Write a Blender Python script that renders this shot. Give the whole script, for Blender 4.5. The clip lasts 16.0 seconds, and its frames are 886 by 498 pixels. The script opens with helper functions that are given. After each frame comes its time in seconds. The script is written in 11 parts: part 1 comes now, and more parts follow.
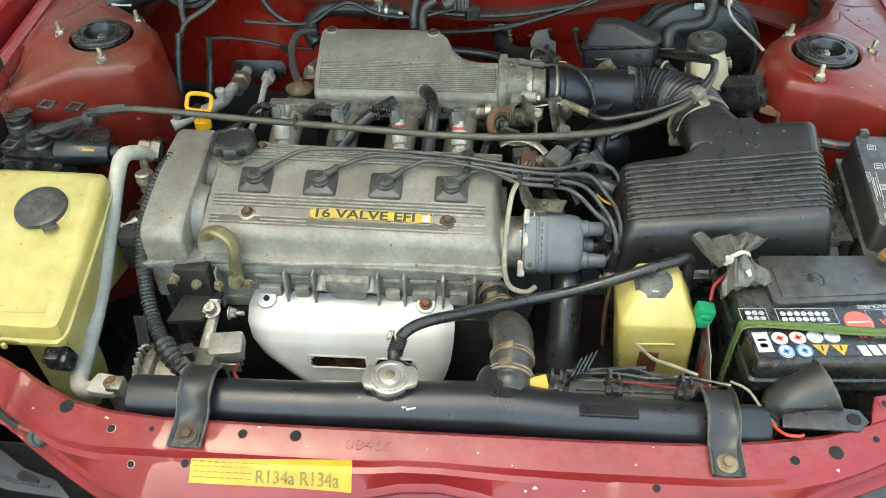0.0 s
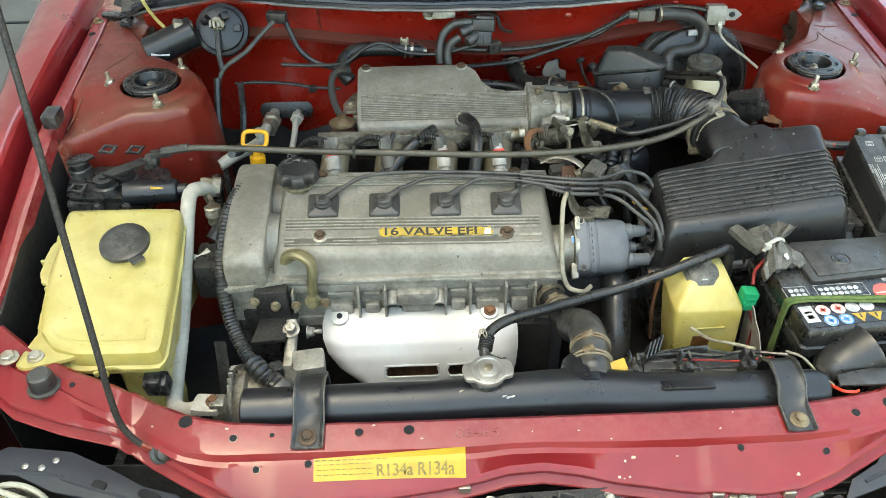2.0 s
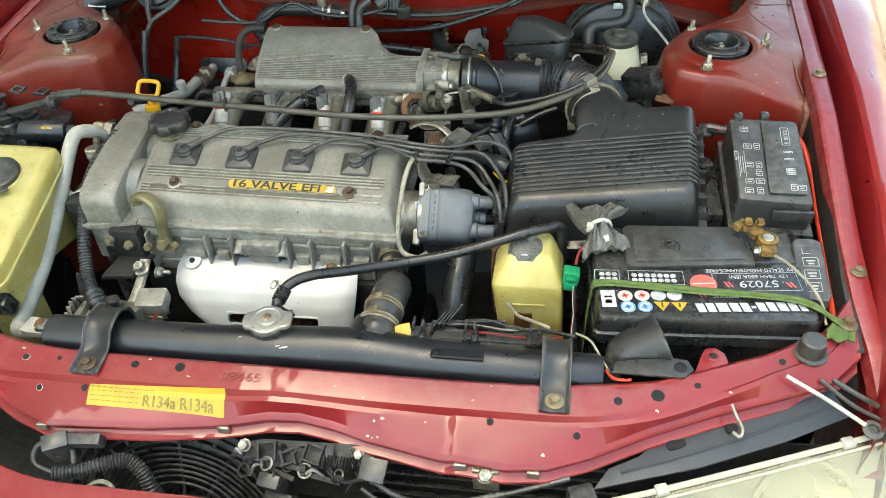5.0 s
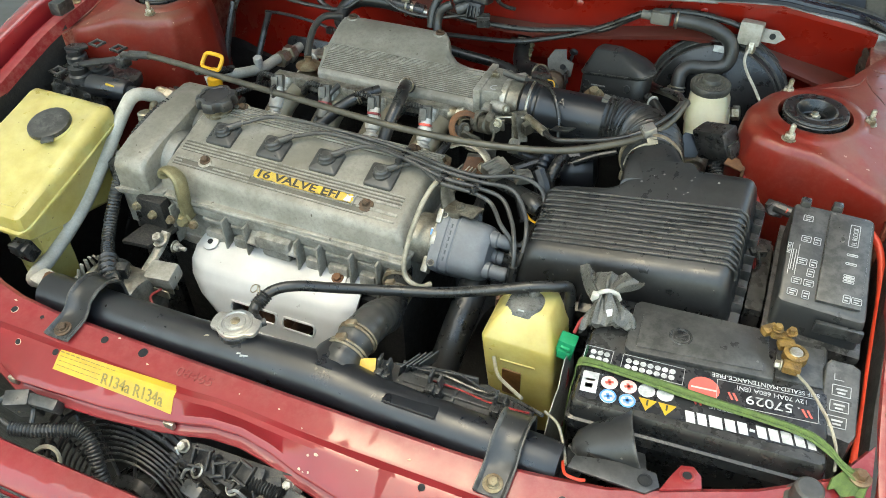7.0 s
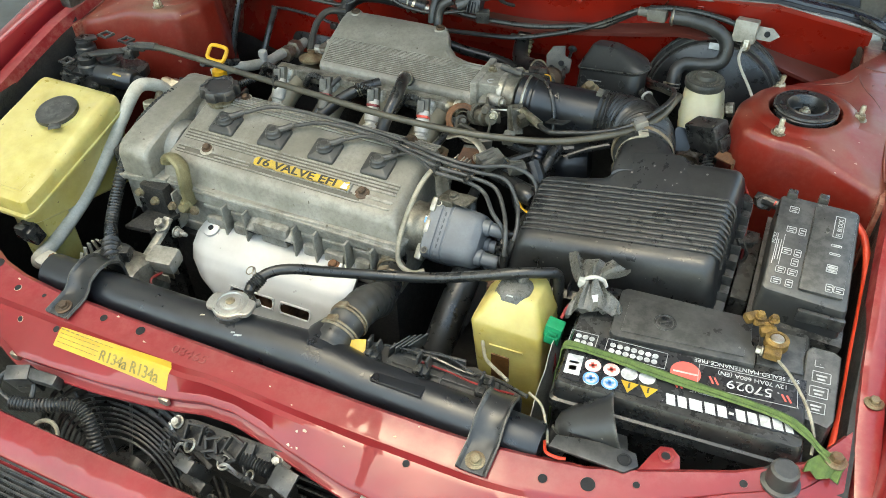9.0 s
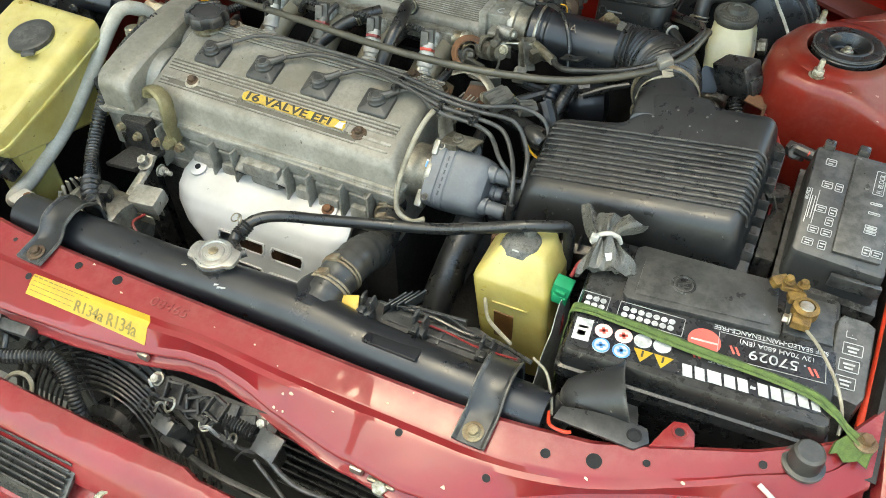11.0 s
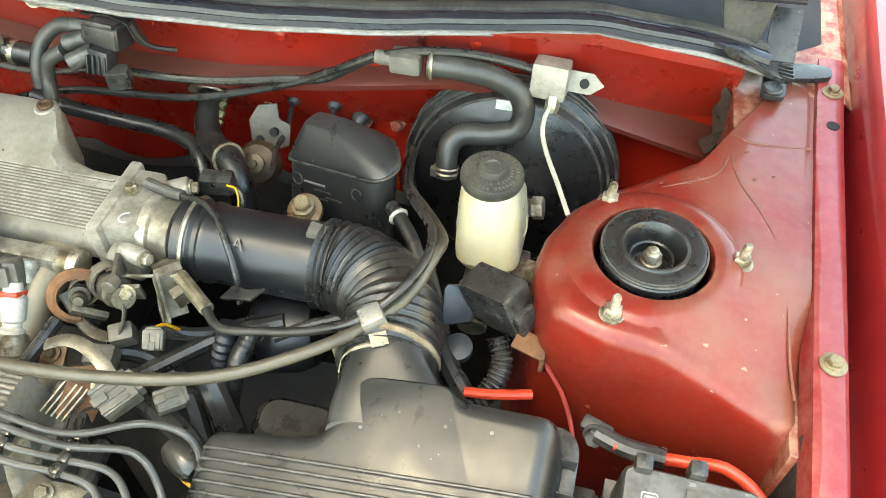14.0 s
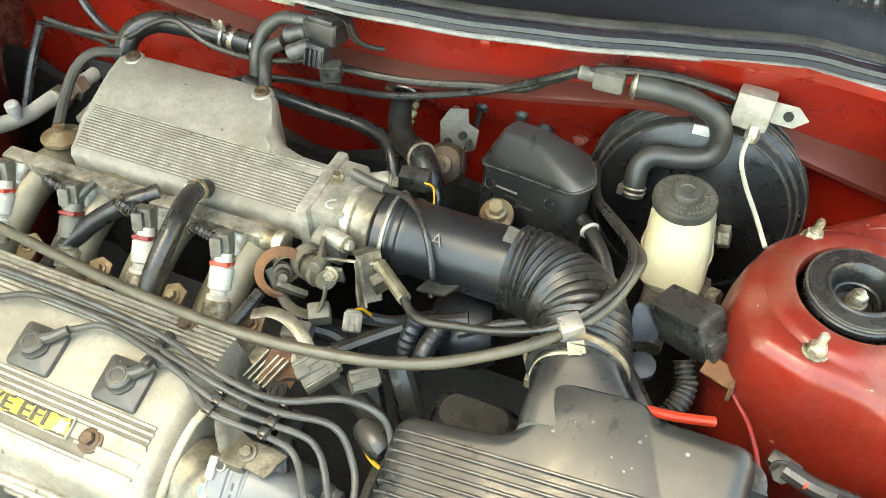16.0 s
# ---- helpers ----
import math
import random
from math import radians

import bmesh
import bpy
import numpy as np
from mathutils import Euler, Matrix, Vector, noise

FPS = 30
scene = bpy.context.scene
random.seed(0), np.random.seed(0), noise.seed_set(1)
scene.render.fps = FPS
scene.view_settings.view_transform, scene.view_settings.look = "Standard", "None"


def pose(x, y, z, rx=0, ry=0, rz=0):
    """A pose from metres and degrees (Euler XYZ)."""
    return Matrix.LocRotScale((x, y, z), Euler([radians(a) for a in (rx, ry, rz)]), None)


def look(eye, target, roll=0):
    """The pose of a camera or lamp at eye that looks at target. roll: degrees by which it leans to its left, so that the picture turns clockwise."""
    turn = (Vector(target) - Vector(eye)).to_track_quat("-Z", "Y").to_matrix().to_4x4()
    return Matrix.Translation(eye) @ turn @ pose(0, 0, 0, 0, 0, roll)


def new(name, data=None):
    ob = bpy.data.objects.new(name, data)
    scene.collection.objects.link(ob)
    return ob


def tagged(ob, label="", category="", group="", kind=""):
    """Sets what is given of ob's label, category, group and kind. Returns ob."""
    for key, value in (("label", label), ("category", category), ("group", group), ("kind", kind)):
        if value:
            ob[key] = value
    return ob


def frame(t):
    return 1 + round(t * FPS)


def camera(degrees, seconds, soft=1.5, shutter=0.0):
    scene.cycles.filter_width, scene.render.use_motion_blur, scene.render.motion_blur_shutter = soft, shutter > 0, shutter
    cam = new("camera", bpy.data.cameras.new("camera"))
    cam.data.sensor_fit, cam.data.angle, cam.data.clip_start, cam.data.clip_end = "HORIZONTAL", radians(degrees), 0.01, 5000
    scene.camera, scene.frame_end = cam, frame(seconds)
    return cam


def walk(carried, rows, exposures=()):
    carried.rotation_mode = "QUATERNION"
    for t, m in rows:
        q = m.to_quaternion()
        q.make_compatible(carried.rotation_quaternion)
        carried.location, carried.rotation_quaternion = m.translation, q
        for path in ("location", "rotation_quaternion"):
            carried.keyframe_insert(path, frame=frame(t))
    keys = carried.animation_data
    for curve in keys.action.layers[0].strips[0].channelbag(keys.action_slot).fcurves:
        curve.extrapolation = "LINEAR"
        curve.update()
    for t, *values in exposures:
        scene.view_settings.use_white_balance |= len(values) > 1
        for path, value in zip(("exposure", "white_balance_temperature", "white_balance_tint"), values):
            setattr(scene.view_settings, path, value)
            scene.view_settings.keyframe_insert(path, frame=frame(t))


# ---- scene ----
cam = camera(57.7, 16.0, soft=0.6)
PATH = [
    (0, (0.065, -0.459, 1.479), (-0.053, 0.992, 0.109), -1.0),
    (0.5, (-0.052, -0.522, 1.494), (-0.064, 0.984, 0.178), -0.5),
    (1, (-0.107, -0.553, 1.498), (-0.096, 0.96, 0.19), -0.5),
    (1.5, (-0.108, -0.56, 1.503), (-0.08, 0.967, 0.211), -0.6),
    (2, (-0.106, -0.56, 1.499), (-0.061, 0.976, 0.219), -0.7),
    (2.5, (-0.107, -0.569, 1.489), (-0.029, 0.97, 0.214), -1.1),
    (3, (-0.072, -0.583, 1.488), (0.051, 0.951, 0.211), -1.6),
    (3.5, (0.035, -0.611, 1.491), (0.148, 0.924, 0.213), -1.9),
    (4, (0.15, -0.639, 1.484), (0.203, 0.897, 0.204), -1.7),
    (4.2, (0.175, -0.639, 1.484), (0.171, 0.893, 0.198), -2.2),
    (6.3, (0.452, -0.408, 1.474), (-0.127, 0.951, 0.126), -2.5),
    (6.5, (0.453, -0.414, 1.478), (-0.142, 0.942, 0.134), -2.0),
    (7, (0.451, -0.42, 1.476), (-0.163, 0.937, 0.142), -1.7),
    (7.5, (0.466, -0.425, 1.477), (-0.155, 0.935, 0.148), -1.4),
    (8, (0.472, -0.435, 1.481), (-0.154, 0.926, 0.156), -1.3),
    (8.2, (0.476, -0.442, 1.476), (-0.156, 0.921, 0.156), -1.3),
    (10.3, (0.492, -0.414, 1.463), (-0.168, 0.907, 0.114), -1.7),
    (10.5, (0.491, -0.407, 1.455), (-0.155, 0.89, 0.076), -1.4),
    (11, (0.464, -0.369, 1.436), (-0.152, 0.865, -0.013), -1.2),
    (11.5, (0.396, -0.235, 1.425), (-0.19, 0.978, -0.054), -1.8),
    (11.9, (0.369, -0.118, 1.421), (-0.061, 1.151, -0.064), -1.5),
    (12, (0.367, -0.087, 1.415), (0.014, 1.195, -0.078), -0.8),
    (12.5, (0.4, 0.035, 1.388), (0.157, 1.329, -0.118), 0.9),
    (13, (0.451, 0.15, 1.359), (0.205, 1.448, -0.143), 1.2),
    (13.5, (0.463, 0.174, 1.355), (0.203, 1.462, -0.152), 1.0),
    (14, (0.463, 0.171, 1.36), (0.175, 1.45, -0.15), 0.7),
    (14.5, (0.451, 0.159, 1.361), (0.092, 1.419, -0.15), -0.4),
    (15, (0.437, 0.144, 1.364), (0.035, 1.393, -0.145), 0.8),
    (15.5, (0.428, 0.137, 1.366), (-0.03, 1.378, -0.134), 0.8),
    (16, (0.388, 0.133, 1.372), (-0.131, 1.357, -0.122), -0.7),
]
walk(cam, [(t, look(eye, target, roll)) for t, eye, target, roll in PATH], [(0, 2.85, 7900, -6), (10.5, 2.83, 8000, -6), (11, 2.86, 8100, -6), (12.5, 3.5, 8900, -6), (13.5, 3.82, 9000, -6), (15, 3.95, 9300, -6), (16, 3.91, 9300, -6)])

# ---------------------------------------------------------------- light
world = bpy.data.worlds.new("sky")
scene.world = world
world.use_nodes = True
wn = world.node_tree
sky = wn.nodes.new("ShaderNodeTexSky")
sky.sky_type, sky.sun_disc = "NISHITA", False
sky.sun_elevation, sky.sun_rotation = radians(64.5), radians(-103)
sky.air_density, sky.dust_density = 1.0, 3.0
wn.nodes["Background"].inputs["Strength"].default_value = 0.15
wn.links.new(sky.outputs[0], wn.nodes["Background"].inputs["Color"])
sun = new("sun", bpy.data.lights.new("sun", "SUN"))
sun.data.energy, sun.data.angle, sun.data.color = 2.5, radians(0.6), (1.0, 0.95, 0.88)
sun.matrix_world = look((-4, -0.9, 8.6), (0, 0, 0))

# ---------------------------------------------------------------- materials


def material(name, base, other=None, rough=0.5, metal=0.0, scale=40.0, amount=0.5, bump=0.15, coat=0.0,
             dust=0.0, dust_color=(0.30, 0.26, 0.20), specks=None, fine=None, sss=0.0, stretch=(1, 1, 1), dust_scale=9.0, fine_amount=0.6, coat_rough=0.12, wear_glint=None, wear_glint_amount=0.6, cover=0.36, waves=0.0, spec=0.5):
    """Two tones mixed by broad noise, fine grain in colour, gloss and relief, dust that lies on level faces, chips,
    edges paled as wear and highlights.
    """
    m = bpy.data.materials.new(name)
    m.use_nodes = True
    t = m.node_tree
    n, l = t.nodes, t.links
    b = n["Principled BSDF"]
    other = other or tuple(min(1, c * 0.6) for c in base)
    co = n.new("ShaderNodeTexCoord")
    mp = n.new("ShaderNodeMapping")
    mp.inputs["Scale"].default_value = stretch
    l.new(co.outputs["Object"], mp.inputs["Vector"])

    def noise_tex(s, detail=5.0, roughness=0.6):
        x = n.new("ShaderNodeTexNoise")
        x.inputs["Scale"].default_value, x.inputs["Detail"].default_value, x.inputs["Roughness"].default_value = s, detail, roughness
        l.new(mp.outputs[0], x.inputs["Vector"])
        return x.outputs["Fac"]

    def ramp(value, lo, hi, a=0.0, z=1.0):
        r = n.new("ShaderNodeMapRange")
        for k, v in (("From Min", lo), ("From Max", hi), ("To Min", a), ("To Max", z)):
            r.inputs[k].default_value = v
        l.new(value, r.inputs["Value"])
        return r.outputs[0]

    def mix(fac, a, c):
        x = n.new("ShaderNodeMix")
        x.data_type = "RGBA"
        l.new(fac, x.inputs["Factor"])
        for sock, v in ((x.inputs["A"], a), (x.inputs["B"], c)):
            if isinstance(v, tuple):
                sock.default_value = (*v, 1)
            else:
                l.new(v, sock)
        return x.outputs["Result"]

    broad, grain = noise_tex(scale), noise_tex(scale * 14, 3.0, 0.7)
    color = mix(ramp(broad, 0.38, 0.62, 0.0, amount * 2 if amount < 0.5 else 1.0), base, other)
    color = mix(ramp(grain, 0.45, 0.72, 0.0, fine_amount), color, fine or other)
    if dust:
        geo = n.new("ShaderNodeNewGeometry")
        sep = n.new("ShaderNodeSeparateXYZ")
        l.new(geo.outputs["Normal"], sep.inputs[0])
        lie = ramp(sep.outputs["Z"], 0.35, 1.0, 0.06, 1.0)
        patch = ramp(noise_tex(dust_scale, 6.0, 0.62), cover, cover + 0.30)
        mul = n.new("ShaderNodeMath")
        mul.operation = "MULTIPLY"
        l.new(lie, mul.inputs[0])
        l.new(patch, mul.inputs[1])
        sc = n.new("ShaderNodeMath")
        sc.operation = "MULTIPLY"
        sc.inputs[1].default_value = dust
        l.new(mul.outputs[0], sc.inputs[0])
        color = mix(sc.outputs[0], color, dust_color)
    if specks:
        color = mix(ramp(noise_tex(scale * 5 + 55, 2.0, 0.5), 0.735, 0.75), color, specks)
    # convex edges get a paler colour: rubbing plus painted-in highlights
    if wear_glint:
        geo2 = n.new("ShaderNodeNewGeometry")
        edge_mask = n.new("ShaderNodeMath")
        edge_mask.operation = "MULTIPLY"
        l.new(ramp(geo2.outputs["Pointiness"], 0.525, 0.60), edge_mask.inputs[0])
        l.new(ramp(noise_tex(70.0, 4.0, 0.7), 0.40, 0.62, 0.0, wear_glint_amount), edge_mask.inputs[1])
        color = mix(edge_mask.outputs[0], color, wear_glint)
    l.new(color, b.inputs["Base Color"])
    l.new(ramp(noise_tex(scale * 3.1, 6.0, 0.65), 0.32, 0.68, max(0.05, rough - 0.10), min(1, rough + 0.14)), b.inputs["Roughness"])
    b.inputs["Metallic"].default_value = metal
    b.inputs["Specular IOR Level"].default_value = spec
    b.inputs["Coat Weight"].default_value = coat
    b.inputs["Coat Roughness"].default_value = coat_rough
    if sss:
        b.inputs["Subsurface Weight"].default_value = sss
        b.inputs["Subsurface Radius"].default_value = (0.02, 0.014, 0.005)
    if bump:
        bp = n.new("ShaderNodeBump")
        bp.inputs["Strength"].default_value, bp.inputs["Distance"].default_value = bump, 0.002
        l.new(noise_tex(scale * 6, 4.0, 0.65), bp.inputs["Height"])
        l.new(bp.outputs[0], b.inputs["Normal"])
        if waves:
            bw = n.new("ShaderNodeBump")
            bw.inputs["Strength"].default_value, bw.inputs["Distance"].default_value = waves, 0.02
            l.new(noise_tex(13.0, 2.0, 0.45), bw.inputs["Height"])
            l.new(bw.outputs[0], bp.inputs["Normal"])
            l.new(bw.outputs[0], b.inputs["Coat Normal"])
    return m


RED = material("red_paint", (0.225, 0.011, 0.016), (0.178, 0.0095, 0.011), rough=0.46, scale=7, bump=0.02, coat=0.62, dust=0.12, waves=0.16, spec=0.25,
               dust_color=(0.22, 0.085, 0.065), fine_amount=0.06, coat_rough=0.06, wear_glint=(0.36, 0.17, 0.14), wear_glint_amount=0.35)
RED_GLOSS = material("polished_red_paint", (0.235, 0.012, 0.016), (0.20, 0.011, 0.012), rough=0.35, scale=5, bump=0.01, coat=1.0, dust=0.08, dust_color=(0.25, 0.12, 0.09), fine_amount=0.05, coat_rough=0.03)
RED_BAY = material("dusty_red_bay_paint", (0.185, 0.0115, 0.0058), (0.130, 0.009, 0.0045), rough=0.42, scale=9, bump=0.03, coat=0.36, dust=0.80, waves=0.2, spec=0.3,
                   dust_color=(0.185, 0.104, 0.066), dust_scale=7.0, cover=0.40, fine=(0.19, 0.05, 0.03), fine_amount=0.3, specks=(0.30, 0.15, 0.10), coat_rough=0.14, wear_glint=(0.42, 0.25, 0.17), wear_glint_amount=0.8)
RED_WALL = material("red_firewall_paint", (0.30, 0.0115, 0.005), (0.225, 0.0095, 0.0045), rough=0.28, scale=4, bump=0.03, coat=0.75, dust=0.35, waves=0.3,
                    dust_color=(0.26, 0.12, 0.075), fine=(0.22, 0.02, 0.012), fine_amount=0.08, coat_rough=0.08)
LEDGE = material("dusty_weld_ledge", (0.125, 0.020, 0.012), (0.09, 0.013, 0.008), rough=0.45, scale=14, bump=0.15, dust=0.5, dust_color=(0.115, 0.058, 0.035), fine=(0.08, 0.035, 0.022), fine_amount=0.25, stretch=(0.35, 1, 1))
SEAM = material("seam_sealer", (0.185, 0.062, 0.040), (0.12, 0.035, 0.022), rough=0.6, scale=60)
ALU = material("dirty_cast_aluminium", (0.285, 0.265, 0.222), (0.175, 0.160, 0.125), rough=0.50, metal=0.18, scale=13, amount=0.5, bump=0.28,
               fine=(0.13, 0.116, 0.086), fine_amount=0.5, dust=0.5, dust_color=(0.15, 0.136, 0.106), dust_scale=14, specks=(0.08, 0.067, 0.045), wear_glint=(0.44, 0.415, 0.355), wear_glint_amount=0.8)
ALU_DARK = material("grimy_cast_aluminium", (0.30, 0.275, 0.215), (0.09, 0.077, 0.055), rough=0.42, metal=0.5, scale=22, bump=0.2, fine=(0.06, 0.052, 0.04), fine_amount=0.4, wear_glint=(0.55, 0.52, 0.45), wear_glint_amount=0.8)
# dull tan for the shade and dirt between ribs, put into colour
RIB_SHADE_DIRT = material("rib_shade_and_dirt", (0.125, 0.112, 0.085), (0.09, 0.08, 0.06), rough=0.6, scale=30, bump=0.2, fine=(0.06, 0.052, 0.04), fine_amount=0.3)
CAP_DUST = material("dusty_olive_black_cap", (0.075, 0.070, 0.054), (0.038, 0.036, 0.030), rough=0.5, scale=45, bump=0.3, fine=(0.14, 0.13, 0.10), fine_amount=0.4)
NUT_BROWN = material("brown_tarnished_nut", (0.105, 0.060, 0.034), (0.055, 0.038, 0.026), rough=0.5, metal=0.4, scale=60, bump=0.3, fine=(0.2, 0.15, 0.09), fine_amount=0.3)
GRIME = material("oily_grime", (0.06, 0.053, 0.04), (0.11, 0.098, 0.075), rough=0.5, scale=40, bump=0.3, fine=(0.03, 0.027, 0.02))
ALU_CREAM = material("oil_stained_cast_aluminium", (0.25, 0.225, 0.165), (0.13, 0.095, 0.045), rough=0.40, metal=0.35, scale=16, amount=0.4, bump=0.15, fine=(0.22, 0.18, 0.12), fine_amount=0.3)
OLIVE = material("olive_corroded_steel", (0.24, 0.20, 0.12), (0.14, 0.075, 0.035), rough=0.55, metal=0.4, scale=40, bump=0.3, fine=(0.08, 0.06, 0.035))
OLIVE_GREY = material("olive_grey_dirty_steel", (0.070, 0.062, 0.043), (0.038, 0.031, 0.021), rough=0.5, metal=0.3, scale=45, bump=0.3, fine=(0.04, 0.032, 0.022), fine_amount=0.4, wear_glint=(0.22, 0.20, 0.155), wear_glint_amount=0.7)
SHIELD = material("bright_aluminised_sheet", (0.56, 0.55, 0.52), (0.46, 0.445, 0.41), rough=0.44, metal=0.3, scale=10, bump=0.05, fine_amount=0.15, specks=(0.35, 0.33, 0.30))
PIPE_ALU = material("dull_aluminium_tube", (0.56, 0.53, 0.45), (0.40, 0.37, 0.30), rough=0.6, metal=0.05, scale=25, bump=0.15, fine=(0.22, 0.2, 0.16), fine_amount=0.3, spec=0.3)
STEEL = material("zinc_plated_steel", (0.55, 0.52, 0.45), (0.34, 0.29, 0.2), rough=0.38, metal=0.85, scale=60, bump=0.1)
BRASSY = material("yellow_zinc_steel", (0.25, 0.218, 0.145), (0.13, 0.102, 0.06), rough=0.38, metal=0.7, scale=60, bump=0.2, fine_amount=0.4, wear_glint=(0.7, 0.66, 0.55), wear_glint_amount=0.8)
CORRODED = material("golden_corroded_brass", (0.27, 0.155, 0.035), (0.11, 0.058, 0.014), rough=0.5, metal=0.35, scale=70, bump=0.6, fine=(0.38, 0.27, 0.12), fine_amount=0.4)
BEIGE = material("beige_corroded_wire", (0.25, 0.215, 0.15), (0.13, 0.09, 0.05), rough=0.6, metal=0.2, scale=60, bump=0.3)
DIRT = material("dried_brown_mud", (0.042, 0.026, 0.013), (0.030, 0.013, 0.007), rough=0.85, scale=60, bump=0.6, fine=(0.06, 0.04, 0.022))
HOOK = material("olive_zinc_hook", (0.245, 0.215, 0.115), (0.165, 0.14, 0.068), rough=0.5, metal=0.35, scale=45, bump=0.3, fine=(0.12, 0.085, 0.035), fine_amount=0.4)
RUST = material("rusty_steel", (0.20, 0.09, 0.038), (0.10, 0.05, 0.028), rough=0.8, metal=0.2, scale=50, bump=0.4)
IRON = material("dark_oily_iron", (0.026, 0.0245, 0.022), (0.012, 0.0115, 0.011), rough=0.55, metal=0.3, scale=25, bump=0.4, fine=(0.09, 0.08, 0.065))
BLACK = material("black_plastic", (0.0075, 0.008, 0.0085), (0.012, 0.012, 0.0118), rough=0.27, scale=16, bump=0.05, dust=0.4, dust_color=(0.060, 0.057, 0.049), fine=(0.03, 0.029, 0.026), fine_amount=0.32, specks=(0.085, 0.081, 0.070), dust_scale=11, wear_glint=(0.10, 0.096, 0.086), wear_glint_amount=0.7)
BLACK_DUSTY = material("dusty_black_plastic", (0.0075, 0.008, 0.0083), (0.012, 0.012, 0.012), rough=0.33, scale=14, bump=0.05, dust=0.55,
                       dust_color=(0.060, 0.061, 0.060), fine=(0.03, 0.029, 0.028), fine_amount=0.32, specks=(0.085, 0.081, 0.070), dust_scale=7, wear_glint=(0.13, 0.126, 0.115), wear_glint_amount=0.7)
BLACK_GLOSS = material("black_enamel", (0.009, 0.010, 0.012), (0.014, 0.015, 0.017), rough=0.33, scale=10, bump=0.02, coat=0.05, dust=0.2, dust_color=(0.045, 0.046, 0.046), dust_scale=12, fine_amount=0.12)
GREY_STEEL = material("dull_grey_steel", (0.50, 0.49, 0.45), (0.36, 0.34, 0.30), rough=0.34, metal=0.7, scale=40, bump=0.1, fine=(0.2, 0.18, 0.14), fine_amount=0.3)
BAG = material("grimy_grey_polythene", (0.10, 0.097, 0.084), (0.055, 0.053, 0.045), rough=0.3, scale=50, bump=0.5, fine=(0.28, 0.27, 0.24), fine_amount=0.3)
RUBBER = material("black_rubber", (0.0085, 0.009, 0.0095), (0.015, 0.015, 0.0145), rough=0.30, scale=18, bump=0.07, dust=0.4, dust_color=(0.062, 0.058, 0.049), fine=(0.03, 0.028, 0.025), fine_amount=0.32, specks=(0.085, 0.081, 0.070), dust_scale=14, wear_glint=(0.085, 0.08, 0.07), wear_glint_amount=0.5)
RUBBER_GREY = material("grey_dusty_rubber", (0.040, 0.039, 0.036), (0.020, 0.0198, 0.019), rough=0.36, scale=18, bump=0.1, dust=0.45, dust_color=(0.10, 0.094, 0.078), fine=(0.018, 0.018, 0.016), fine_amount=0.35, specks=(0.14, 0.13, 0.11), dust_scale=14, wear_glint=(0.15, 0.14, 0.12), wear_glint_amount=0.6)
WIRE_GREY = material("grey_ignition_lead", (0.066, 0.064, 0.059), (0.030, 0.029, 0.027), rough=0.40, scale=25, bump=0.05, fine_amount=0.2)
SHEATH = material("olive_cable_sheath", (0.082, 0.073, 0.052), (0.045, 0.040, 0.029), rough=0.4, scale=30, bump=0.1)
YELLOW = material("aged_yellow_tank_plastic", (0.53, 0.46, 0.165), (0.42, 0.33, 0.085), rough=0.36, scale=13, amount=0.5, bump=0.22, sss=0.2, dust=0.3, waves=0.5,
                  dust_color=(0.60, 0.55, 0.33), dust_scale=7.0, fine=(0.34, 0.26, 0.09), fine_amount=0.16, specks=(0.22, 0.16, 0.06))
CREAM = material("cream_reservoir_plastic", (0.62, 0.58, 0.40), (0.52, 0.47, 0.29), rough=0.36, scale=12, bump=0.06, sss=0.25, fine=(0.4, 0.34, 0.2), fine_amount=0.2)
BROWN_FLUID = material("brown_stain", (0.16, 0.07, 0.02), (0.09, 0.04, 0.012), rough=0.4, scale=60)
YELLOW_VIVID = material("yellow_handle_plastic", (0.80, 0.42, 0.02), (0.62, 0.32, 0.02), rough=0.45, scale=50, bump=0.1)
LABEL_YELLOW = material("yellow_sticker", (0.52, 0.33, 0.022), (0.42, 0.26, 0.022), rough=0.4, scale=30, bump=0.04, fine=(0.42, 0.29, 0.06), fine_amount=0.4)
BADGE_GOLD = material("tarnished_gold_foil", (0.68, 0.46, 0.045), (0.48, 0.34, 0.08), rough=0.35, metal=0.4, scale=60, bump=0.1, fine=(0.2, 0.17, 0.1))
INK = material("black_ink", (0.02, 0.02, 0.018), (0.05, 0.045, 0.03), rough=0.6, scale=200, bump=0.0)
INK_FADED = material("faded_ink", (0.13, 0.105, 0.03), (0.26, 0.20, 0.04), rough=0.6, scale=160, bump=0.0)
WHITE_INK = material("white_print", (0.62, 0.62, 0.60), (0.36, 0.36, 0.34), rough=0.5, scale=120, bump=0.0, fine=(0.25, 0.25, 0.24), fine_amount=0.3)
GREY_INK = material("pale_grey_print", (0.45, 0.45, 0.43), (0.30, 0.30, 0.28), rough=0.5, scale=150, bump=0.0)
RED_INK = material("red_print", (0.75, 0.12, 0.09), (0.65, 0.1, 0.08), rough=0.5, scale=60, bump=0.0)
PINK_INK = material("pale_red_print", (0.80, 0.52, 0.48), (0.75, 0.4, 0.36), rough=0.5, scale=120, bump=0.0)
BLUE_INK = material("blue_print", (0.10, 0.32, 0.68), (0.08, 0.26, 0.6), rough=0.5, scale=60, bump=0.0)
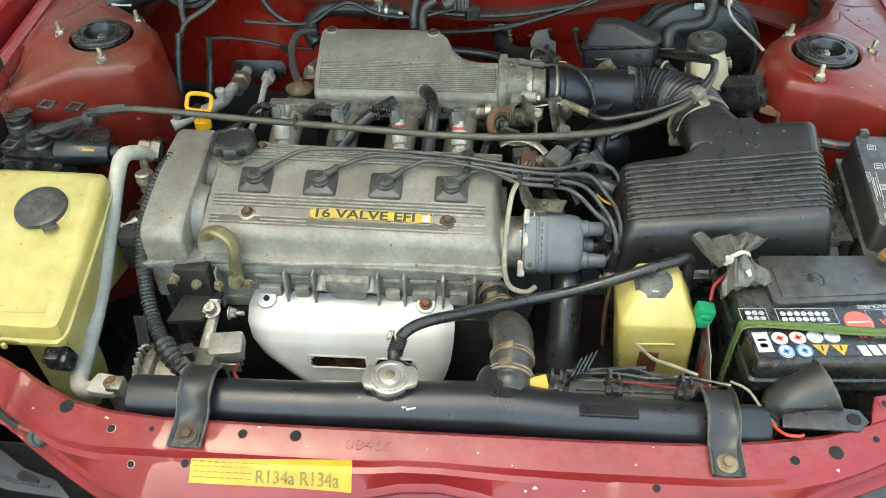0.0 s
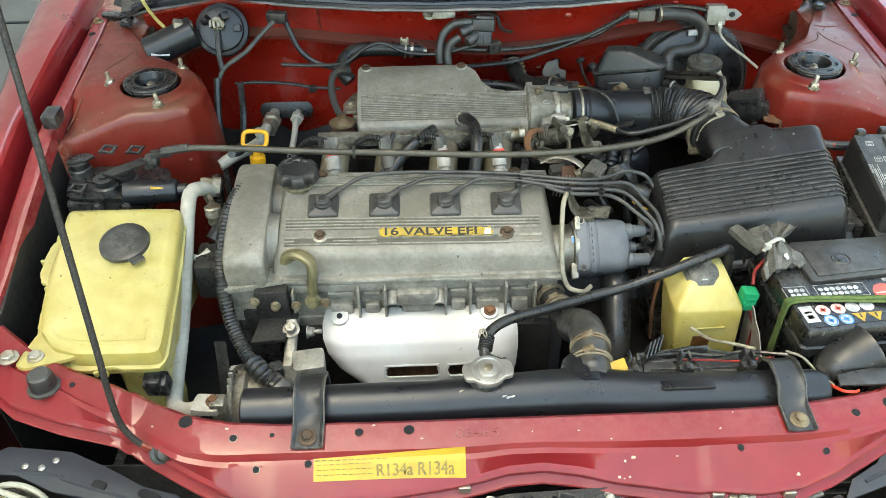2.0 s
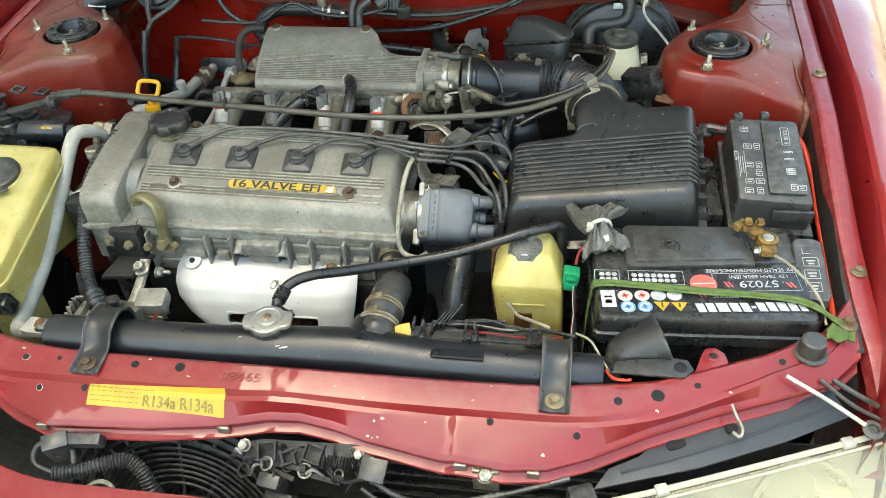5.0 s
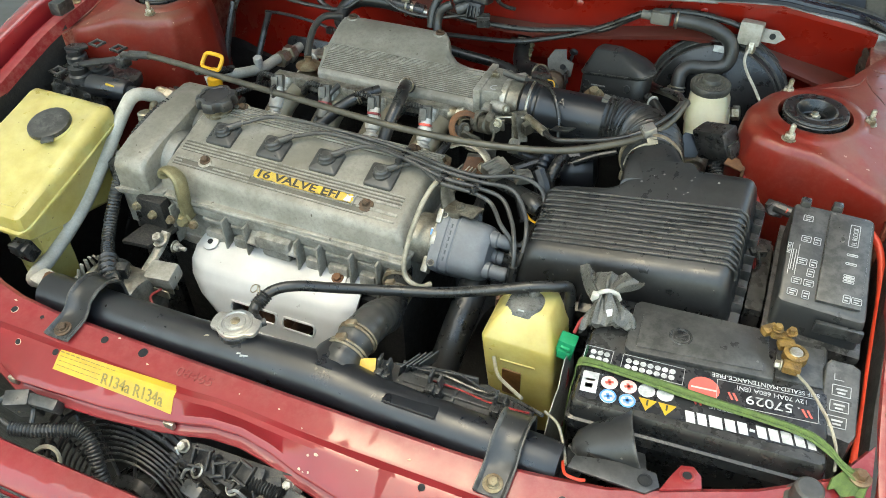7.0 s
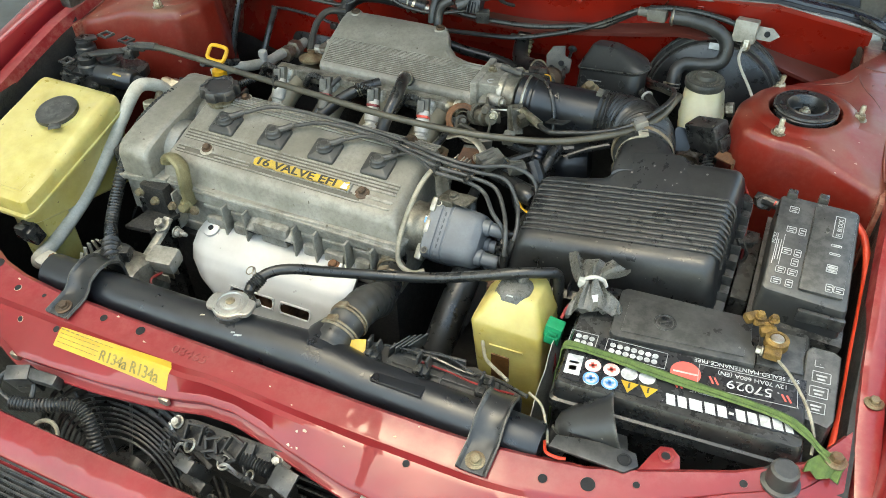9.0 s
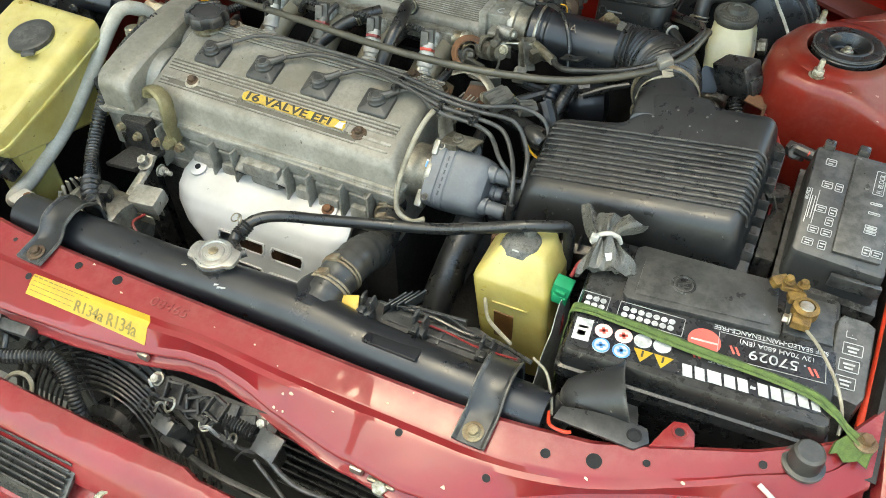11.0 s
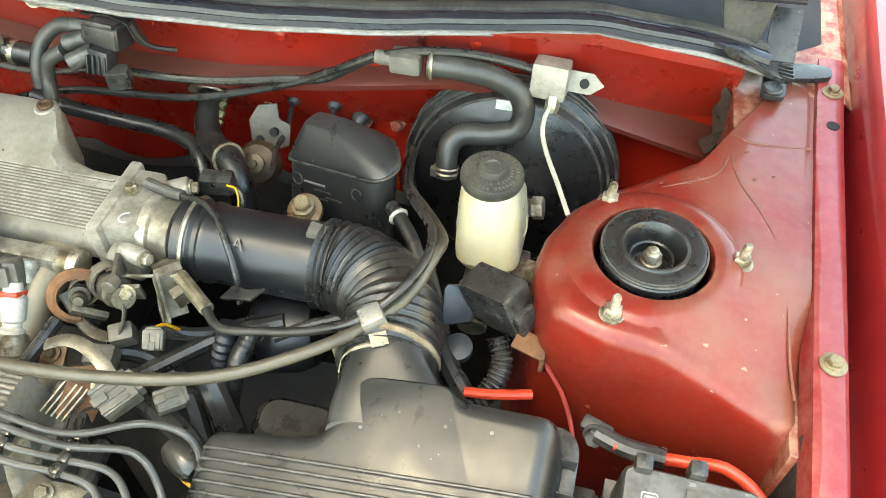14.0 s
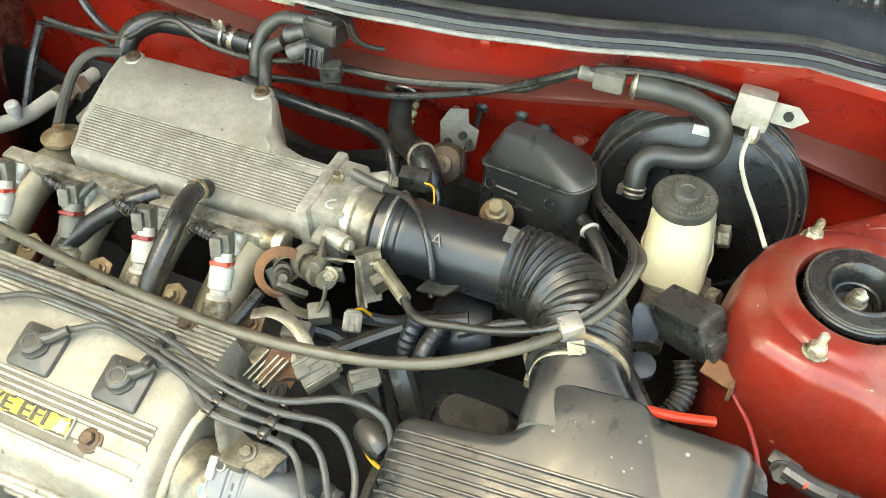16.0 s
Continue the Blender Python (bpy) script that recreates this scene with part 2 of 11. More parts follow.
NET_SHEET = material("pale_grey_netted_foil", (0.42, 0.41, 0.37), (0.28, 0.27, 0.24), rough=0.45, metal=0.2, scale=40, bump=0.5, fine=(0.12, 0.115, 0.10), fine_amount=0.5)
LABEL_BLACK = material("glossy_black_label", (0.015, 0.015, 0.017), (0.03, 0.03, 0.03), rough=0.28, scale=14, bump=0.12, specks=(0.35, 0.35, 0.35))
GREEN = material("green_connector_plastic", (0.015, 0.32, 0.13), (0.012, 0.24, 0.10), rough=0.4, scale=50)
STRAP = material("olive_green_webbing", (0.085, 0.135, 0.03), (0.055, 0.088, 0.022), rough=0.8, scale=150, bump=0.5, fine=(0.13, 0.17, 0.05))
ORANGE = material("orange_red_cable", (0.62, 0.055, 0.025), (0.45, 0.035, 0.015), rough=0.4, scale=30, bump=0.05)
CABLE_RED = material("red_wire", (0.27, 0.020, 0.018), (0.16, 0.014, 0.013), rough=0.45, scale=30)
WHITE_WIRE = material("dirty_white_wire", (0.33, 0.30, 0.225), (0.19, 0.165, 0.115), rough=0.5, scale=60)
WHITE = material("white_plastic", (0.52, 0.50, 0.45), (0.34, 0.32, 0.27), rough=0.4, scale=40)
GREY_PLUG = material("grey_connector_plastic", (0.155, 0.147, 0.122), (0.075, 0.068, 0.054), rough=0.5, scale=50, bump=0.1)
GREY_CAP = material("blue_grey_plastic", (0.125, 0.132, 0.142), (0.085, 0.09, 0.096), rough=0.4, scale=25, bump=0.1, dust=0.35, dust_color=(0.2, 0.19, 0.16))
# near-black that puts the shade inside holes and hollows into surface colour
HOLLOW_SHADE = material("hollow_shade", (0.006, 0.006, 0.006), (0.01, 0.01, 0.01), rough=0.9, scale=20, bump=0.0)
# near-black brown: grime, and the shade low in the bay put into colour
GRIME_SHADE = material("grime_and_shade", (0.014, 0.0125, 0.0105), (0.008, 0.0075, 0.007), rough=0.6, scale=22, bump=0.6, fine=(0.03, 0.026, 0.02))
CONCRETE = material("worn_concrete", (0.135, 0.125, 0.103), (0.090, 0.081, 0.063), rough=0.85, scale=1.9, bump=0.5, fine=(0.11, 0.10, 0.082), fine_amount=0.5, specks=(0.08, 0.073, 0.06))
LINE_PAINT = material("worn_yellow_road_paint", (0.33, 0.25, 0.075), (0.16, 0.14, 0.10), rough=0.8, scale=30, bump=0.3, fine=(0.13, 0.12, 0.10))
COWL_BLACK = material("matt_black_cowl_sheet", (0.008, 0.009, 0.012), (0.013, 0.013, 0.016), rough=0.5, scale=12, bump=0.05, dust=0.2, dust_color=(0.04, 0.04, 0.042), fine_amount=0.2, spec=0.2)
SEAL = material("weathered_seal_rubber", (0.009, 0.010, 0.012), (0.018, 0.018, 0.019), rough=0.3, scale=14, bump=0.3, stretch=(0.3, 1, 1), fine=(0.035, 0.033, 0.029), fine_amount=0.3, spec=0.3)
SEAL_LIP = material("pale_rubber_lip", (0.26, 0.25, 0.235), (0.12, 0.115, 0.105), rough=0.35, scale=30, bump=0.3, stretch=(0.3, 1, 1), fine=(0.05, 0.05, 0.045))
SEAL_TUBE = material("glossy_blue_black_seal", (0.012, 0.013, 0.020), (0.02, 0.02, 0.026), rough=0.16, scale=22, bump=0.25, stretch=(0.3, 1, 1), fine=(0.05, 0.048, 0.042), fine_amount=0.4)
PRIMER = material("bare_chipped_metal", (0.55, 0.48, 0.36), (0.40, 0.28, 0.18), rough=0.5, scale=200, bump=0.2)
BEAD = material("sun_bleached_bead", (0.062, 0.058, 0.048), (0.02, 0.019, 0.017), rough=0.6, scale=22, bump=0.4, fine=(0.10, 0.095, 0.08), fine_amount=0.4)
WALL = material("grey_render", (0.42, 0.40, 0.37), (0.36, 0.34, 0.31), rough=0.9, scale=2, bump=0.3)
WALL_WARM = material("pale_warm_render", (0.62, 0.54, 0.43), (0.55, 0.47, 0.37), rough=0.9, scale=2, bump=0.3)
FUSE = material("dark_grey_plastic", (0.017, 0.0175, 0.0175), (0.025, 0.025, 0.024), rough=0.35, scale=12, bump=0.05, dust=0.5, dust_color=(0.085, 0.082, 0.072), fine=(0.05, 0.048, 0.043), fine_amount=0.15, dust_scale=8, specks=(0.13, 0.125, 0.11), wear_glint=(0.15, 0.146, 0.13), wear_glint_amount=0.7)
LENS_RING = material("reflector_chrome", (0.66, 0.64, 0.53), (0.54, 0.51, 0.40), rough=0.30, metal=0.75, scale=8, bump=0.02, fine_amount=0.1)
HAZE = material("yellowed_lamp_plastic", (0.46, 0.435, 0.335), (0.37, 0.345, 0.255), rough=0.4, scale=6, bump=0.03, fine=(0.3, 0.27, 0.19), fine_amount=0.3)
PLATE_DARK = material("blue_black_sheet", (0.016, 0.020, 0.027), (0.026, 0.03, 0.036), rough=0.42, scale=12, bump=0.1, dust=0.4, dust_color=(0.05, 0.053, 0.056))


def glass(name, color, rough, mixin):
    m = bpy.data.materials.new(name)
    m.use_nodes = True
    b = m.node_tree.nodes["Principled BSDF"]
    b.inputs["Base Color"].default_value = (*color, 1)
    b.inputs["Roughness"].default_value = rough
    b.inputs["Transmission Weight"].default_value = mixin
    b.inputs["IOR"].default_value = 1.3
    return m


LENS = glass("hazed_lamp_lens", (0.95, 0.92, 0.78), 0.10, 0.9)
SCREEN = glass("dark_windscreen", (0.05, 0.055, 0.06), 0.05, 0.3)

# ---------------------------------------------------------------- building helpers


def mesh_into(bm, tmp, m=None):
    if m is not None:
        bmesh.ops.transform(tmp, matrix=m, verts=tmp.verts)
    me = bpy.data.meshes.new("tmp")
    tmp.to_mesh(me)
    tmp.free()
    bm.from_mesh(me)
    bpy.data.meshes.remove(me)
    return bm


def B():
    return bmesh.new()


def box(bm, c, s, bev=0.002, rot=(0, 0, 0), seg=2, taper=None):
    """A bevelled block of size s about c; taper shrinks its top in x and y."""
    t = bmesh.new()
    bmesh.ops.create_cube(t, size=1)
    for v in t.verts:
        v.co = Vector((v.co.x * s[0], v.co.y * s[1], v.co.z * s[2]))
        if taper and v.co.z > 0:
            v.co.x *= taper[0]
            v.co.y *= taper[1]
    if bev:
        bmesh.ops.bevel(t, geom=t.edges[:] + t.verts[:], offset=min(bev, min(s) * 0.45), segments=seg, profile=0.6, affect="EDGES")
    return mesh_into(bm, t, pose(*c, *rot))


def axis_turn(d):
    return Vector(d).to_track_quat("Z", "Y").to_matrix().to_4x4()


def lathe(bm, base, axis, profile, seg=28, caps=True):
    """A turned solid: profile of (radius, height along the axis)."""
    t = bmesh.new()
    rings = []
    for r, h in profile:
        rings.append([t.verts.new((r * math.cos(2 * math.pi * k / seg), r * math.sin(2 * math.pi * k / seg), h)) for k in range(seg)])
    for a, b in zip(rings, rings[1:]):
        for k in range(seg):
            t.faces.new((a[k], a[(k + 1) % seg], b[(k + 1) % seg], b[k]))
    if caps:
        t.faces.new(rings[0][::-1])
        t.faces.new(rings[-1])
    return mesh_into(bm, t, Matrix.Translation(base) @ axis_turn(axis))


def cyl(bm, p0, p1, r0, r1=None, seg=20, edge=0.0012):
    d = Vector(p1) - Vector(p0)
    h, r1 = d.length, r0 if r1 is None else r1
    e = min(edge, h * 0.3, r0 * 0.4, r1 * 0.4)
    return lathe(bm, p0, d, [(r0 - e, 0), (r0, e), (r1, h - e), (r1 - e, h)], seg)


def curve(points, n=8):
    """Points of a smooth curve through the given ones."""
    p = [Vector(q) for q in points]
    if len(p) == 2:
        return [p[0].lerp(p[1], k / n) for k in range(n + 1)]
    p = [p[0] * 2 - p[1]] + p + [p[-1] * 2 - p[-2]]
    out = []
    for i in range(1, len(p) - 2):
        a, b, c, d = p[i - 1:i + 3]
        for k in range(n):
            t = k / n
            out.append(0.5 * (2 * b + (c - a) * t + (2 * a - 5 * b + 4 * c - d) * t * t + (3 * b - a - 3 * c + d) * t ** 3))
    return out + [p[-2]]


def tube(bm, points, r, seg=10, n=8, waves=0, depth=0.0, flat=1.0):
    """A hose or wire along a smooth curve; waves makes it corrugated; r may be a pair (start, end)."""
    c = curve(points, n)
    if waves:
        length = sum((b - a).length for a, b in zip(c, c[1:]))
        fine = curve(points, max(n, int(waves * 4 / (len(points) - 1)) + 1))
        c = fine
    r0, r1 = r if isinstance(r, tuple) else (r, r)
    t = bmesh.new()
    up = Vector((0, 0, 1))
    rings, m = [], len(c)
    d0 = (c[1] - c[0]).normalized()
    side = d0.cross(up) if abs(d0.z) < 0.95 else d0.cross(Vector((1, 0, 0)))
    side.normalize()
    for i, q in enumerate(c):
        d = (c[min(i + 1, m - 1)] - c[max(i - 1, 0)]).normalized()
        side = (side - d * side.dot(d)).normalized()
        nor = d.cross(side)
        rad = r0 + (r1 - r0) * i / (m - 1)
        if waves:
            rad += depth * math.cos(2 * math.pi * waves * i / (m - 1))
        rings.append([t.verts.new(q + side * (rad * math.cos(2 * math.pi * k / seg)) + nor * (rad * flat * math.sin(2 * math.pi * k / seg))) for k in range(seg)])
    for a, b in zip(rings, rings[1:]):
        for k in range(seg):
            t.faces.new((a[k], a[(k + 1) % seg], b[(k + 1) % seg], b[k]))
    t.faces.new(rings[0][::-1])
    t.faces.new(rings[-1])
    return mesh_into(bm, t)


def prism(bm, poly, z0, z1, bev=0.002, m=None, seg=2):
    """A plan outline raised from z0 to z1, with rounded edges."""
    t = bmesh.new()
    lo = [t.verts.new((x, y, z0)) for x, y in poly]
    hi = [t.verts.new((x, y, z1)) for x, y in poly]
    k = len(poly)
    t.faces.new(lo[::-1])
    t.faces.new(hi)
    for i in range(k):
        t.faces.new((lo[i], lo[(i + 1) % k], hi[(i + 1) % k], hi[i]))
    bmesh.ops.recalc_face_normals(t, faces=t.faces[:])
    if bev:
        bmesh.ops.bevel(t, geom=t.edges[:] + t.verts[:], offset=bev, segments=seg, profile=0.6, affect="EDGES")
    return mesh_into(bm, t, m)


def loft(bm, rings, closed=True, caps=True):
    """Skin over rows of points; closed joins each row's ends."""
    t = bmesh.new()
    vs = [[t.verts.new(p) for p in row] for row in rings]
    for a, b in zip(vs, vs[1:]):
        k = len(a)
        for i in range(k if closed else k - 1):
            t.faces.new((a[i], a[(i + 1) % k], b[(i + 1) % k], b[i]))
    if caps and closed:
        t.faces.new(vs[0][::-1])
        t.faces.new(vs[-1])
    bmesh.ops.recalc_face_normals(t, faces=t.faces[:])
    return mesh_into(bm, t)


def sheet(bm, rings, thick=0.0015):
    """An open pressed sheet with a real thickness."""
    t = bmesh.new()
    vs = [[t.verts.new(p) for p in row] for row in rings]
    for a, b in zip(vs, vs[1:]):
        for i in range(len(a) - 1):
            t.faces.new((a[i], a[i + 1], b[i + 1], b[i]))
    bmesh.ops.recalc_face_normals(t, faces=t.faces[:])
    bmesh.ops.solidify(t, geom=t.faces[:], thickness=thick)
    return mesh_into(bm, t)


def ring(bm, c, axis, R, r, seg=32, rs=10):
    t = bmesh.new()
    rings = []
    for i in range(seg):
        a = 2 * math.pi * i / seg
        rings.append([t.verts.new(((R + r * math.cos(2 * math.pi * k / rs)) * math.cos(a), (R + r * math.cos(2 * math.pi * k / rs)) * math.sin(a), r * math.sin(2 * math.pi * k / rs))) for k in range(rs)])
    for i in range(seg):
        a, b = rings[i], rings[(i + 1) % seg]
        for k in range(rs):
            t.faces.new((a[k], b[k], b[(k + 1) % rs], a[(k + 1) % rs]))
    return mesh_into(bm, t, Matrix.Translation(c) @ axis_turn(axis))


def bolt(bm, p, axis=(0, 0, 1), r=0.006, h=0.005, flange=1.45, stud=0.0):
    """A hexagon head on a washer, with a threaded end if stud is given."""
    rows = [(r * flange, 0), (r * flange, 0.0016), (r * 1.05, 0.0022)]
    lathe(bm, p, axis, rows, 20)
    d = Vector(axis).normalized()
    q = Vector(p) + d * 0.002
    lathe(bm, q, axis, [(r, 0), (r, h * 0.8), (r * 0.86, h)], 6)
    if stud:
        lathe(bm, q + d * h, axis, [(r * 0.5, 0), (r * 0.5, stud * 0.85), (r * 0.36, stud)], 12)
    return bm


def finish(ob, angle=33):
    for f in ob.data.polygons:
        f.use_smooth = True
    ob.data.set_sharp_from_angle(angle=radians(angle))
    return ob


def thing(name, base, label, category, group="", kind=""):
    ob = new(name)
    ob.empty_display_size = 0.02
    ob.location = base
    return tagged(ob, label, category, group, kind)


def part(name, bm, mat, parent=None, label=""):
    """Links a bmesh, built in place, as one mesh under a thing or a part."""
    me = bpy.data.meshes.new(name)
    bm.to_mesh(me)
    bm.free()
    me.materials.append(mat)
    ob = finish(new(name, me))
    if parent is not None:
        ob.parent = parent
        ob.matrix_parent_inverse = Matrix.Translation(parent.location).inverted() if parent.type == "EMPTY" else Matrix()
    return tagged(ob, label) if label else ob


def solid(name, bm, mat, label, category, group="", kind=""):
    return tagged(part(name, bm, mat), label, category, group, kind)


def words(name, body, m, size, mat, parent, thick=0.0004, squeeze=1.0):
    """Lettering as a thin raised mesh; m places its baseline's start, x along the line."""
    cu = bpy.data.curves.new(name, "FONT")
    cu.body, cu.size, cu.extrude = body, size, thick
    ob = bpy.data.objects.new(name, cu)
    scene.collection.objects.link(ob)
    me = bpy.data.meshes.new_from_object(ob.evaluated_get(bpy.context.evaluated_depsgraph_get()))
    bpy.data.objects.remove(ob)
    bpy.data.curves.remove(cu)
    me.transform(m @ Matrix.Diagonal((squeeze, 1, 1, 1)))
    bm = bmesh.new()
    bm.from_mesh(me)
    bpy.data.meshes.remove(me)
    return part(name, bm, mat, parent)


def interp(rows, x):
    """Straight interpolation in rows of (x, value, value ...)."""
    for a, b in zip(rows, rows[1:]):
        if a[0] <= x <= b[0]:
            f = (x - a[0]) / (b[0] - a[0])
            return [u + (v - u) * f for u, v in zip(a[1:], b[1:])]
    return list(rows[0][1:] if x < rows[0][0] else rows[-1][1:])


def rounded(cx, cy, w, d, z, r=0.012, n=6, twist=0.0):
    out = []
    for sx, sy, a0 in ((1, 1, 0), (-1, 1, 90), (-1, -1, 180), (1, -1, 270)):
        for k in range(n):
            a = radians(a0 + 90 * k / (n - 1))
            out.append(Vector((sx * (w / 2 - r) + r * math.cos(a), sy * (d / 2 - r) + r * math.sin(a), 0)))
    m = pose(cx, cy, z, 0, 0, twist)
    return [tuple(m @ v) for v in out]


def round_poly(poly, r, n=5):
    """An outline with its corners rounded to about r."""
    out = []
    k = len(poly)
    for i in range(k):
        a, b, c = (Vector(poly[j % k]) for j in (i - 1, i, i + 1))
        u, v = (a - b), (c - b)
        p, q = b + u.normalized() * min(r, u.length * 0.45), b + v.normalized() * min(r, v.length * 0.45)
        for m in range(n):
            f = m / (n - 1)
            out.append(tuple(p * (1 - f) ** 2 + b * (2 * f * (1 - f)) + q * f * f))
    return out


# ---------------------------------------------------------------- ground and surroundings
bm = B()
bmesh.ops.create_grid(bm, x_segments=2, y_segments=2, size=150)
ground = tagged(part("ground", bm, CONCRETE), "worn pale concrete yard around the parked car", "ground", "", "structure")
bm = B()
sheet(bm, [[(1.905 - 0.0523 * (y - 2.0) + w, y, 0.004) for w in (-0.05, 0.05)] for y in (-1.0, 1.0, 2.0, 3.0, 5.0)], 0.003)
part("painted_line", bm, LINE_PAINT, ground, "worn yellow parking line")
for y in (-2.2, 0.4, 2.9, 5.4):
    bm = B()
    box(bm, (0, y, 0.0005), (24, 0.016, 0.009), 0)
    part("slab_joint", bm, GRIME_SHADE, ground)

# unseen wall added only to cast shade over the car
bm = B()
box(bm, (-3.3, 4.6, 4.7), (0.3, 15, 9.4), 0.02)
tagged(part("shade_wall", bm, WALL), "unseen plain wall added to keep the sun off the car", "wall", "", "structure")

# unseen wall, suggested by wing reflections, added for warm bounce light
bm = B()
box(bm, (6.8, 1.0, 1.5), (0.3, 14, 3.0), 0.02)
tagged(part("wall_east", bm, WALL_WARM), "unseen pale house wall across the yard, bouncing sunlight onto the car", "wall", "", "structure")

# ---------------------------------------------------------------- car body
car = thing("car", (0, 0.6, 0), "dark red saloon car with its engine bay open and bonnet raised", "car")

# upper tie bar of the radiator support: x, back edge, front edge, top, front height, depth of the pressed step
BAR = [(-0.650, 0.185, 0.105, 0.783, 0.765, 0.0), (-0.600, 0.145, 0.068, 0.779, 0.757, 0.0), (-0.540, 0.108, 0.047, 0.776, 0.752, 0.0),
       (-0.470, 0.078, 0.030, 0.772, 0.747, 0.002), (-0.420, 0.052, 0.000, 0.770, 0.740, 0.004), (-0.380, 0.034, -0.022, 0.769, 0.734, 0.008),
       (-0.335, 0.024, -0.045, 0.768, 0.729, 0.011), (-0.280, 0.019, -0.064, 0.768, 0.728, 0.011), (-0.160, 0.018, -0.056, 0.767, 0.728, 0.011),
       (-0.080, 0.018, -0.046, 0.767, 0.730, 0.011), (-0.050, 0.018, -0.040, 0.767, 0.731, 0.010), (-0.020, 0.018, -0.033, 0.767, 0.733, 0.008),
       (0.020, 0.018, -0.031, 0.767, 0.734, 0.008), (0.060, 0.018, -0.036, 0.767, 0.731, 0.009), (0.100, 0.018, -0.046, 0.767, 0.728, 0.010),
       (0.170, 0.018, -0.058, 0.767, 0.727, 0.011), (0.260, 0.019, -0.067, 0.768, 0.727, 0.011), (0.305, 0.021, -0.062, 0.768, 0.728, 0.010),
       (0.350, 0.026, -0.045, 0.769, 0.731, 0.008), (0.415, 0.036, -0.013, 0.770, 0.738, 0.005), (0.485, 0.061, 0.014, 0.773, 0.748, 0.002),
       (0.550, 0.086, 0.036, 0.776, 0.754, 0.0), (0.615, 0.123, 0.060, 0.780, 0.760, 0.0), (0.650, 0.175, 0.095, 0.785, 0.768, 0.0)]


def bar_at(x):
    """The pressing's section, with the fold near the prop rod and the dent beside the latch."""
    yb, yf, zt, zf, d = interp(BAR, x)
    fold = 0.0035 * math.exp(-((x + 0.449) / 0.007) ** 2) - 0.0025 * math.exp(-((x + 0.462) / 0.008) ** 2)
    u = (x - 0.115) / 0.078
    dent = 0.0035 * u * u if 0 < u < 1 else (0.0035 * (1 - (u - 1) * 9) if 1 <= u < 1.11 else 0)
    return yb, yf, zt + fold, zf + fold - dent, d + dent * 0.6


def bar_rows():
    rows = []
    for i in range(209):
        x = -0.65 + 1.3 * i / 208
        yb, yf, zt, zf, d = bar_at(x)
        f = min(1, d / 0.011)
        yc = (yb * 0.55 + yf * 0.45) * (1 - f) + (-0.016) * f
        zc = zt - 0.005
        rows.append([(x, yb + 0.004, zt - 0.035), (x, yb + 0.002, zt - 0.004), (x, yb - 0.004, zt), (x, yc + 0.003, zc), (x, yc - 0.001, zc - 0.002),
                     (x, yc - 0.004, zc - d), (x, yc - 0.010, zc - d - 0.002), (x, yf + 0.007, zf + 0.002), (x, yf + 0.002, zf - 0.001),
                     (x, yf + 0.0005, zf - 0.004), (x, yf + 0.005, zf - 0.015), (x, yf + 0.002, zf - 0.0175), (x, yf - 0.004, zf - 0.0195), (x, yf - 0.005, zf - 0.0215), (x, yf - 0.003, zf - 0.024), (x, yf + 0.004, zf - 0.034)])
    return rows


bm = B()
sheet(bm, bar_rows(), 0.0016)
bar = part("radiator_support", bm, RED, car, "glossy red upper tie bar with chipped paint")


def bar_top(x, y):
    yb, yf, zt, zf, d = bar_at(x)
    f = min(1, d / 0.011)
    yc = (yb * 0.55 + yf * 0.45) * (1 - f) + (-0.016) * f
    zc = zt - 0.005
    prof = [(yf + 0.002, zf - 0.001), (yf + 0.007, zf + 0.002), (yc - 0.010, zc - d - 0.002), (yc - 0.004, zc - d), (yc - 0.001, zc - 0.002), (yc + 0.003, zc), (yb - 0.004, zt)]
    return interp(prof, y)[0]


# shallow black discs stand in for the shade inside the punched holes
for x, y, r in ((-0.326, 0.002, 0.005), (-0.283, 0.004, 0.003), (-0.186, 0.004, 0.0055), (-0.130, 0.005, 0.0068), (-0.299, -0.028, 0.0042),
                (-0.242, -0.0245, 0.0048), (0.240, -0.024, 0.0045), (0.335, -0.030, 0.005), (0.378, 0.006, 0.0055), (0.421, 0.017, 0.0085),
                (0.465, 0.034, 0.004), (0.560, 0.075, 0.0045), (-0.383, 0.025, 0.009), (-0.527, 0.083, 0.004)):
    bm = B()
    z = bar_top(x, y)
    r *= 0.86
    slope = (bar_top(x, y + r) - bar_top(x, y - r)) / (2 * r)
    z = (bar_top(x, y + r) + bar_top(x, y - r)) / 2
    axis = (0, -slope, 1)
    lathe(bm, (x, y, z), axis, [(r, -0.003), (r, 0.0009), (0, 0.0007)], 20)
    hole = part("punched_hole", bm, HOLLOW_SHADE, bar)
    bm = B()
    ring(bm, (x, y + slope * -0.0004, z + 0.0001), axis, r, 0.0006, 22, 6)
    part("hole_rim", bm, PRIMER if x in (-0.326, -0.299) else RED, hole)
for x in (-0.29, -0.07, 0.21, 0.29):
    bm = B()
    yb, yf, zt, zf, d = interp(BAR, x)
    box(bm, (x, yf + 0.001, zf - 0.012), (0.014, 0.006, 0.010), 0.002)
    part("weld_nut", bm, STEEL, bar)
words("stamped_number", "08465", pose(-0.078, -0.006, bar_top(-0.05, -0.006) + 0.0004, math.degrees(math.atan((bar_top(-0.05, 0.006) - bar_top(-0.05, -0.006)) / 0.012)), 0, 0), 0.016, RED, bar, 0.0005, 1.25)

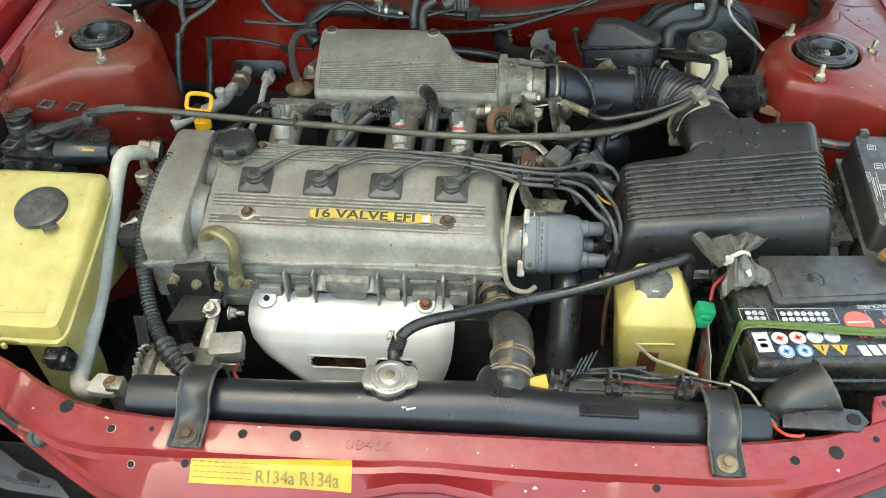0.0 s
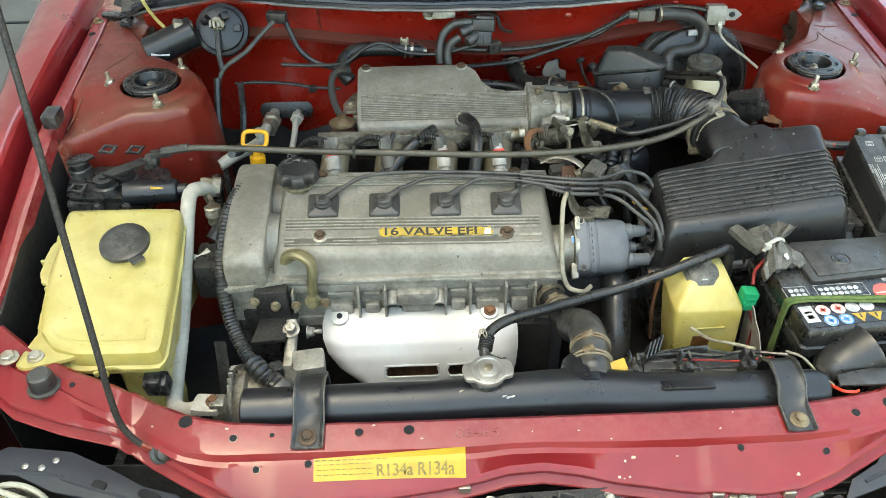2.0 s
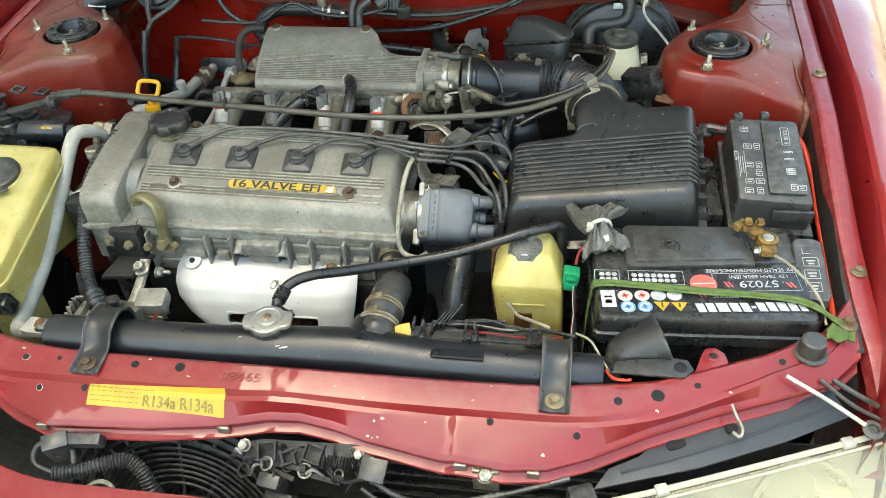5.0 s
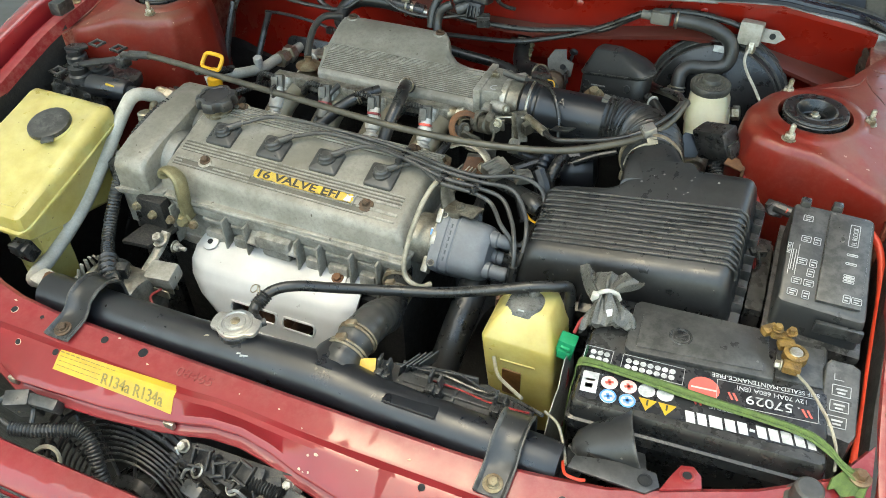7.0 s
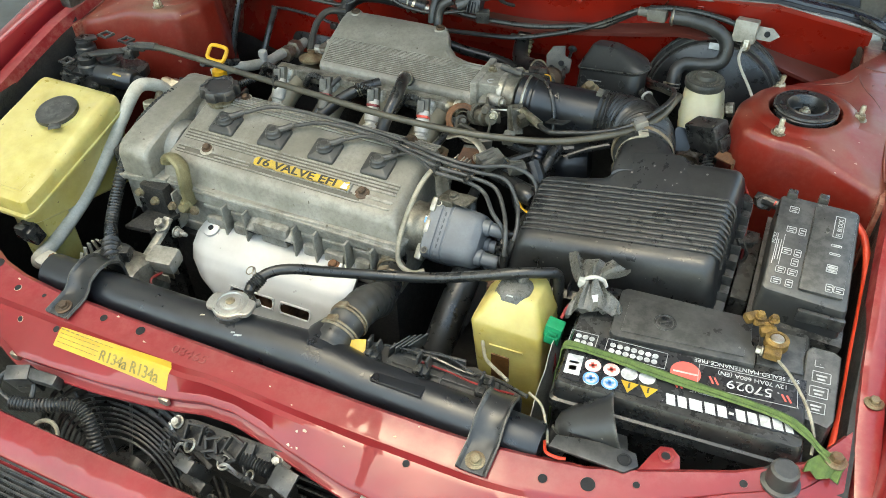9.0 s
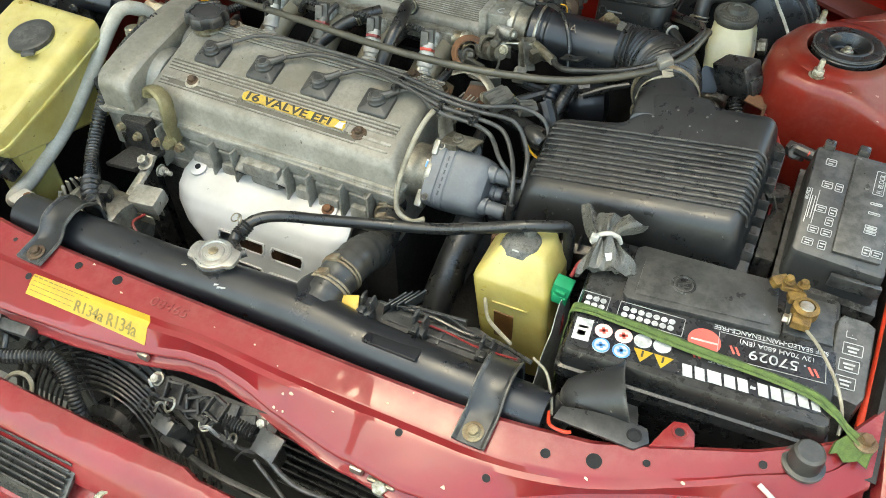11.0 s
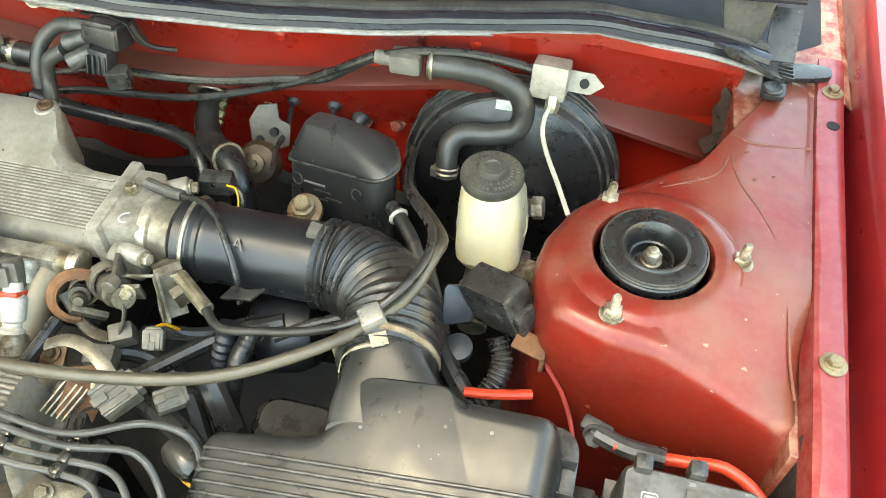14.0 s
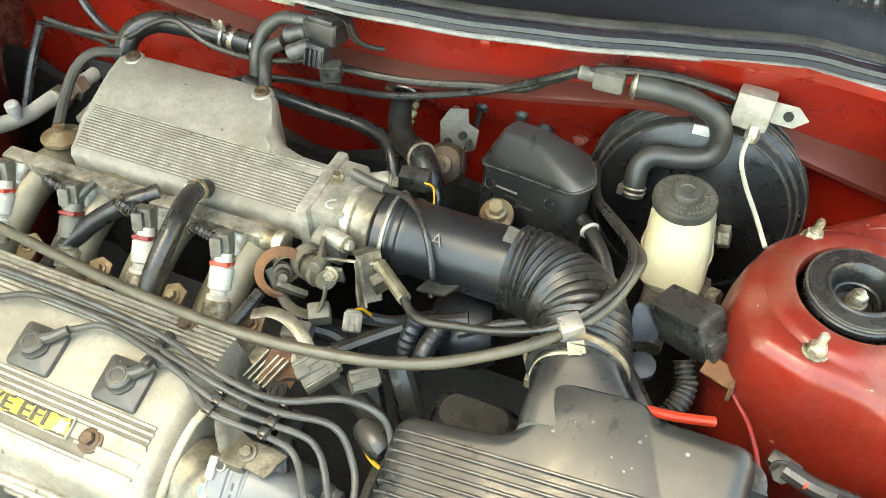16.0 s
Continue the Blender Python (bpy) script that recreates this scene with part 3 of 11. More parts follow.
# yellow refrigerant sticker
bm = B()
sheet(bm, [[(-0.236 + 0.168 * i / 40, -0.0410 + 0.021 * k / 8 + 0.003 * i / 40, bar_top(-0.236 + 0.168 * i / 40, -0.0410 + 0.021 * k / 8 + 0.003 * i / 40) + 0.0009) for k in range(9)] for i in range(41)], 0.0005)
stick = part("sticker", bm, LABEL_YELLOW, bar, "worn yellow refrigerant sticker with dark lettering")
for text, x0, y0, size, sq in (("R134a R134a", -0.168, -0.0375, 0.0142, 1.15), ("R134a R134a", -0.1673, -0.0373, 0.0142, 1.15)):
    ob = words("lettering", text, pose(x0, y0, 0.8, 0, 0, 0.8), size, INK_FADED, stick, 0.0002, sq)
    for v in ob.data.vertices:
        v.co.z = bar_top(v.co.x, v.co.y) + 0.0014 + (0.0003 if v.co.z > 0.8 else 0)
bm = B()
for n in range(11):
    x = -0.232 + 0.0075 * n
    box(bm, (x, -0.0222 + 0.0001 * n, bar_top(x, -0.0222) + 0.0011), (0.0058, 0.0018, 0.0004), 0, (12, 0, 0))
for k in range(3):
    for n in range(9):
        x = -0.230 + 0.007 * n
        y = -0.0268 - 0.0045 * k + 0.0001 * n
        box(bm, (x, y, bar_top(x, y) + 0.0011), (0.0052, 0.0008, 0.0004), 0, (12, 0, 0))
tagged(part("small_print", bm, INK_FADED, stick), "", "", "", "stuff")

# strut towers, aprons and wing rails
PLATEAU = [(0.446, 0.577), (0.464, 0.535), (0.502, 0.521), (0.540, 0.516), (0.590, 0.500), (0.646, 0.480), (0.655, 0.640), (0.672, 0.885),
           (0.594, 0.885), (0.594, 0.765), (0.585, 0.745), (0.501, 0.684), (0.465, 0.651), (0.447, 0.612)]


def reach(poly, c, a):
    best = 0
    d = Vector((math.cos(a), math.sin(a)))
    for i in range(len(poly)):
        p, q = Vector(poly[i]) - c, Vector(poly[(i + 1) % len(poly)]) - c
        e = q - p
        den = d.x * e.y - d.y * e.x
        if abs(den) < 1e-9:
            continue
        t = (p.x * e.y - p.y * e.x) / den
        u = (p.x * d.y - p.y * d.x) / den
        if t > 0 and -1e-6 <= u <= 1 + 1e-6:
            best = t if best == 0 else min(best, t)
    return best


def tower(side):
    c = Vector((0.5325, 0.606))
    n = 144
    dist = [reach(PLATEAU, c, 2 * math.pi * k / n) for k in range(n)]
    for _ in range(2):
        dist = [(dist[k - 1] + 2 * dist[k] + dist[(k + 1) % n]) / 4 for k in range(n)]

    def ease(f):
        f = max(0, min(1, f))
        return f * f * (3 - 2 * f)

    rows = []
    for fixed, inset, z in ((0.0455, 0, 0.872), (0.0458, 0, 0.8860), (0.0475, 0, 0.8890), (0.051, 0, 0.8900), (0.060, 0, 0.8895), (0.0665, 0, 0.8872), (0.0695, 0, 0.8846), (0, 0.016, 0.8840),
                            (0, 0.010, 0.8825), (0, 0.006, 0.8800), (0, 0.003, 0.8765), (0, 0.001, 0.8720), (0, 0.0, 0.866), (0, -0.003, 0.85), (0, -0.005, 0.82), (0, -0.012, 0.76), (0, -0.022, 0.45)):
        row = []
        for k in range(n):
            a = 2 * math.pi * k / n
            r = fixed if fixed else max(0.0715, dist[k] - inset)
            x, y = c.x + r * math.cos(a), c.y + r * math.sin(a)
            zz = z
            if not fixed and inset >= 0:
                zz += (max(z, 0.8815) - z) * ease((math.cos(a) - 0.1) / 0.4) * ease((y - 0.54) / 0.06)
            if not fixed:
                zz -= 0.021 * ease((x - 0.535) / 0.10) * ease((0.615 - y) / 0.11)
            row.append((side * x, y, zz))
        rows.append(row)
    bm = B()
    loft(bm, rows, True, False)
    body = part("strut_tower", bm, RED_BAY, car, "dusty red strut tower with chipped edges")
    bm = B()
    tube(bm, [(side * x, y, z) for x, y, z in ((0.593, 0.742, 0.8835), (0.595, 0.723, 0.8838), (0.603, 0.699, 0.8838), (0.615, 0.677, 0.8836), (0.625, 0.652, 0.8832), (0.631, 0.627, 0.8826), (0.634, 0.600, 0.8812), (0.636, 0.570, 0.8765), (0.638, 0.540, 0.8690), (0.642, 0.512, 0.8625))], 0.0013, 6)
    tube(bm, [(side * x, y, z) for x, y, z in ((0.590, 0.735, 0.8845), (0.580, 0.711, 0.8848), (0.553, 0.694, 0.8840), (0.520, 0.677, 0.8828), (0.500, 0.668, 0.884))], 0.0012, 6)
    tube(bm, [(side * x, y, z) for x, y, z in ((0.595, 0.768, 0.8832), (0.611, 0.760, 0.8843), (0.633, 0.7606, 0.8837), (0.662, 0.765, 0.883))], 0.0014, 6)
    part("seam", bm, SEAM, body)
    rng = random.Random(41)
    for x, y, z in ((0.6225, 0.63, 0.8836), (0.6135, 0.640, 0.8838), (0.6045, 0.655, 0.8838), (0.5730, 0.700, 0.8843), (0.5580, 0.695, 0.8846), (0.5350, 0.690, 0.884), (0.612, 0.712, 0.8856), (0.628, 0.72, 0.8850), (0.606, 0.747, 0.8854), (0.565, 0.702, 0.8856)):
        bm = B()
        w = rng.uniform(0.0010, 0.0022)
        lathe(bm, (side * x, y, z - 0.0004), (0, 0, 1), [(w, 0), (w * 0.8, 0.0007), (0, 0.0009)], 7)
        for v in bm.verts:
            v.co.x += (v.co.y - y) * 0.5
        part("paint_chip", bm, SEAM, body)
    bm = B()
    rows = []
    for i in range(25):
        f = i / 24
        p = [interp([(0, 0.5965, 0.842, 0.875), (0.35, 0.5950, 0.835, 0.855), (0.8, 0.5935, 0.832, 0.822), (1, 0.586, 0.831, 0.811)], f)[k] for k in range(3)]
        w = 0.0035 + 0.0015 * math.sin(7 * f) + 0.001 * math.sin(23 * f)
        rows.append([(side * (p[0] - w * 1.6), p[1] + 0.006, p[2] + 0.002), (side * (p[0] - w * 0.5), p[1] - 0.003 + 0.001 * math.sin(31 * f), p[2] + 0.001), (side * (p[0] - 0.0014), p[1] - w * 1.3, p[2]), (side * (p[0] + 0.001), p[1] - w * 2.2, p[2])])
    sheet(bm, rows)
    part("dried_mud", bm, DIRT, body, "brown dried mud in the panel corner")
    bm = B()
    prism(bm, [(side * x, y) for x, y in ((0.597, 0.738), (0.675, 0.726), (0.680, 0.900), (0.594, 0.900))][::side], 0.60, 0.8795, 0.004)
    part("rear_shelf", bm, RED_BAY, body)
    bm = B()
    prism(bm, [(side * x, y) for x, y in ((0.638, 0.470), (0.656, 0.470), (0.664, 0.640), (0.640, 0.640))][::side], 0.66, 0.858, 0.003)
    part("closing_strip", bm, RED_BAY, body)
    m = Vector((side * c.x, c.y, 0))
    bm = B()
    lathe(bm, (m.x, m.y, 0.878), (0, 0, 1), [(0.0390, -0.010), (0.0400, 0.006), (0.0415, 0.0080), (0.0415, 0.0118), (0.0402, 0.0130), (0.0400, 0.0160), (0.0390, 0.0176), (0.0365, 0.0180), (0.0275, 0.0172), (0.0262, 0.0186), (0.0245, 0.0188), (0.0230, 0.0172), (0.0200, 0.0060), (0.0185, 0.0030), (0.0175, 0.0040), (0.0160, 0.0030), (0.0150, -0.006), (0.0, -0.008)], 56, False)
    mount = part("strut_mount", bm, BLACK, body, "round black rubber strut mount")
    # black bars on the mount's top take the place of shaded slots
    for k in range(7):
        a = 0.6 + k * 0.9
        bm = B()
        tube(bm, [(m.x + 0.0325 * math.cos(a + e), m.y + 0.0325 * math.sin(a + e), 0.8960) for e in (-0.12 - 0.02 * (k % 3), 0, 0.12 + 0.02 * (k % 3))], 0.0022, 8, 4, 0, 0, 0.3)
        part("slot", bm, HOLLOW_SHADE, mount)
    bm = B()
    ring(bm, (m.x, m.y, 0.8938), (0, 0, 1), 0.0405, 0.0011, 56, 6)
    part("rim", bm, RUBBER_GREY, mount)
    bm = B()
    bolt(bm, (m.x, m.y, 0.878), (0, 0, 1), 0.0075, 0.008, 1.15, 0.004)
    part("centre_nut", bm, BRASSY, mount)
    for x, y in ((0.507, 0.542), (0.5995, 0.614), (0.494, 0.657)):
        bm = B()
        bolt(bm, (side * x, y, 0.8835), (0.04 * side, 0, 1), 0.0072, 0.007, 1.35, 0.013)
        part("stud_nut", bm, BRASSY, body)
    # inner wing coloured near-black in place of the shade beside it
    bm = B()
    yz = [(0.10, 0.77), (0.20, 0.79), (0.32, 0.83), (0.42, 0.862), (0.485, 0.874)]
    rows = []
    for y, z in yz:
        x = 0.640 + 0.012 * (y - 0.1)
        rows.append([(side * (x + 0.014), y, z), (side * (x + 0.004), y, z), (side * x, y, z - 0.012), (side * (x - 0.004), y, z - 0.2), (side * (x - 0.02), y, 0.40)])
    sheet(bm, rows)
    part("inner_wing", bm, GRIME_SHADE, car)
    # rail flange with bolts, gutter and wing panel
    stations = [(0.02, 0.672, 0.716), (0.10, 0.661, 0.765), (0.16, 0.653, 0.784), (0.25, 0.648, 0.812), (0.36, 0.646, 0.848), (0.45, 0.647, 0.872),
                (0.54, 0.650, 0.882), (0.66, 0.658, 0.8845), (0.78, 0.666, 0.886), (0.90, 0.676, 0.888)]
    rows, pan = [], []
    fine = [(0.02 + 0.88 * k / 40,) for k in range(41)]
    for (y,) in fine:
        x, z = interp(stations, y)
        rows.append([(side * (x - 0.004), y, z - 0.018), (side * x, y, z), (side * (x + 0.006), y, z + 0.0015), (side * (x + 0.020), y, z + 0.001),
                     (side * (x + 0.0245), y, z - 0.002), (side * (x + 0.0265), y, z - 0.035), (side * (x + 0.029), y, z - 0.062)])
    bm = B()
    sheet(bm, rows)
    rail = part("wing_rail", bm, RED, car)
    for y in (0.205, 0.535, 0.846):
        x, z = interp(stations, y)
        bm = B()
        lathe(bm, (side * (x + 0.013), y, z + 0.001), (0, 0, 1), [(0.0098, 0), (0.0098, 0.0012), (0.008, 0.002)], 24)
        bolt(bm, (side * (x + 0.013), y, z + 0.002), (0, 0, 1), 0.0055, 0.004, 1.2)
        part("wing_bolt", bm, OLIVE, rail)
    bm = B()
    x, z = interp(stations, 0.797)
    lathe(bm, (side * (x + 0.014), 0.797, z + 0.0005), (0, 0, 1), [(0.0062, 0), (0.0058, 0.0014), (0, 0.0012)], 20)
    part("rail_hole", bm, HOLLOW_SHADE, rail)
    crease = [(-0.03, 0.658, 0.674, 0.748), (0.02, 0.664, 0.684, 0.772), (0.111, 0.680, 0.700, 0.806), (0.28, 0.692, 0.724, 0.852), (0.49, 0.699, 0.757, 0.893), (0.69, 0.704, 0.786, 0.914), (0.85, 0.711, 0.806, 0.920), (1.06, 0.724, 0.834, 0.926)]
    gut = []
    for i in range(65):
        y = 0.014 + 1.046 * i / 64
        x, z = interp(stations, min(0.90, max(0.02, y)))
        xc, xo, zc = interp(crease, y)
        lo = min(z, zc) - 0.060
        pan.append([(side * (xc - 0.010), y, lo - 0.012), (side * (xc - 0.003), y, zc - 0.014), (side * xc, y, zc - 0.005), (side * (xc + 0.005), y, zc - 0.001), (side * (xc * 0.75 + xo * 0.25), y, zc),
                    (side * (xc * 0.45 + xo * 0.55), y, zc - 0.004), (side * (xc * 0.18 + xo * 0.82), y, zc - 0.013), (side * (xo - 0.001), y, zc - 0.026), (side * (xo + 0.004), y, zc - 0.045),
                    (side * (xo + 0.010), y, zc - 0.10), (side * (xo + 0.018), y, zc - 0.22), (side * (xo + 0.014), y, 0.35)])
        gut.append([(side * (x + 0.027), y, lo + 0.006), (side * (x + 0.029), y, lo), (side * (xc - 0.008), y, lo - 0.004), (side * (xc - 0.005), y, lo + 0.004)])
    bm = B()
    sheet(bm, gut, 0.0012)
    part("wing_gutter", bm, RED, car)
    bm = B()
    sheet(bm, pan, 0.0012)
    wing = part("front_wing", bm, RED_GLOSS, car, "red front wing panel")
    bm = B()
    sheet(bm, [[(p[0], p[1] + 0.001, p[2] - 0.002) for p in pan[0][1:9]], [(p[0] - side * 0.004, p[1] + 0.006, min(p[2] - 0.03, 0.72)) for p in pan[0][1:9]]], 0.001)
    part("wing_end", bm, BLACK, wing)


tower(1)
tower(-1)

def seal_y(x):
    a = abs(x)
    return 0.739 + 0.45 * x * x if a < 0.36 else interp([(0.36, 0.7973), (0.39, 0.8065), (0.42, 0.8150), (0.45, 0.8225), (0.48, 0.8290), (0.51, 0.8350), (0.54, 0.8403), (0.57, 0.8450), (0.60, 0.8495), (0.70, 0.864)], a)[0]


def seal_z(x):
    return interp([(0, 0.946), (0.3, 0.942), (0.46, 0.936), (0.58, 0.914), (0.65, 0.892)], abs(x))[0]


# bulkhead: upper panel, welded ledge, lower panel
bm = B()
rows = []
for i in range(61):
    x = -0.60 + 1.2 * i / 60
    y = 0.786 + 0.20 * x * x
    wob = 0.002 * math.sin(9 * x) + 0.0015 * math.sin(23 * x + 1)
    top = interp([(-0.6, 0.900), (-0.46, 0.935), (0, 0.944), (0.30, 0.940), (0.46, 0.933), (0.60, 0.90)], x)[0]
    rows.append([(x, max(y - 0.012, seal_y(x) + 0.016), max(top, seal_z(x) + 0.002)), (x, y - 0.022 + wob, top), (x, y - 0.012 + wob, top - 0.02), (x, y + wob, top - 0.045), (x, y + 0.008, 0.84), (x, y + 0.03, 0.78)])
sheet(bm, rows)
fire = part("bulkhead", bm, RED_WALL, car, "bright red bulkhead below the windscreen")
bm = B()
rows = []
for i in range(61):
    x = -0.60 + 1.2 * i / 60
    z = interp([(-0.60, 0.78), (-0.52, 0.845), (-0.42, 0.878), (-0.33, 0.881), (-0.20, 0.868), (0.0, 0.850), (0.09, 0.849), (0.20, 0.862), (0.33, 0.879), (0.39, 0.873), (0.46, 0.850), (0.528, 0.824), (0.6, 0.796)], x)[0]
    y = 0.790 + 0.18 * x * x
    rows.append([(x, y + 0.02, z + 0.010), (x, y + 0.002, z + 0.005), (x, y - 0.018, z + 0.001), (x, y - 0.022, z - 0.002), (x, y - 0.0215, z - 0.008)])
sheet(bm, rows, 0.002)
part("welded_ledge", bm, LEDGE, fire, "dusty pinkish-red welded ledge")
bm = B()
rows = []
for i in range(49):
    x = -0.62 + 1.24 * i / 48
    bulge = 0.012 * math.sin(7 * x + 0.8)
    o = max(0, 0.20 * x * x - 0.026)
    rows.append([(x, 0.815 + o, 0.87), (x, 0.828 + o, 0.83), (x, 0.832 + o + bulge * 0.3, 0.80), (x, 0.825 + o + bulge, 0.74), (x, 0.815 + o + bulge, 0.70), (x, 0.81, 0.62)])
sheet(bm, rows)
part("lower_bulkhead", bm, RED_WALL, fire)
# dark sheet added over the lower bulkhead, standing in for shade there
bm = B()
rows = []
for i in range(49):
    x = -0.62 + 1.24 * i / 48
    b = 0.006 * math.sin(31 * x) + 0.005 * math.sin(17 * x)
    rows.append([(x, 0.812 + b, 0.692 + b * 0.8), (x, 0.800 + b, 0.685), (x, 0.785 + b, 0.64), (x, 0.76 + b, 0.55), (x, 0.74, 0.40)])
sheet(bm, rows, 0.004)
part("lower_shade_sheet", bm, GRIME_SHADE, fire)
for x, y, r in ((0.118, 0.8175, 0.0), (0.225, 0.821, 0.0), (0.262, 0.824, 0)):
    bm = B()
    lathe(bm, (x, y + 0.008, 0.792 if x < 0.2 else 0.779), (0, -1, 0.3), [(0.010, 0), (0.009, 0.004), (0.006, 0.005), (0.006, 0.012), (0.003, 0.013)], 6)
    part("square_nut", bm, RED_BAY, fire)

# panel seams, a drilled hole, a split and studs on the bulkhead


def wall_y(x, z):
    y = 0.786 + 0.20 * x * x
    return interp([(0.78, y + 0.03), (0.84, y + 0.008), (0.895, y), (0.92, y - 0.012), (0.94, y - 0.022)], z)[0]


for x, z0, z1 in ((0.30, 0.885, 0.925), (0.492, 0.865, 0.925), (-0.28, 0.885, 0.93)):
    bm = B()
    tube(bm, [(x + 0.002 * math.sin(9 * k), wall_y(x, z0 + (z1 - z0) * k / 5) - 0.0006, z0 + (z1 - z0) * k / 5) for k in range(6)], 0.0016, 6)
    part("panel_seam", bm, LEDGE, fire)
bm = B()
tube(bm, [(0.536, wall_y(0.536, 0.916) - 0.001, 0.916), (0.540, wall_y(0.54, 0.905) - 0.001, 0.905), (0.534, wall_y(0.534, 0.895) - 0.001, 0.895), (0.533, wall_y(0.533, 0.885) - 0.001, 0.885)], 0.0013, 6)
part("split", bm, HOLLOW_SHADE, fire)
bm = B()
ring(bm, (0.508, wall_y(0.508, 0.888) - 0.0006, 0.888), (0, -1, 0.1), 0.004, 0.0012, 16, 6)
part("hole_rim", bm, SEAM, fire)
for x, z in ((0.02, 0.90), (0.16, 0.905), (-0.12, 0.91), (0.35, 0.92), (-0.36, 0.905)):
    bm = B()
    lathe(bm, (x, wall_y(x, z) + 0.001, z), (0, -1, 0.2), [(0.006, 0), (0.0055, 0.0022), (0.002, 0.003)], 14)
    part("spot_weld", bm, RED_WALL, fire)

# scuttle: rubber seal, weathered strip, dark cowl, windscreen


bm = B()
rows = []
for i in range(61):
    x = -0.62 + 1.24 * i / 60
    y, z = seal_y(x), seal_z(x)
    rows.append([(x, y - 0.002, z - 0.006), (x, y - 0.005, z + 0.000), (x, y - 0.001, z + 0.005), (x, y + 0.004, z + 0.006), (x, y + 0.007, z + 0.002), (x, y + 0.014, z + 0.001), (x, y + 0.018, z + 0.006), (x, y + 0.026, z + 0.007), (x, y + 0.03, z + 0.002)])
sheet(bm, rows, 0.003)
scut = part("scuttle_seal", bm, SEAL, car, "weathered black rubber bonnet seal")
bm = B()
tube(bm, [(-0.62 + 1.24 * i / 40, seal_y(-0.62 + 1.24 * i / 40) + 0.006, seal_z(-0.62 + 1.24 * i / 40) + 0.005 + 0.0006 * math.sin(i * 1.7)) for i in range(41)], 0.0085, 10, 3, 0, 0, 0.8)
part("seal_tube", bm, SEAL_TUBE, scut)
bm = B()
tube(bm, [(-0.62 + 1.24 * i / 40, seal_y(-0.62 + 1.24 * i / 40) + -0.0055, seal_z(-0.62 + 1.24 * i / 40) + -0.003 + 0.0006 * math.sin(i * 1.7)) for i in range(41)], 0.003, 10, 3, 0, 0, 0.9)
part("seal_lip", bm, SEAL_LIP, scut)
bm = B()
tube(bm, [(-0.62 + 1.24 * i / 40, seal_y(-0.62 + 1.24 * i / 40) + 0.024, seal_z(-0.62 + 1.24 * i / 40) + 0.0065 + 0.0006 * math.sin(i * 1.7)) for i in range(41)], 0.0065, 10, 3, 0, 0, 0.6)
part("scuttle_bead", bm, BEAD, scut)
bm = B()
rows = []
for i in range(41):
    x = -0.68 + 1.36 * i / 40
    y, z = seal_y(x), seal_z(x)
    rows.append([(x, y + 0.03, z - 0.01), (x, y + 0.06, z - 0.004), (x, y + 0.16, z + 0.012), (x, y + 0.20, z + 0.03), (x, y + 0.22, z + 0.04)])
sheet(bm, rows, 0.003)
cowl = part("cowl_panel", bm, COWL_BLACK, car, "black cowl panel under the windscreen")
for k in range(26):
    x = 0.28 + 0.012 * k
    bm = B()
    box(bm, (x, seal_y(x) + 0.13, seal_z(x) + 0.013), (0.004, 0.06, 0.008), 0.001)
    part("vent_slat", bm, BLACK_DUSTY, cowl)
bm = B()
rows = []
for i in range(31):
    x = -0.72 + 1.44 * i / 30
    rows.append([(x, seal_y(x) + 0.23, seal_z(min(0.6, abs(x))) + 0.035), (x * 0.9, seal_y(x) + 0.95, 1.42)])
sheet(bm, rows, 0.005)
part("windscreen", bm, SCREEN, car, "dark laminated windscreen")
for side in (1, -1):
    bm = B()
    sheet(bm, [[(side * (x - w * 0.6), y + w, z) for w in (-h, 0, h)] for x, y, z, h in ((0.578, 0.828, 0.931, 0.005), (0.598, 0.838, 0.920, 0.008), (0.616, 0.848, 0.905, 0.011), (0.630, 0.856, 0.897, 0.013), (0.640, 0.862, 0.896, 0.010))], 0.004)
    prism(bm, [(side * x, y) for x, y in round_poly([(0.616, 0.820), (0.638, 0.818), (0.642, 0.850), (0.668, 0.856), (0.684, 0.862), (0.684, 0.878), (0.664, 0.880), (0.640, 0.874), (0.622, 0.868)], 0.006, 4)][::side], 0.889, 0.8945, 0.0012)
    lathe(bm, (side * 0.627, 0.829, 0.8935), (0, 0, 1), [(0.010, 0), (0.010, 0.003), (0.008, 0.0045), (0.004, 0.0035), (0, 0.0035)], 24, False)
    for k in range(4):
        box(bm, (side * 0.640, 0.846 + 0.006 * k, 0.8965), (0.014, 0.0016, 0.004), 0.0005, (0, 0, -10 * side))
    sheet(bm, [[(side * (0.634 - w), 0.872 + 0.012 * k, 0.897 + 0.012 * k) for w in (-0.014, -0.010, 0.010, 0.014)] for k in range(4)], 0.003)
    part("cowl_end_clip", bm, RUBBER, car)
    bm = B()
    rows = []
    for y in (0.84, 0.90, 0.98, 1.05):
        rows.append([(side * 0.594, y, 0.868), (side * 0.63, y, 0.880 + (y - 0.84) * 0.1), (side * 0.698, y, 0.882 + (y - 0.84) * 0.08), (side * 0.706, y, 0.876 + (y - 0.84) * 0.08)])
    sheet(bm, rows)
    part("scuttle_corner", bm, RED_BAY, car)
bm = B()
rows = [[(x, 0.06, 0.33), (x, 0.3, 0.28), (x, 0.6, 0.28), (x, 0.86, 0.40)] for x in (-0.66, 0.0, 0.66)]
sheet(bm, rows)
part("undertray", bm, GRIME_SHADE, car)
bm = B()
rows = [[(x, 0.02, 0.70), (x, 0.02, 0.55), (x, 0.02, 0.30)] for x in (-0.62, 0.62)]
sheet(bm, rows)
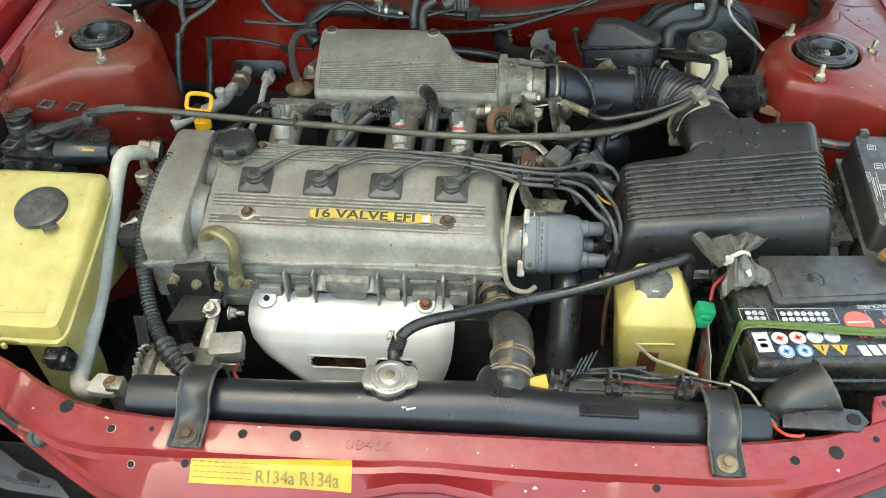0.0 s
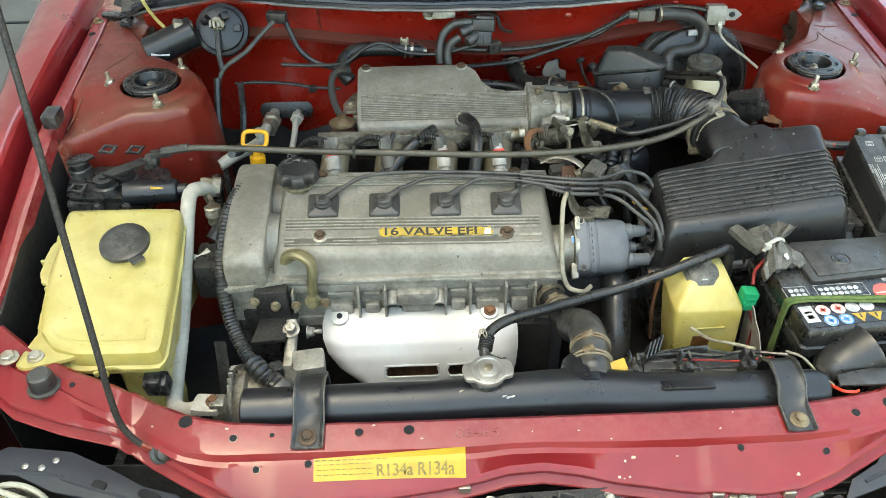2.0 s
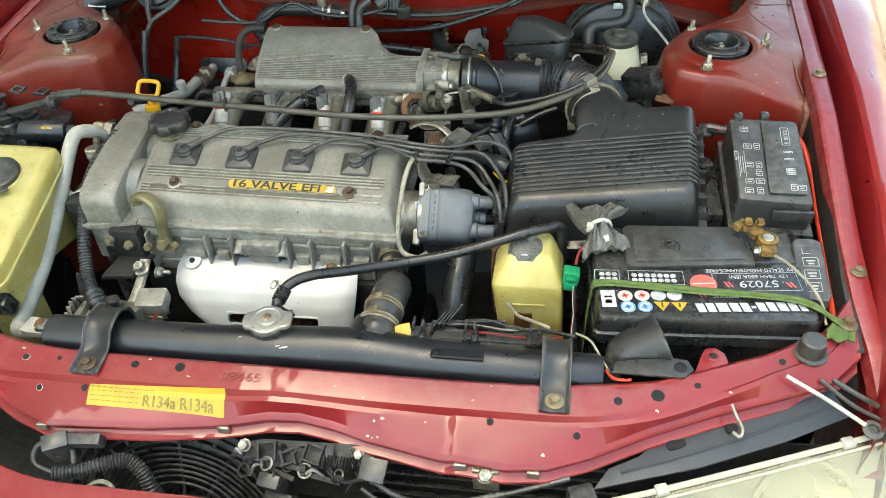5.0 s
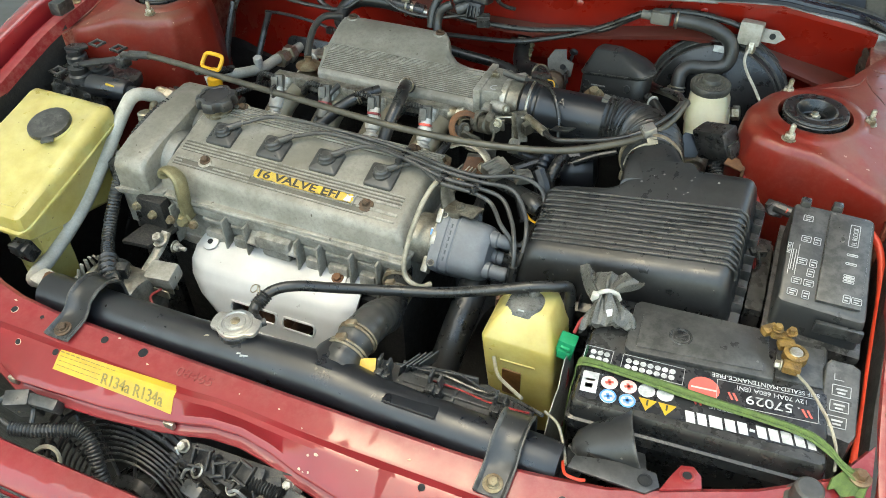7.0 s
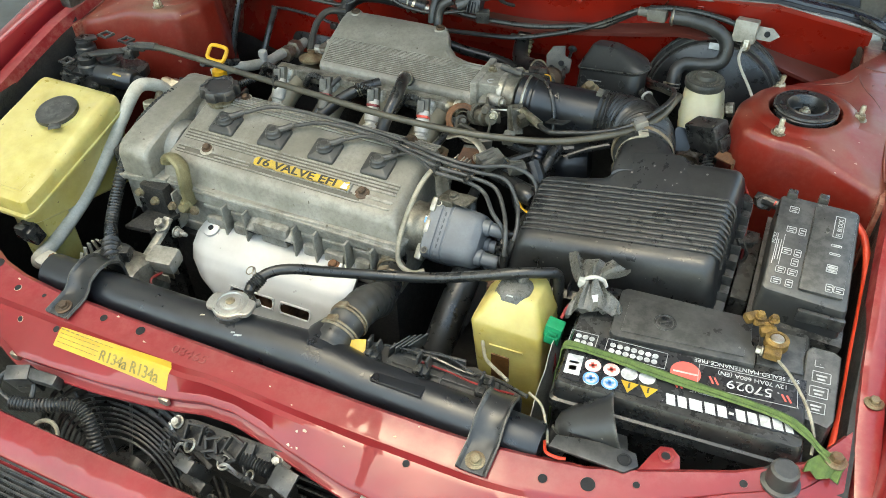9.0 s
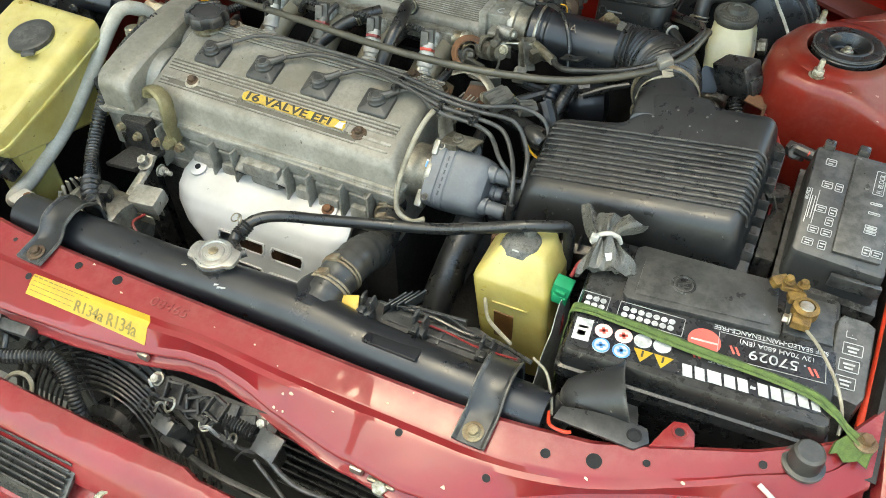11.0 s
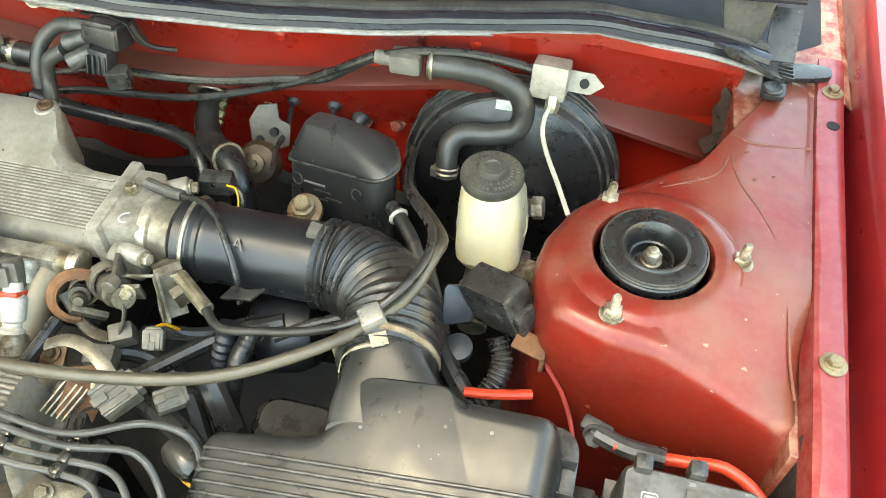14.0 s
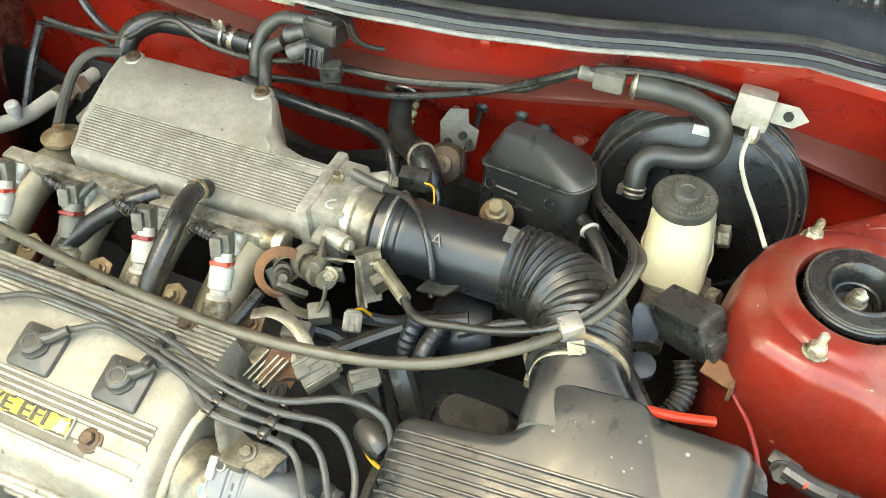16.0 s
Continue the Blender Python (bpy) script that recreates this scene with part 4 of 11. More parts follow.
part("lower_crossmember", bm, GRIME_SHADE, car)

# grille header in front of the latch gap
bm = B()
rows = []
for i in range(41):
    x = -0.385 + 0.77 * i / 40
    c = 0.30 * max(0, abs(x) - 0.22) ** 2 * 6
    e = 0.0 if x < 0.065 else 0.006
    rows.append([(x, -0.128 + c, 0.690), (x, -0.130 + c - e, 0.716), (x, -0.134 + c - e, 0.722), (x, -0.142 + c, 0.722), (x, -0.160 + c, 0.712), (x, -0.176 + c, 0.694), (x, -0.182 + c, 0.680), (x, -0.176 + c, 0.668)])
sheet(bm, rows, 0.003)
grille = part("grille_header", bm, RED, car, "red painted grille header")
for side in (1, -1):
    bm = B()
    rows = []
    for i in range(21):
        x = side * (0.055 + 0.26 * i / 20)
        rows.append([(x, -0.165, 0.700), (x, -0.172, 0.696), (x, -0.205, 0.672), (x, -0.212, 0.655), (x, -0.20, 0.63)])
    sheet(bm, rows, 0.004)
    ins = part("grille_insert", bm, BLACK, grille)
    for k in range(7):
        f = k / 6
        bm = B()
        box(bm, (side * 0.185, -0.173 - 0.032 * f, 0.6985 - 0.0235 * f), (0.25, 0.0022, 0.004), 0.0008)
        part("grille_slat", bm, BLACK_DUSTY, ins)
bm = B()
sheet(bm, [[(x, -0.172, 0.672), (x, -0.215, 0.650), (x, -0.230, 0.60), (x, -0.23, 0.45)] for x in (-0.45, -0.2, 0, 0.2, 0.45)], 0.003)
part("bumper_skin", bm, RED, grille)
bm = B()
ring(bm, (0, 0, 0), (0, 0, 1), 0.030, 0.004, 40, 8)
bmesh.ops.transform(bm, matrix=pose(0.005, -0.1865, 0.676, 45, 0, 0) @ Matrix.Diagonal((1.0, 0.68, 1, 1)), verts=bm.verts)
ring(bm, (0.005, -0.1865, 0.676), (0, -0.7, 0.7), 0.012, 0.003, 24, 6)
part("oval_badge", bm, LENS_RING, grille, "chrome oval badge")

# headlamps with their cover plates
for side in (1, -1):
    def lamp_line(f):
        return 0.365 + 0.315 * f, -0.080 + 0.118 * f ** 1.05 - (0.016 if side < 0 else 0), 0.700 + 0.010 * f - (0.010 if side < 0 else 0)

    bm = B()
    rows = []
    for i in range(25):
        x, yt, zt = lamp_line(i / 24)
        rows.append([(side * x, yt, zt - 0.02), (side * (x + 0.001), yt - 0.001, zt), (side * (x + 0.001), yt - 0.014, zt - 0.004), (side * (x + 0.003), yt - 0.055, zt - 0.040),
                     (side * (x + 0.006), yt - 0.085, zt - 0.085), (side * (x + 0.008), yt - 0.10, zt - 0.14)])
    sheet(bm, rows, 0.003)
    lamp = thing("headlamp", (side * 0.53, -0.05, 0.55), "yellowed clear headlamp with two round reflectors", "headlamp", "headlamps")
    part("lens", bm, LENS, lamp)
    bm = B()
    rows = []
    for i in range(13):
        x, yt, zt = lamp_line(i / 12)
        rows.append([(side * x, yt + 0.004, zt - 0.006), (side * x, yt - 0.016, 0.655), (side * x, yt - 0.046, 0.61), (side * x, yt - 0.066, 0.55)])
    sheet(bm, rows, 0.003)
    part("housing", bm, HAZE, lamp)
    for dy, dz, r in ((-0.002, 0.003, 0.0034), (-0.012, 0.0005, 0.0016)):
        bm = B()
        tube(bm, [(side * lamp_line(k / 8)[0], lamp_line(k / 8)[1] + dy, lamp_line(k / 8)[2] + dz) for k in range(9)], r, 8, 4)
        part("lens_rim", bm, HAZE, lamp)
    bm = B()
    x, yt, zt = lamp_line(1)
    tube(bm, [(side * (x + 0.002), yt - 0.002, zt), (side * (x + 0.003), yt - 0.016, zt - 0.004), (side * (x + 0.005), yt - 0.056, zt - 0.040), (side * (x + 0.008), yt - 0.086, zt - 0.085), (side * (x + 0.010), yt - 0.101, zt - 0.14)], 0.0026, 8)
    part("lens_edge", bm, HAZE, lamp)
    for x, y, z, r in ((0.440, -0.092, 0.642, 0.052), (0.592, -0.036, 0.652, 0.058)):
        bm = B()
        ax = (0.12 * side, -0.72, 0.62)
        lathe(bm, (side * x, y, z), ax, [(r + 0.002, 0.0), (r, 0.002), (r - 0.004, 0.0), (r * 0.6, -0.016), (0.012, -0.024), (0.01, -0.01), (0.0, -0.008)], 40, False)
        bowl = part("reflector", bm, LENS_RING, lamp)
        bm = B()
        ring(bm, Vector((side * x, y, z)) + Vector(ax).normalized() * 0.003, ax, r, 0.0036, 44, 8)
        part("reflector_rim", bm, HAZE, bowl)
    bm = B()
    rows = []
    for i in range(13):
        f = i / 12
        x, yt, zt = 0.686 + 0.052 * math.sin(f * 1.45), 0.034 + 0.105 * (1 - math.cos(f * 1.45)), 0.712 + 0.022 * f
        dx, dy = 0.35 + 0.65 * f, -(1 - 0.75 * f)
        rows.append([(side * x, yt, zt - 0.015), (side * (x + 0.002 * dx), yt + 0.002 * dy, zt), (side * (x + 0.012 * dx), yt + 0.012 * dy, zt - 0.006), (side * (x + 0.034 * dx), yt + 0.034 * dy, zt - 0.045), (side * (x + 0.05 * dx), yt + 0.05 * dy, zt - 0.12)])
    sheet(bm, rows, 0.003)
    corner_lamp = thing("corner_lamp", (side * 0.72, 0.02, 0.58), "clear yellowed corner indicator lamp beside the headlamp", "indicator lamp", "corner lamps")
    part("lens", bm, LENS, corner_lamp)
    bm = B()
    sheet(bm, [[(p[0] - side * 0.012, p[1] + 0.014, p[2] - 0.004) for p in row] for row in rows], 0.002)
    part("housing", bm, HAZE, corner_lamp)
    plate = [(0.356, -0.066), (0.372, -0.042), (0.405, -0.026), (0.425, -0.006), (0.460, 0.004), (0.520, 0.038), (0.612, 0.074), (0.632, 0.034), (0.560, 0.000), (0.470, -0.034)]
    slope, tilt, base = 0.22, 0.05, 0.702
    if side < 0:
        plate = [(0.372, -0.046), (0.396, -0.026), (0.437, -0.014), (0.480, 0.010), (0.531, 0.034), (0.560, 0.038), (0.608, 0.044), (0.634, 0.030), (0.626, 0.010), (0.586, 0.006), (0.540, -0.016), (0.444, -0.040)]
        slope, tilt, base = 0.10, 0.0, 0.697
    bm = B()
    prism(bm, [(side * x, y) for x, y in plate][::side], 0, 0.003, 0.0008)
    for v in bm.verts:
        v.co.z += base + slope * (v.co.y + 0.06) + tilt * (side * v.co.x - 0.38)
    cov = solid("headlamp_cover_plate", bm, PLATE_DARK, "blue-black sheet cover behind the headlamp", "cover plate", "headlamp covers")
    def plate_z(x, y):
        return base + 0.0035 + slope * (y + 0.06) + tilt * (x - 0.38)

    bm = B()
    line = ((0.385, -0.046), (0.46, -0.020), (0.54, 0.012), (0.622, 0.046)) if side > 0 else ((0.40, -0.034), (0.45, -0.028), (0.525, -0.004), (0.540, 0.004), (0.590, 0.012))
    tube(bm, [(side * x, y, plate_z(x, y)) for x, y in line], 0.0022, 6)
    part("rib", bm, PLATE_DARK, cov)
    # slots are black plates, their inner shade given as colour
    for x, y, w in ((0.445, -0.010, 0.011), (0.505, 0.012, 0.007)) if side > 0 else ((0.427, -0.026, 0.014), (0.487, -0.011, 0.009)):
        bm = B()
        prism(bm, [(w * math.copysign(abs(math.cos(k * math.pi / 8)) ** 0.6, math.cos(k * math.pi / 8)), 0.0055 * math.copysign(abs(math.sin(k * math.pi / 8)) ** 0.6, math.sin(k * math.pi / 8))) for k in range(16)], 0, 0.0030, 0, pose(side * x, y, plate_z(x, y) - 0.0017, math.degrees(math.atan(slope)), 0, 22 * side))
        part("slot", bm, HOLLOW_SHADE, cov)
    if side < 0:
        for x, y in ((0.546, 0.023), (0.560, 0.014), (0.580, 0.017)):
            bm = B()
            lathe(bm, (-x, y, plate_z(x, y) - 0.001), (0, -0.1, 1), [(0.0042, 0), (0.0040, 0.0016), (0.0022, 0.0024), (0.0018, 0.0012), (0, 0.001)], 16, False)
            part("rivet", bm, GREY_STEEL, cov)
    for f in (0.2, 0.85):
        bm = B()
        x, yt, zt = lamp_line(f)
        box(bm, (side * x, yt - 0.003, zt + 0.0045), (0.014, 0.012, 0.008), 0.002, (0, 0, 18 * side))
        part("lens_clip", bm, WHITE, lamp)

# rubber bump stops and flange bolts on the bar's ends
for side, x, y in ((1, 0.592, 0.090), (-1, -0.560, 0.083)):
    z = bar_top(x, y)
    bm = B()
    lathe(bm, (x, y, z - 0.001), (0, 0, 1), [(0.019, 0), (0.019, 0.003), (0.015, 0.004), (0.0145, 0.016), (0.0135, 0.022), (0.011, 0.024)], 28)
    solid("bump_stop", bm, RUBBER_GREY, "round dusty rubber bonnet bump stop on the tie bar", "bump stop", "bump stops")
bm = B()
bolt(bm, (-0.612, 0.121, 0.781), (0, 0, 1), 0.0085, 0.006, 1.4)
part("corner_bolt", bm, STEEL, bar)
bm = B()
box(bm, (-0.645, 0.49, 0.898), (0.022, 0.035, 0.022), 0.004)
solid("rail_clip", bm, BLACK_DUSTY, "black plastic clip on the wing rail", "clip")

# raised bonnet on its prop rod, leaning over the rear of the bay
bm = B()
rows = []
for i in range(13):
    f = i / 12
    y, z = 0.92 - 0.545 * f, 0.985 + 0.765 * f
    half = 0.66 + 0.03 * math.sin(math.pi * f)
    row = []
    for k in range(17):
        u = -1 + k / 8
        crown = 0.035 * (1 - u * u) * 0.8
        row.append((half * u, y + crown * 0.8 - 0.03 * math.sin(math.pi * f) * 0, z + crown * 0.6))
    rows.append(row)
sheet(bm, rows, 0.002)
pad = [[(p[0] * 0.86, p[1] - 0.012, p[2] - 0.009) for p in row[1:-1]] for row in rows[1:-1]]
hood = part("bonnet", bm, RED, car, "raised red bonnet panel on its prop rod")
for x0, x1 in ((-0.6, -0.28), (-0.26, 0.26), (0.28, 0.6)):
    bm = B()
    for x in (x0, x1):
        tube(bm, [(x, 0.895, 0.985), (x * 0.97, 0.64, 1.343), (x * 0.95, 0.385, 1.70)], 0.018, 8, 6, 0, 0, 0.5)
    part("stiffener", bm, RED_BAY, hood)
# unseen dark lining added to cut the bonnet's red bounce light
bm = B()
sheet(bm, pad, 0.006)
part("bounce_lining", bm, FUSE, hood)

# scraped and chipped paint along the tie bar
rng = random.Random(12)
CHIPS = [(0.109, -0.031), (0.1025, -0.042), (0.108, -0.0435), (0.168, -0.029), (0.095, -0.014), (0.114, -0.0425), (0.119, -0.029), (0.219, -0.007), (0.060, -0.003), (0.008, -0.002), (-0.17, 0.012), (-0.116, -0.006), (0.238, 0.012), (-0.335, 0.014), (0.30, -0.050), (0.42, 0.000), (-0.42, 0.022), (0.50, 0.030)]
for x, y in CHIPS:
    bm = B()
    n = 7
    poly = []
    size = rng.uniform(0.0007, 0.0018)
    for k in range(n):
        r = size * rng.uniform(0.4, 1.2)
        poly.append((x + 1.7 * r * math.cos(2 * math.pi * k / n), y + r * math.sin(2 * math.pi * k / n)))
    prism(bm, poly, 0, 0.0005, 0)
    for v in bm.verts:
        v.co.z = bar_top(v.co.x, v.co.y) + (0.0007 if v.co.z > 0.0002 else -0.001)
    part("paint_chip", bm, PRIMER, bar)

# plastic corner of the cowl beside the windscreen
bm = B()
prism(bm, [(0.53, 0.862), (0.640, 0.872), (0.650, 0.935), (0.54, 0.93)], 0.958, 0.963, 0.0015)
corner = part("cowl_corner", bm, SEAL_TUBE, car, "blue-black plastic cowl corner with a white cup")
bm = B()
lathe(bm, (0.583, 0.892, 0.962), (0, 0, 1), [(0.019, 0), (0.021, 0.004), (0.020, 0.010), (0.015, 0.012), (0.010, 0.009), (0.009, 0.003), (0, 0.003)], 32, False)
part("white_cup", bm, WHITE, corner)
bm = B()
lathe(bm, (0.583, 0.892, 0.964), (0, 0, 1), [(0.006, 0), (0.006, 0.008), (0.004, 0.010)], 12)
part("cup_stud", bm, BRASSY, corner)
bm = B()
loft(bm, [rounded(0.594, 0.874, 0.030, 0.010, 0.905, 0.003), rounded(0.590, 0.880, 0.050, 0.012, 0.958, 0.003)])
part("pale_support", bm, BEAD, corner)
# ---------------------------------------------------------------- engine
engine = thing("engine", (-0.12, 0.36, 0.35), "grimy aluminium four-cylinder sixteen-valve engine across the bay", "engine")


def tilt_z(x):
    """The engine leans down a little towards the gearbox."""
    return -0.020 * (x + 0.12)


def section_loft(bm, xs, section, caps=True):
    loft(bm, [[(x, y, z + tilt_z(x)) for y, z in section(x)] for x in xs], True, caps)


# crankcase and head
bm = B()
box(bm, (-0.12, 0.36, 0.52), (0.40, 0.20, 0.30), 0.015)
box(bm, (-0.12, 0.33, 0.40), (0.44, 0.26, 0.16), 0.03)
part("crankcase", bm, IRON, engine)
bm = B()
box(bm, (-0.115, 0.355, 0.700), (0.385, 0.165, 0.105), 0.006)
box(bm, (-0.115, 0.2745, 0.745), (0.385, 0.016, 0.014), 0.003)
box(bm, (-0.115, 0.2745, 0.680), (0.35, 0.012, 0.018), 0.003)
for x in (-0.290, -0.200, -0.163, -0.079, -0.0445, 0.0055, 0.046):
    box(bm, (x, 0.266, 0.716), (0.0036, 0.024, 0.066), 0.0014)
box(bm, (-0.118, 0.264, 0.731), (0.058, 0.022, 0.022), 0.006)
box(bm, (-0.118, 0.266, 0.712), (0.046, 0.016, 0.020), 0.006)
for x, w in ((-0.225, 0.036), (-0.182, 0.024), (-0.061, 0.024), (-0.020, 0.036), (0.026, 0.028)):
    box(bm, (x, 0.270, 0.7335), (w, 0.010, 0.006), 0.002)
    box(bm, (x, 0.268, 0.706), (w * 0.9, 0.014, 0.022), 0.006)
for x in (-0.153, -0.088):
    cyl(bm, (x, 0.280, 0.734), (x, 0.256, 0.718), 0.0095)
head = part("cylinder_head", bm, ALU, engine, "ribbed grimy cylinder head")
# black end discs paint the shade within the sockets
for x in (-0.153, -0.088):
    bm = B()
    lathe(bm, (x, 0.2565, 0.7183), (0, -0.83, -0.55), [(0.0070, -0.002), (0.0070, 0.0008), (0, 0.0006)], 18)
    part("socket_recess", bm, HOLLOW_SHADE, head)

# rocker cover
VC = [(0.268, 0.752), (0.268, 0.7595), (0.2745, 0.7615), (0.277, 0.765), (0.2795, 0.783), (0.284, 0.792), (0.291, 0.7965), (0.300, 0.799),
      (0.338, 0.8115), (0.385, 0.8245), (0.405, 0.8275), (0.424, 0.826), (0.431, 0.820), (0.433, 0.79), (0.436, 0.765), (0.441, 0.76), (0.441, 0.752)]


def vc_section(x):
    e = 0.0
    if x > 0.062:
        e = (x - 0.062) / 0.016
    if x < -0.302:
        e = (-0.302 - x) / 0.012
    e = min(1.0, e) ** 2
    return [(y, z if z < 0.763 else 0.762 + (z - 0.762) * (1 - 0.55 * e)) for y, z in VC]


bm = B()
section_loft(bm, [-0.314, -0.310, -0.306, -0.302, -0.25, -0.15, -0.05, 0.03, 0.062, 0.066, 0.070, 0.074, 0.077], vc_section)
box(bm, (-0.117, 0.354, 0.7555 + 0.0), (0.404, 0.180, 0.006), 0.002, (0, 1.15, 0))
cover = part("rocker_cover", bm, ALU, engine, "dull ribbed aluminium rocker cover")


def vc_z(y, x):
    return interp(VC[5:13], y)[0] + tilt_z(x)


for k, y in enumerate((0.2955, 0.3005, 0.3055, 0.3205, 0.3255, 0.3305, 0.3355)):
    a = math.degrees(math.atan2(vc_z(y + 0.003, 0) - vc_z(y - 0.003, 0), 0.006))
    spans = [(-0.298, 0.056)]
    if 0.30 < y < 0.315:
        spans = [(-0.298, -0.285), (-0.232, -0.172), (-0.004, -0.003)]
    if k in (2,):
        spans = [(-0.298, -0.172), (-0.004, 0.056)]
    for x0, x1 in spans:
        if x1 - x0 < 0.005:
            continue
        xm = (x0 + x1) / 2
        bm = B()
        box(bm, (xm, y, vc_z(y, xm) + 0.0008), (x1 - x0, 0.0022, 0.0024), 0.0008, (a, 1.15, 0))
        part("rib", bm, ALU, cover)
# thin darker strips under the ribs paint in the grooves' shade and dirt
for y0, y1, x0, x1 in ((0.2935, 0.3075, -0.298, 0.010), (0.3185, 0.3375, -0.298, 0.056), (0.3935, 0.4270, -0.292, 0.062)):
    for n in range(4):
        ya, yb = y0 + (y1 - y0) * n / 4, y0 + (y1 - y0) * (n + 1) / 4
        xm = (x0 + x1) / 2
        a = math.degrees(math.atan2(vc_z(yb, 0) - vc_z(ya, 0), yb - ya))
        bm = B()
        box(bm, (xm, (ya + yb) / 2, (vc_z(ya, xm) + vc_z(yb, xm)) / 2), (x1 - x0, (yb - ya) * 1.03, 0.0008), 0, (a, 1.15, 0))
        part("rib_shade_strip", bm, RIB_SHADE_DIRT, cover)
for k in range(7):
    y = 0.396 + 0.0048 * k
    bm = B()
    box(bm, (-0.110, y, vc_z(y, -0.110) + 0.0008), (0.372, 0.0026, 0.0032), 0.0008, (0, 1.15, 0))
    part("rib", bm, ALU, cover)
for k in range(4):
    y = 0.296 + 0.0115 * k
    bm = B()
    box(bm, (0.034, y, vc_z(y, 0.034) + 0.0008), (0.046, 0.0026, 0.003), 0.001, (20, 1.15, 0))
    part("rib", bm, ALU, cover)
for x, y in ((-0.250, 0.309), (0.009, 0.311), (-0.252, 0.418), (0.030, 0.421)):
    bm = B()
    z = vc_z(y, x)
    lathe(bm, (x, y, z - 0.002), (0, -0.3, 1), [(0.0105, 0), (0.0105, 0.0032), (0.0085, 0.004)], 24)
    grommet = part("grommet", bm, NUT_BROWN if x > -0.1 else ALU_DARK, cover)
    bm = B()
    bolt(bm, (x, y, z + 0.0015), (0, -0.3, 1), 0.0058, 0.005, 1.35)
    part("cap_nut", bm, NUT_BROWN, grommet)

# rolled lip round the foot of the cover
bm = B()
tube(bm, [(-0.222, 0.272, 0.7575), (-0.214, 0.2685, 0.758), (-0.195, 0.2665, 0.7585), (-0.134, 0.2675, 0.759), (-0.072, 0.270, 0.7585), (-0.018, 0.272, 0.758), (0.034, 0.2725, 0.7575), (0.068, 0.2725, 0.7572), (0.080, 0.2745, 0.7575), (0.085, 0.283, 0.758)], 0.0034, 8, 6)
part("rolled_lip", bm, ALU, cover)
# worn badge
BADGE = pose(-0.0895, 0.3115, vc_z(0.3115, -0.0895) + 0.0022, 17.5, 1.15, 0)
bm = B()
rag = random.Random(8)
edge = [(-0.077 + 0.154 * k / 22, -0.0068 - rag.uniform(-0.0016, 0.0012)) for k in range(23)] + [(0.0795, -0.002), (0.0765, 0.003)] + [(0.075 - 0.150 * k / 22, 0.0068 + rag.uniform(-0.0018, 0.0012)) for k in range(23)] + [(-0.0792, 0.002)]
prism(bm, edge, -0.0011, 0.0011, 0)
bmesh.ops.transform(bm, matrix=BADGE, verts=bm.verts)
badge = part("badge", bm, BADGE_GOLD, cover, "worn gold foil badge with raised black lettering")
for dx, dy in ((0, 0), (0.0006, 0.0003), (-0.0005, 0.0002)):
    words("lettering", "16 VALVE EFI", BADGE @ pose(-0.0755 + dx, -0.0056 + dy, 0.001 + dx * 0.1), 0.0176, INK, badge, 0.0007, 1.34)
bm = B()
prism(bm, [(0.0655, -0.005), (0.070, -0.0062), (0.0765, -0.0045), (0.0745, 0.001), (0.077, 0.0045), (0.071, 0.0035), (0.068, 0.0052), (0.067, 0.0)], 0.0006, 0.0017, 0)
bmesh.ops.transform(bm, matrix=BADGE, verts=bm.verts)
part("worn_patch", bm, WHITE_INK, badge)
bm = B()
for sx in (-1, 1):
    box(bm, (sx * 0.079, 0, -0.0006), (0.002, 0.0165, 0.0034), 0.001)
for sy in (-1, 1):
    box(bm, (0, sy * 0.0082, -0.0008), (0.159, 0.0014, 0.0034), 0.0006)
bmesh.ops.transform(bm, matrix=BADGE, verts=bm.verts)
part("badge_rim", bm, ALU, badge)

# timing cover with its flange and round shoulder
TC = [(0.256, 0.766), (0.256, 0.796), (0.2575, 0.803), (0.263, 0.811), (0.272, 0.816), (0.30, 0.8240), (0.40, 0.838), (0.438, 0.838), (0.448, 0.834), (0.452, 0.824), (0.452, 0.70), (0.256, 0.70)]
bm = B()
rows = []
for x, g in ((-0.377, 0.005), (-0.3745, 0.0015), (-0.371, 0.0), (-0.345, 0.0), (-0.328, 0.0), (-0.3245, 0.0012), (-0.322, 0.004)):
    rows.append([(x, y + (g if y < 0.35 else -g), z - g * (z > 0.78)) for y, z in TC])
loft(bm, rows)
prism(bm, [(-0.380, 0.247), (-0.302, 0.262), (-0.302, 0.29), (-0.36, 0.30), (-0.380, 0.30)], 0.757, 0.7655, 0.002)
prism(bm, [(-0.380, 0.30), (-0.36, 0.30), (-0.36, 0.455), (-0.380, 0.455)], 0.757, 0.7655, 0.002)
tc = part("timing_cover", bm, ALU, engine, "dull aluminium timing belt cover")
bm = B()
lathe(bm, (-0.324, 0.335, 0.772), (1, 0, 0), [(0.047, 0), (0.045, 0.004), (0.043, 0.012), (0.040, 0.016)], 40)
lathe(bm, (-0.324, 0.408, 0.780), (1, 0, 0), [(0.043, 0), (0.041, 0.004), (0.039, 0.016)], 40)
part("cam_shoulder", bm, ALU, tc)
bm = B()
box(bm, (-0.345, 0.35, 0.60), (0.05, 0.19, 0.26), 0.012)
part("lower_timing_cover", bm, BLACK, engine)
for p in ((-0.338, 0.272, 0.7655),):
    bm = B()
    bolt(bm, p, (0, 0, 1), 0.005, 0.004)
    part("cover_bolt", bm, STEEL, tc)

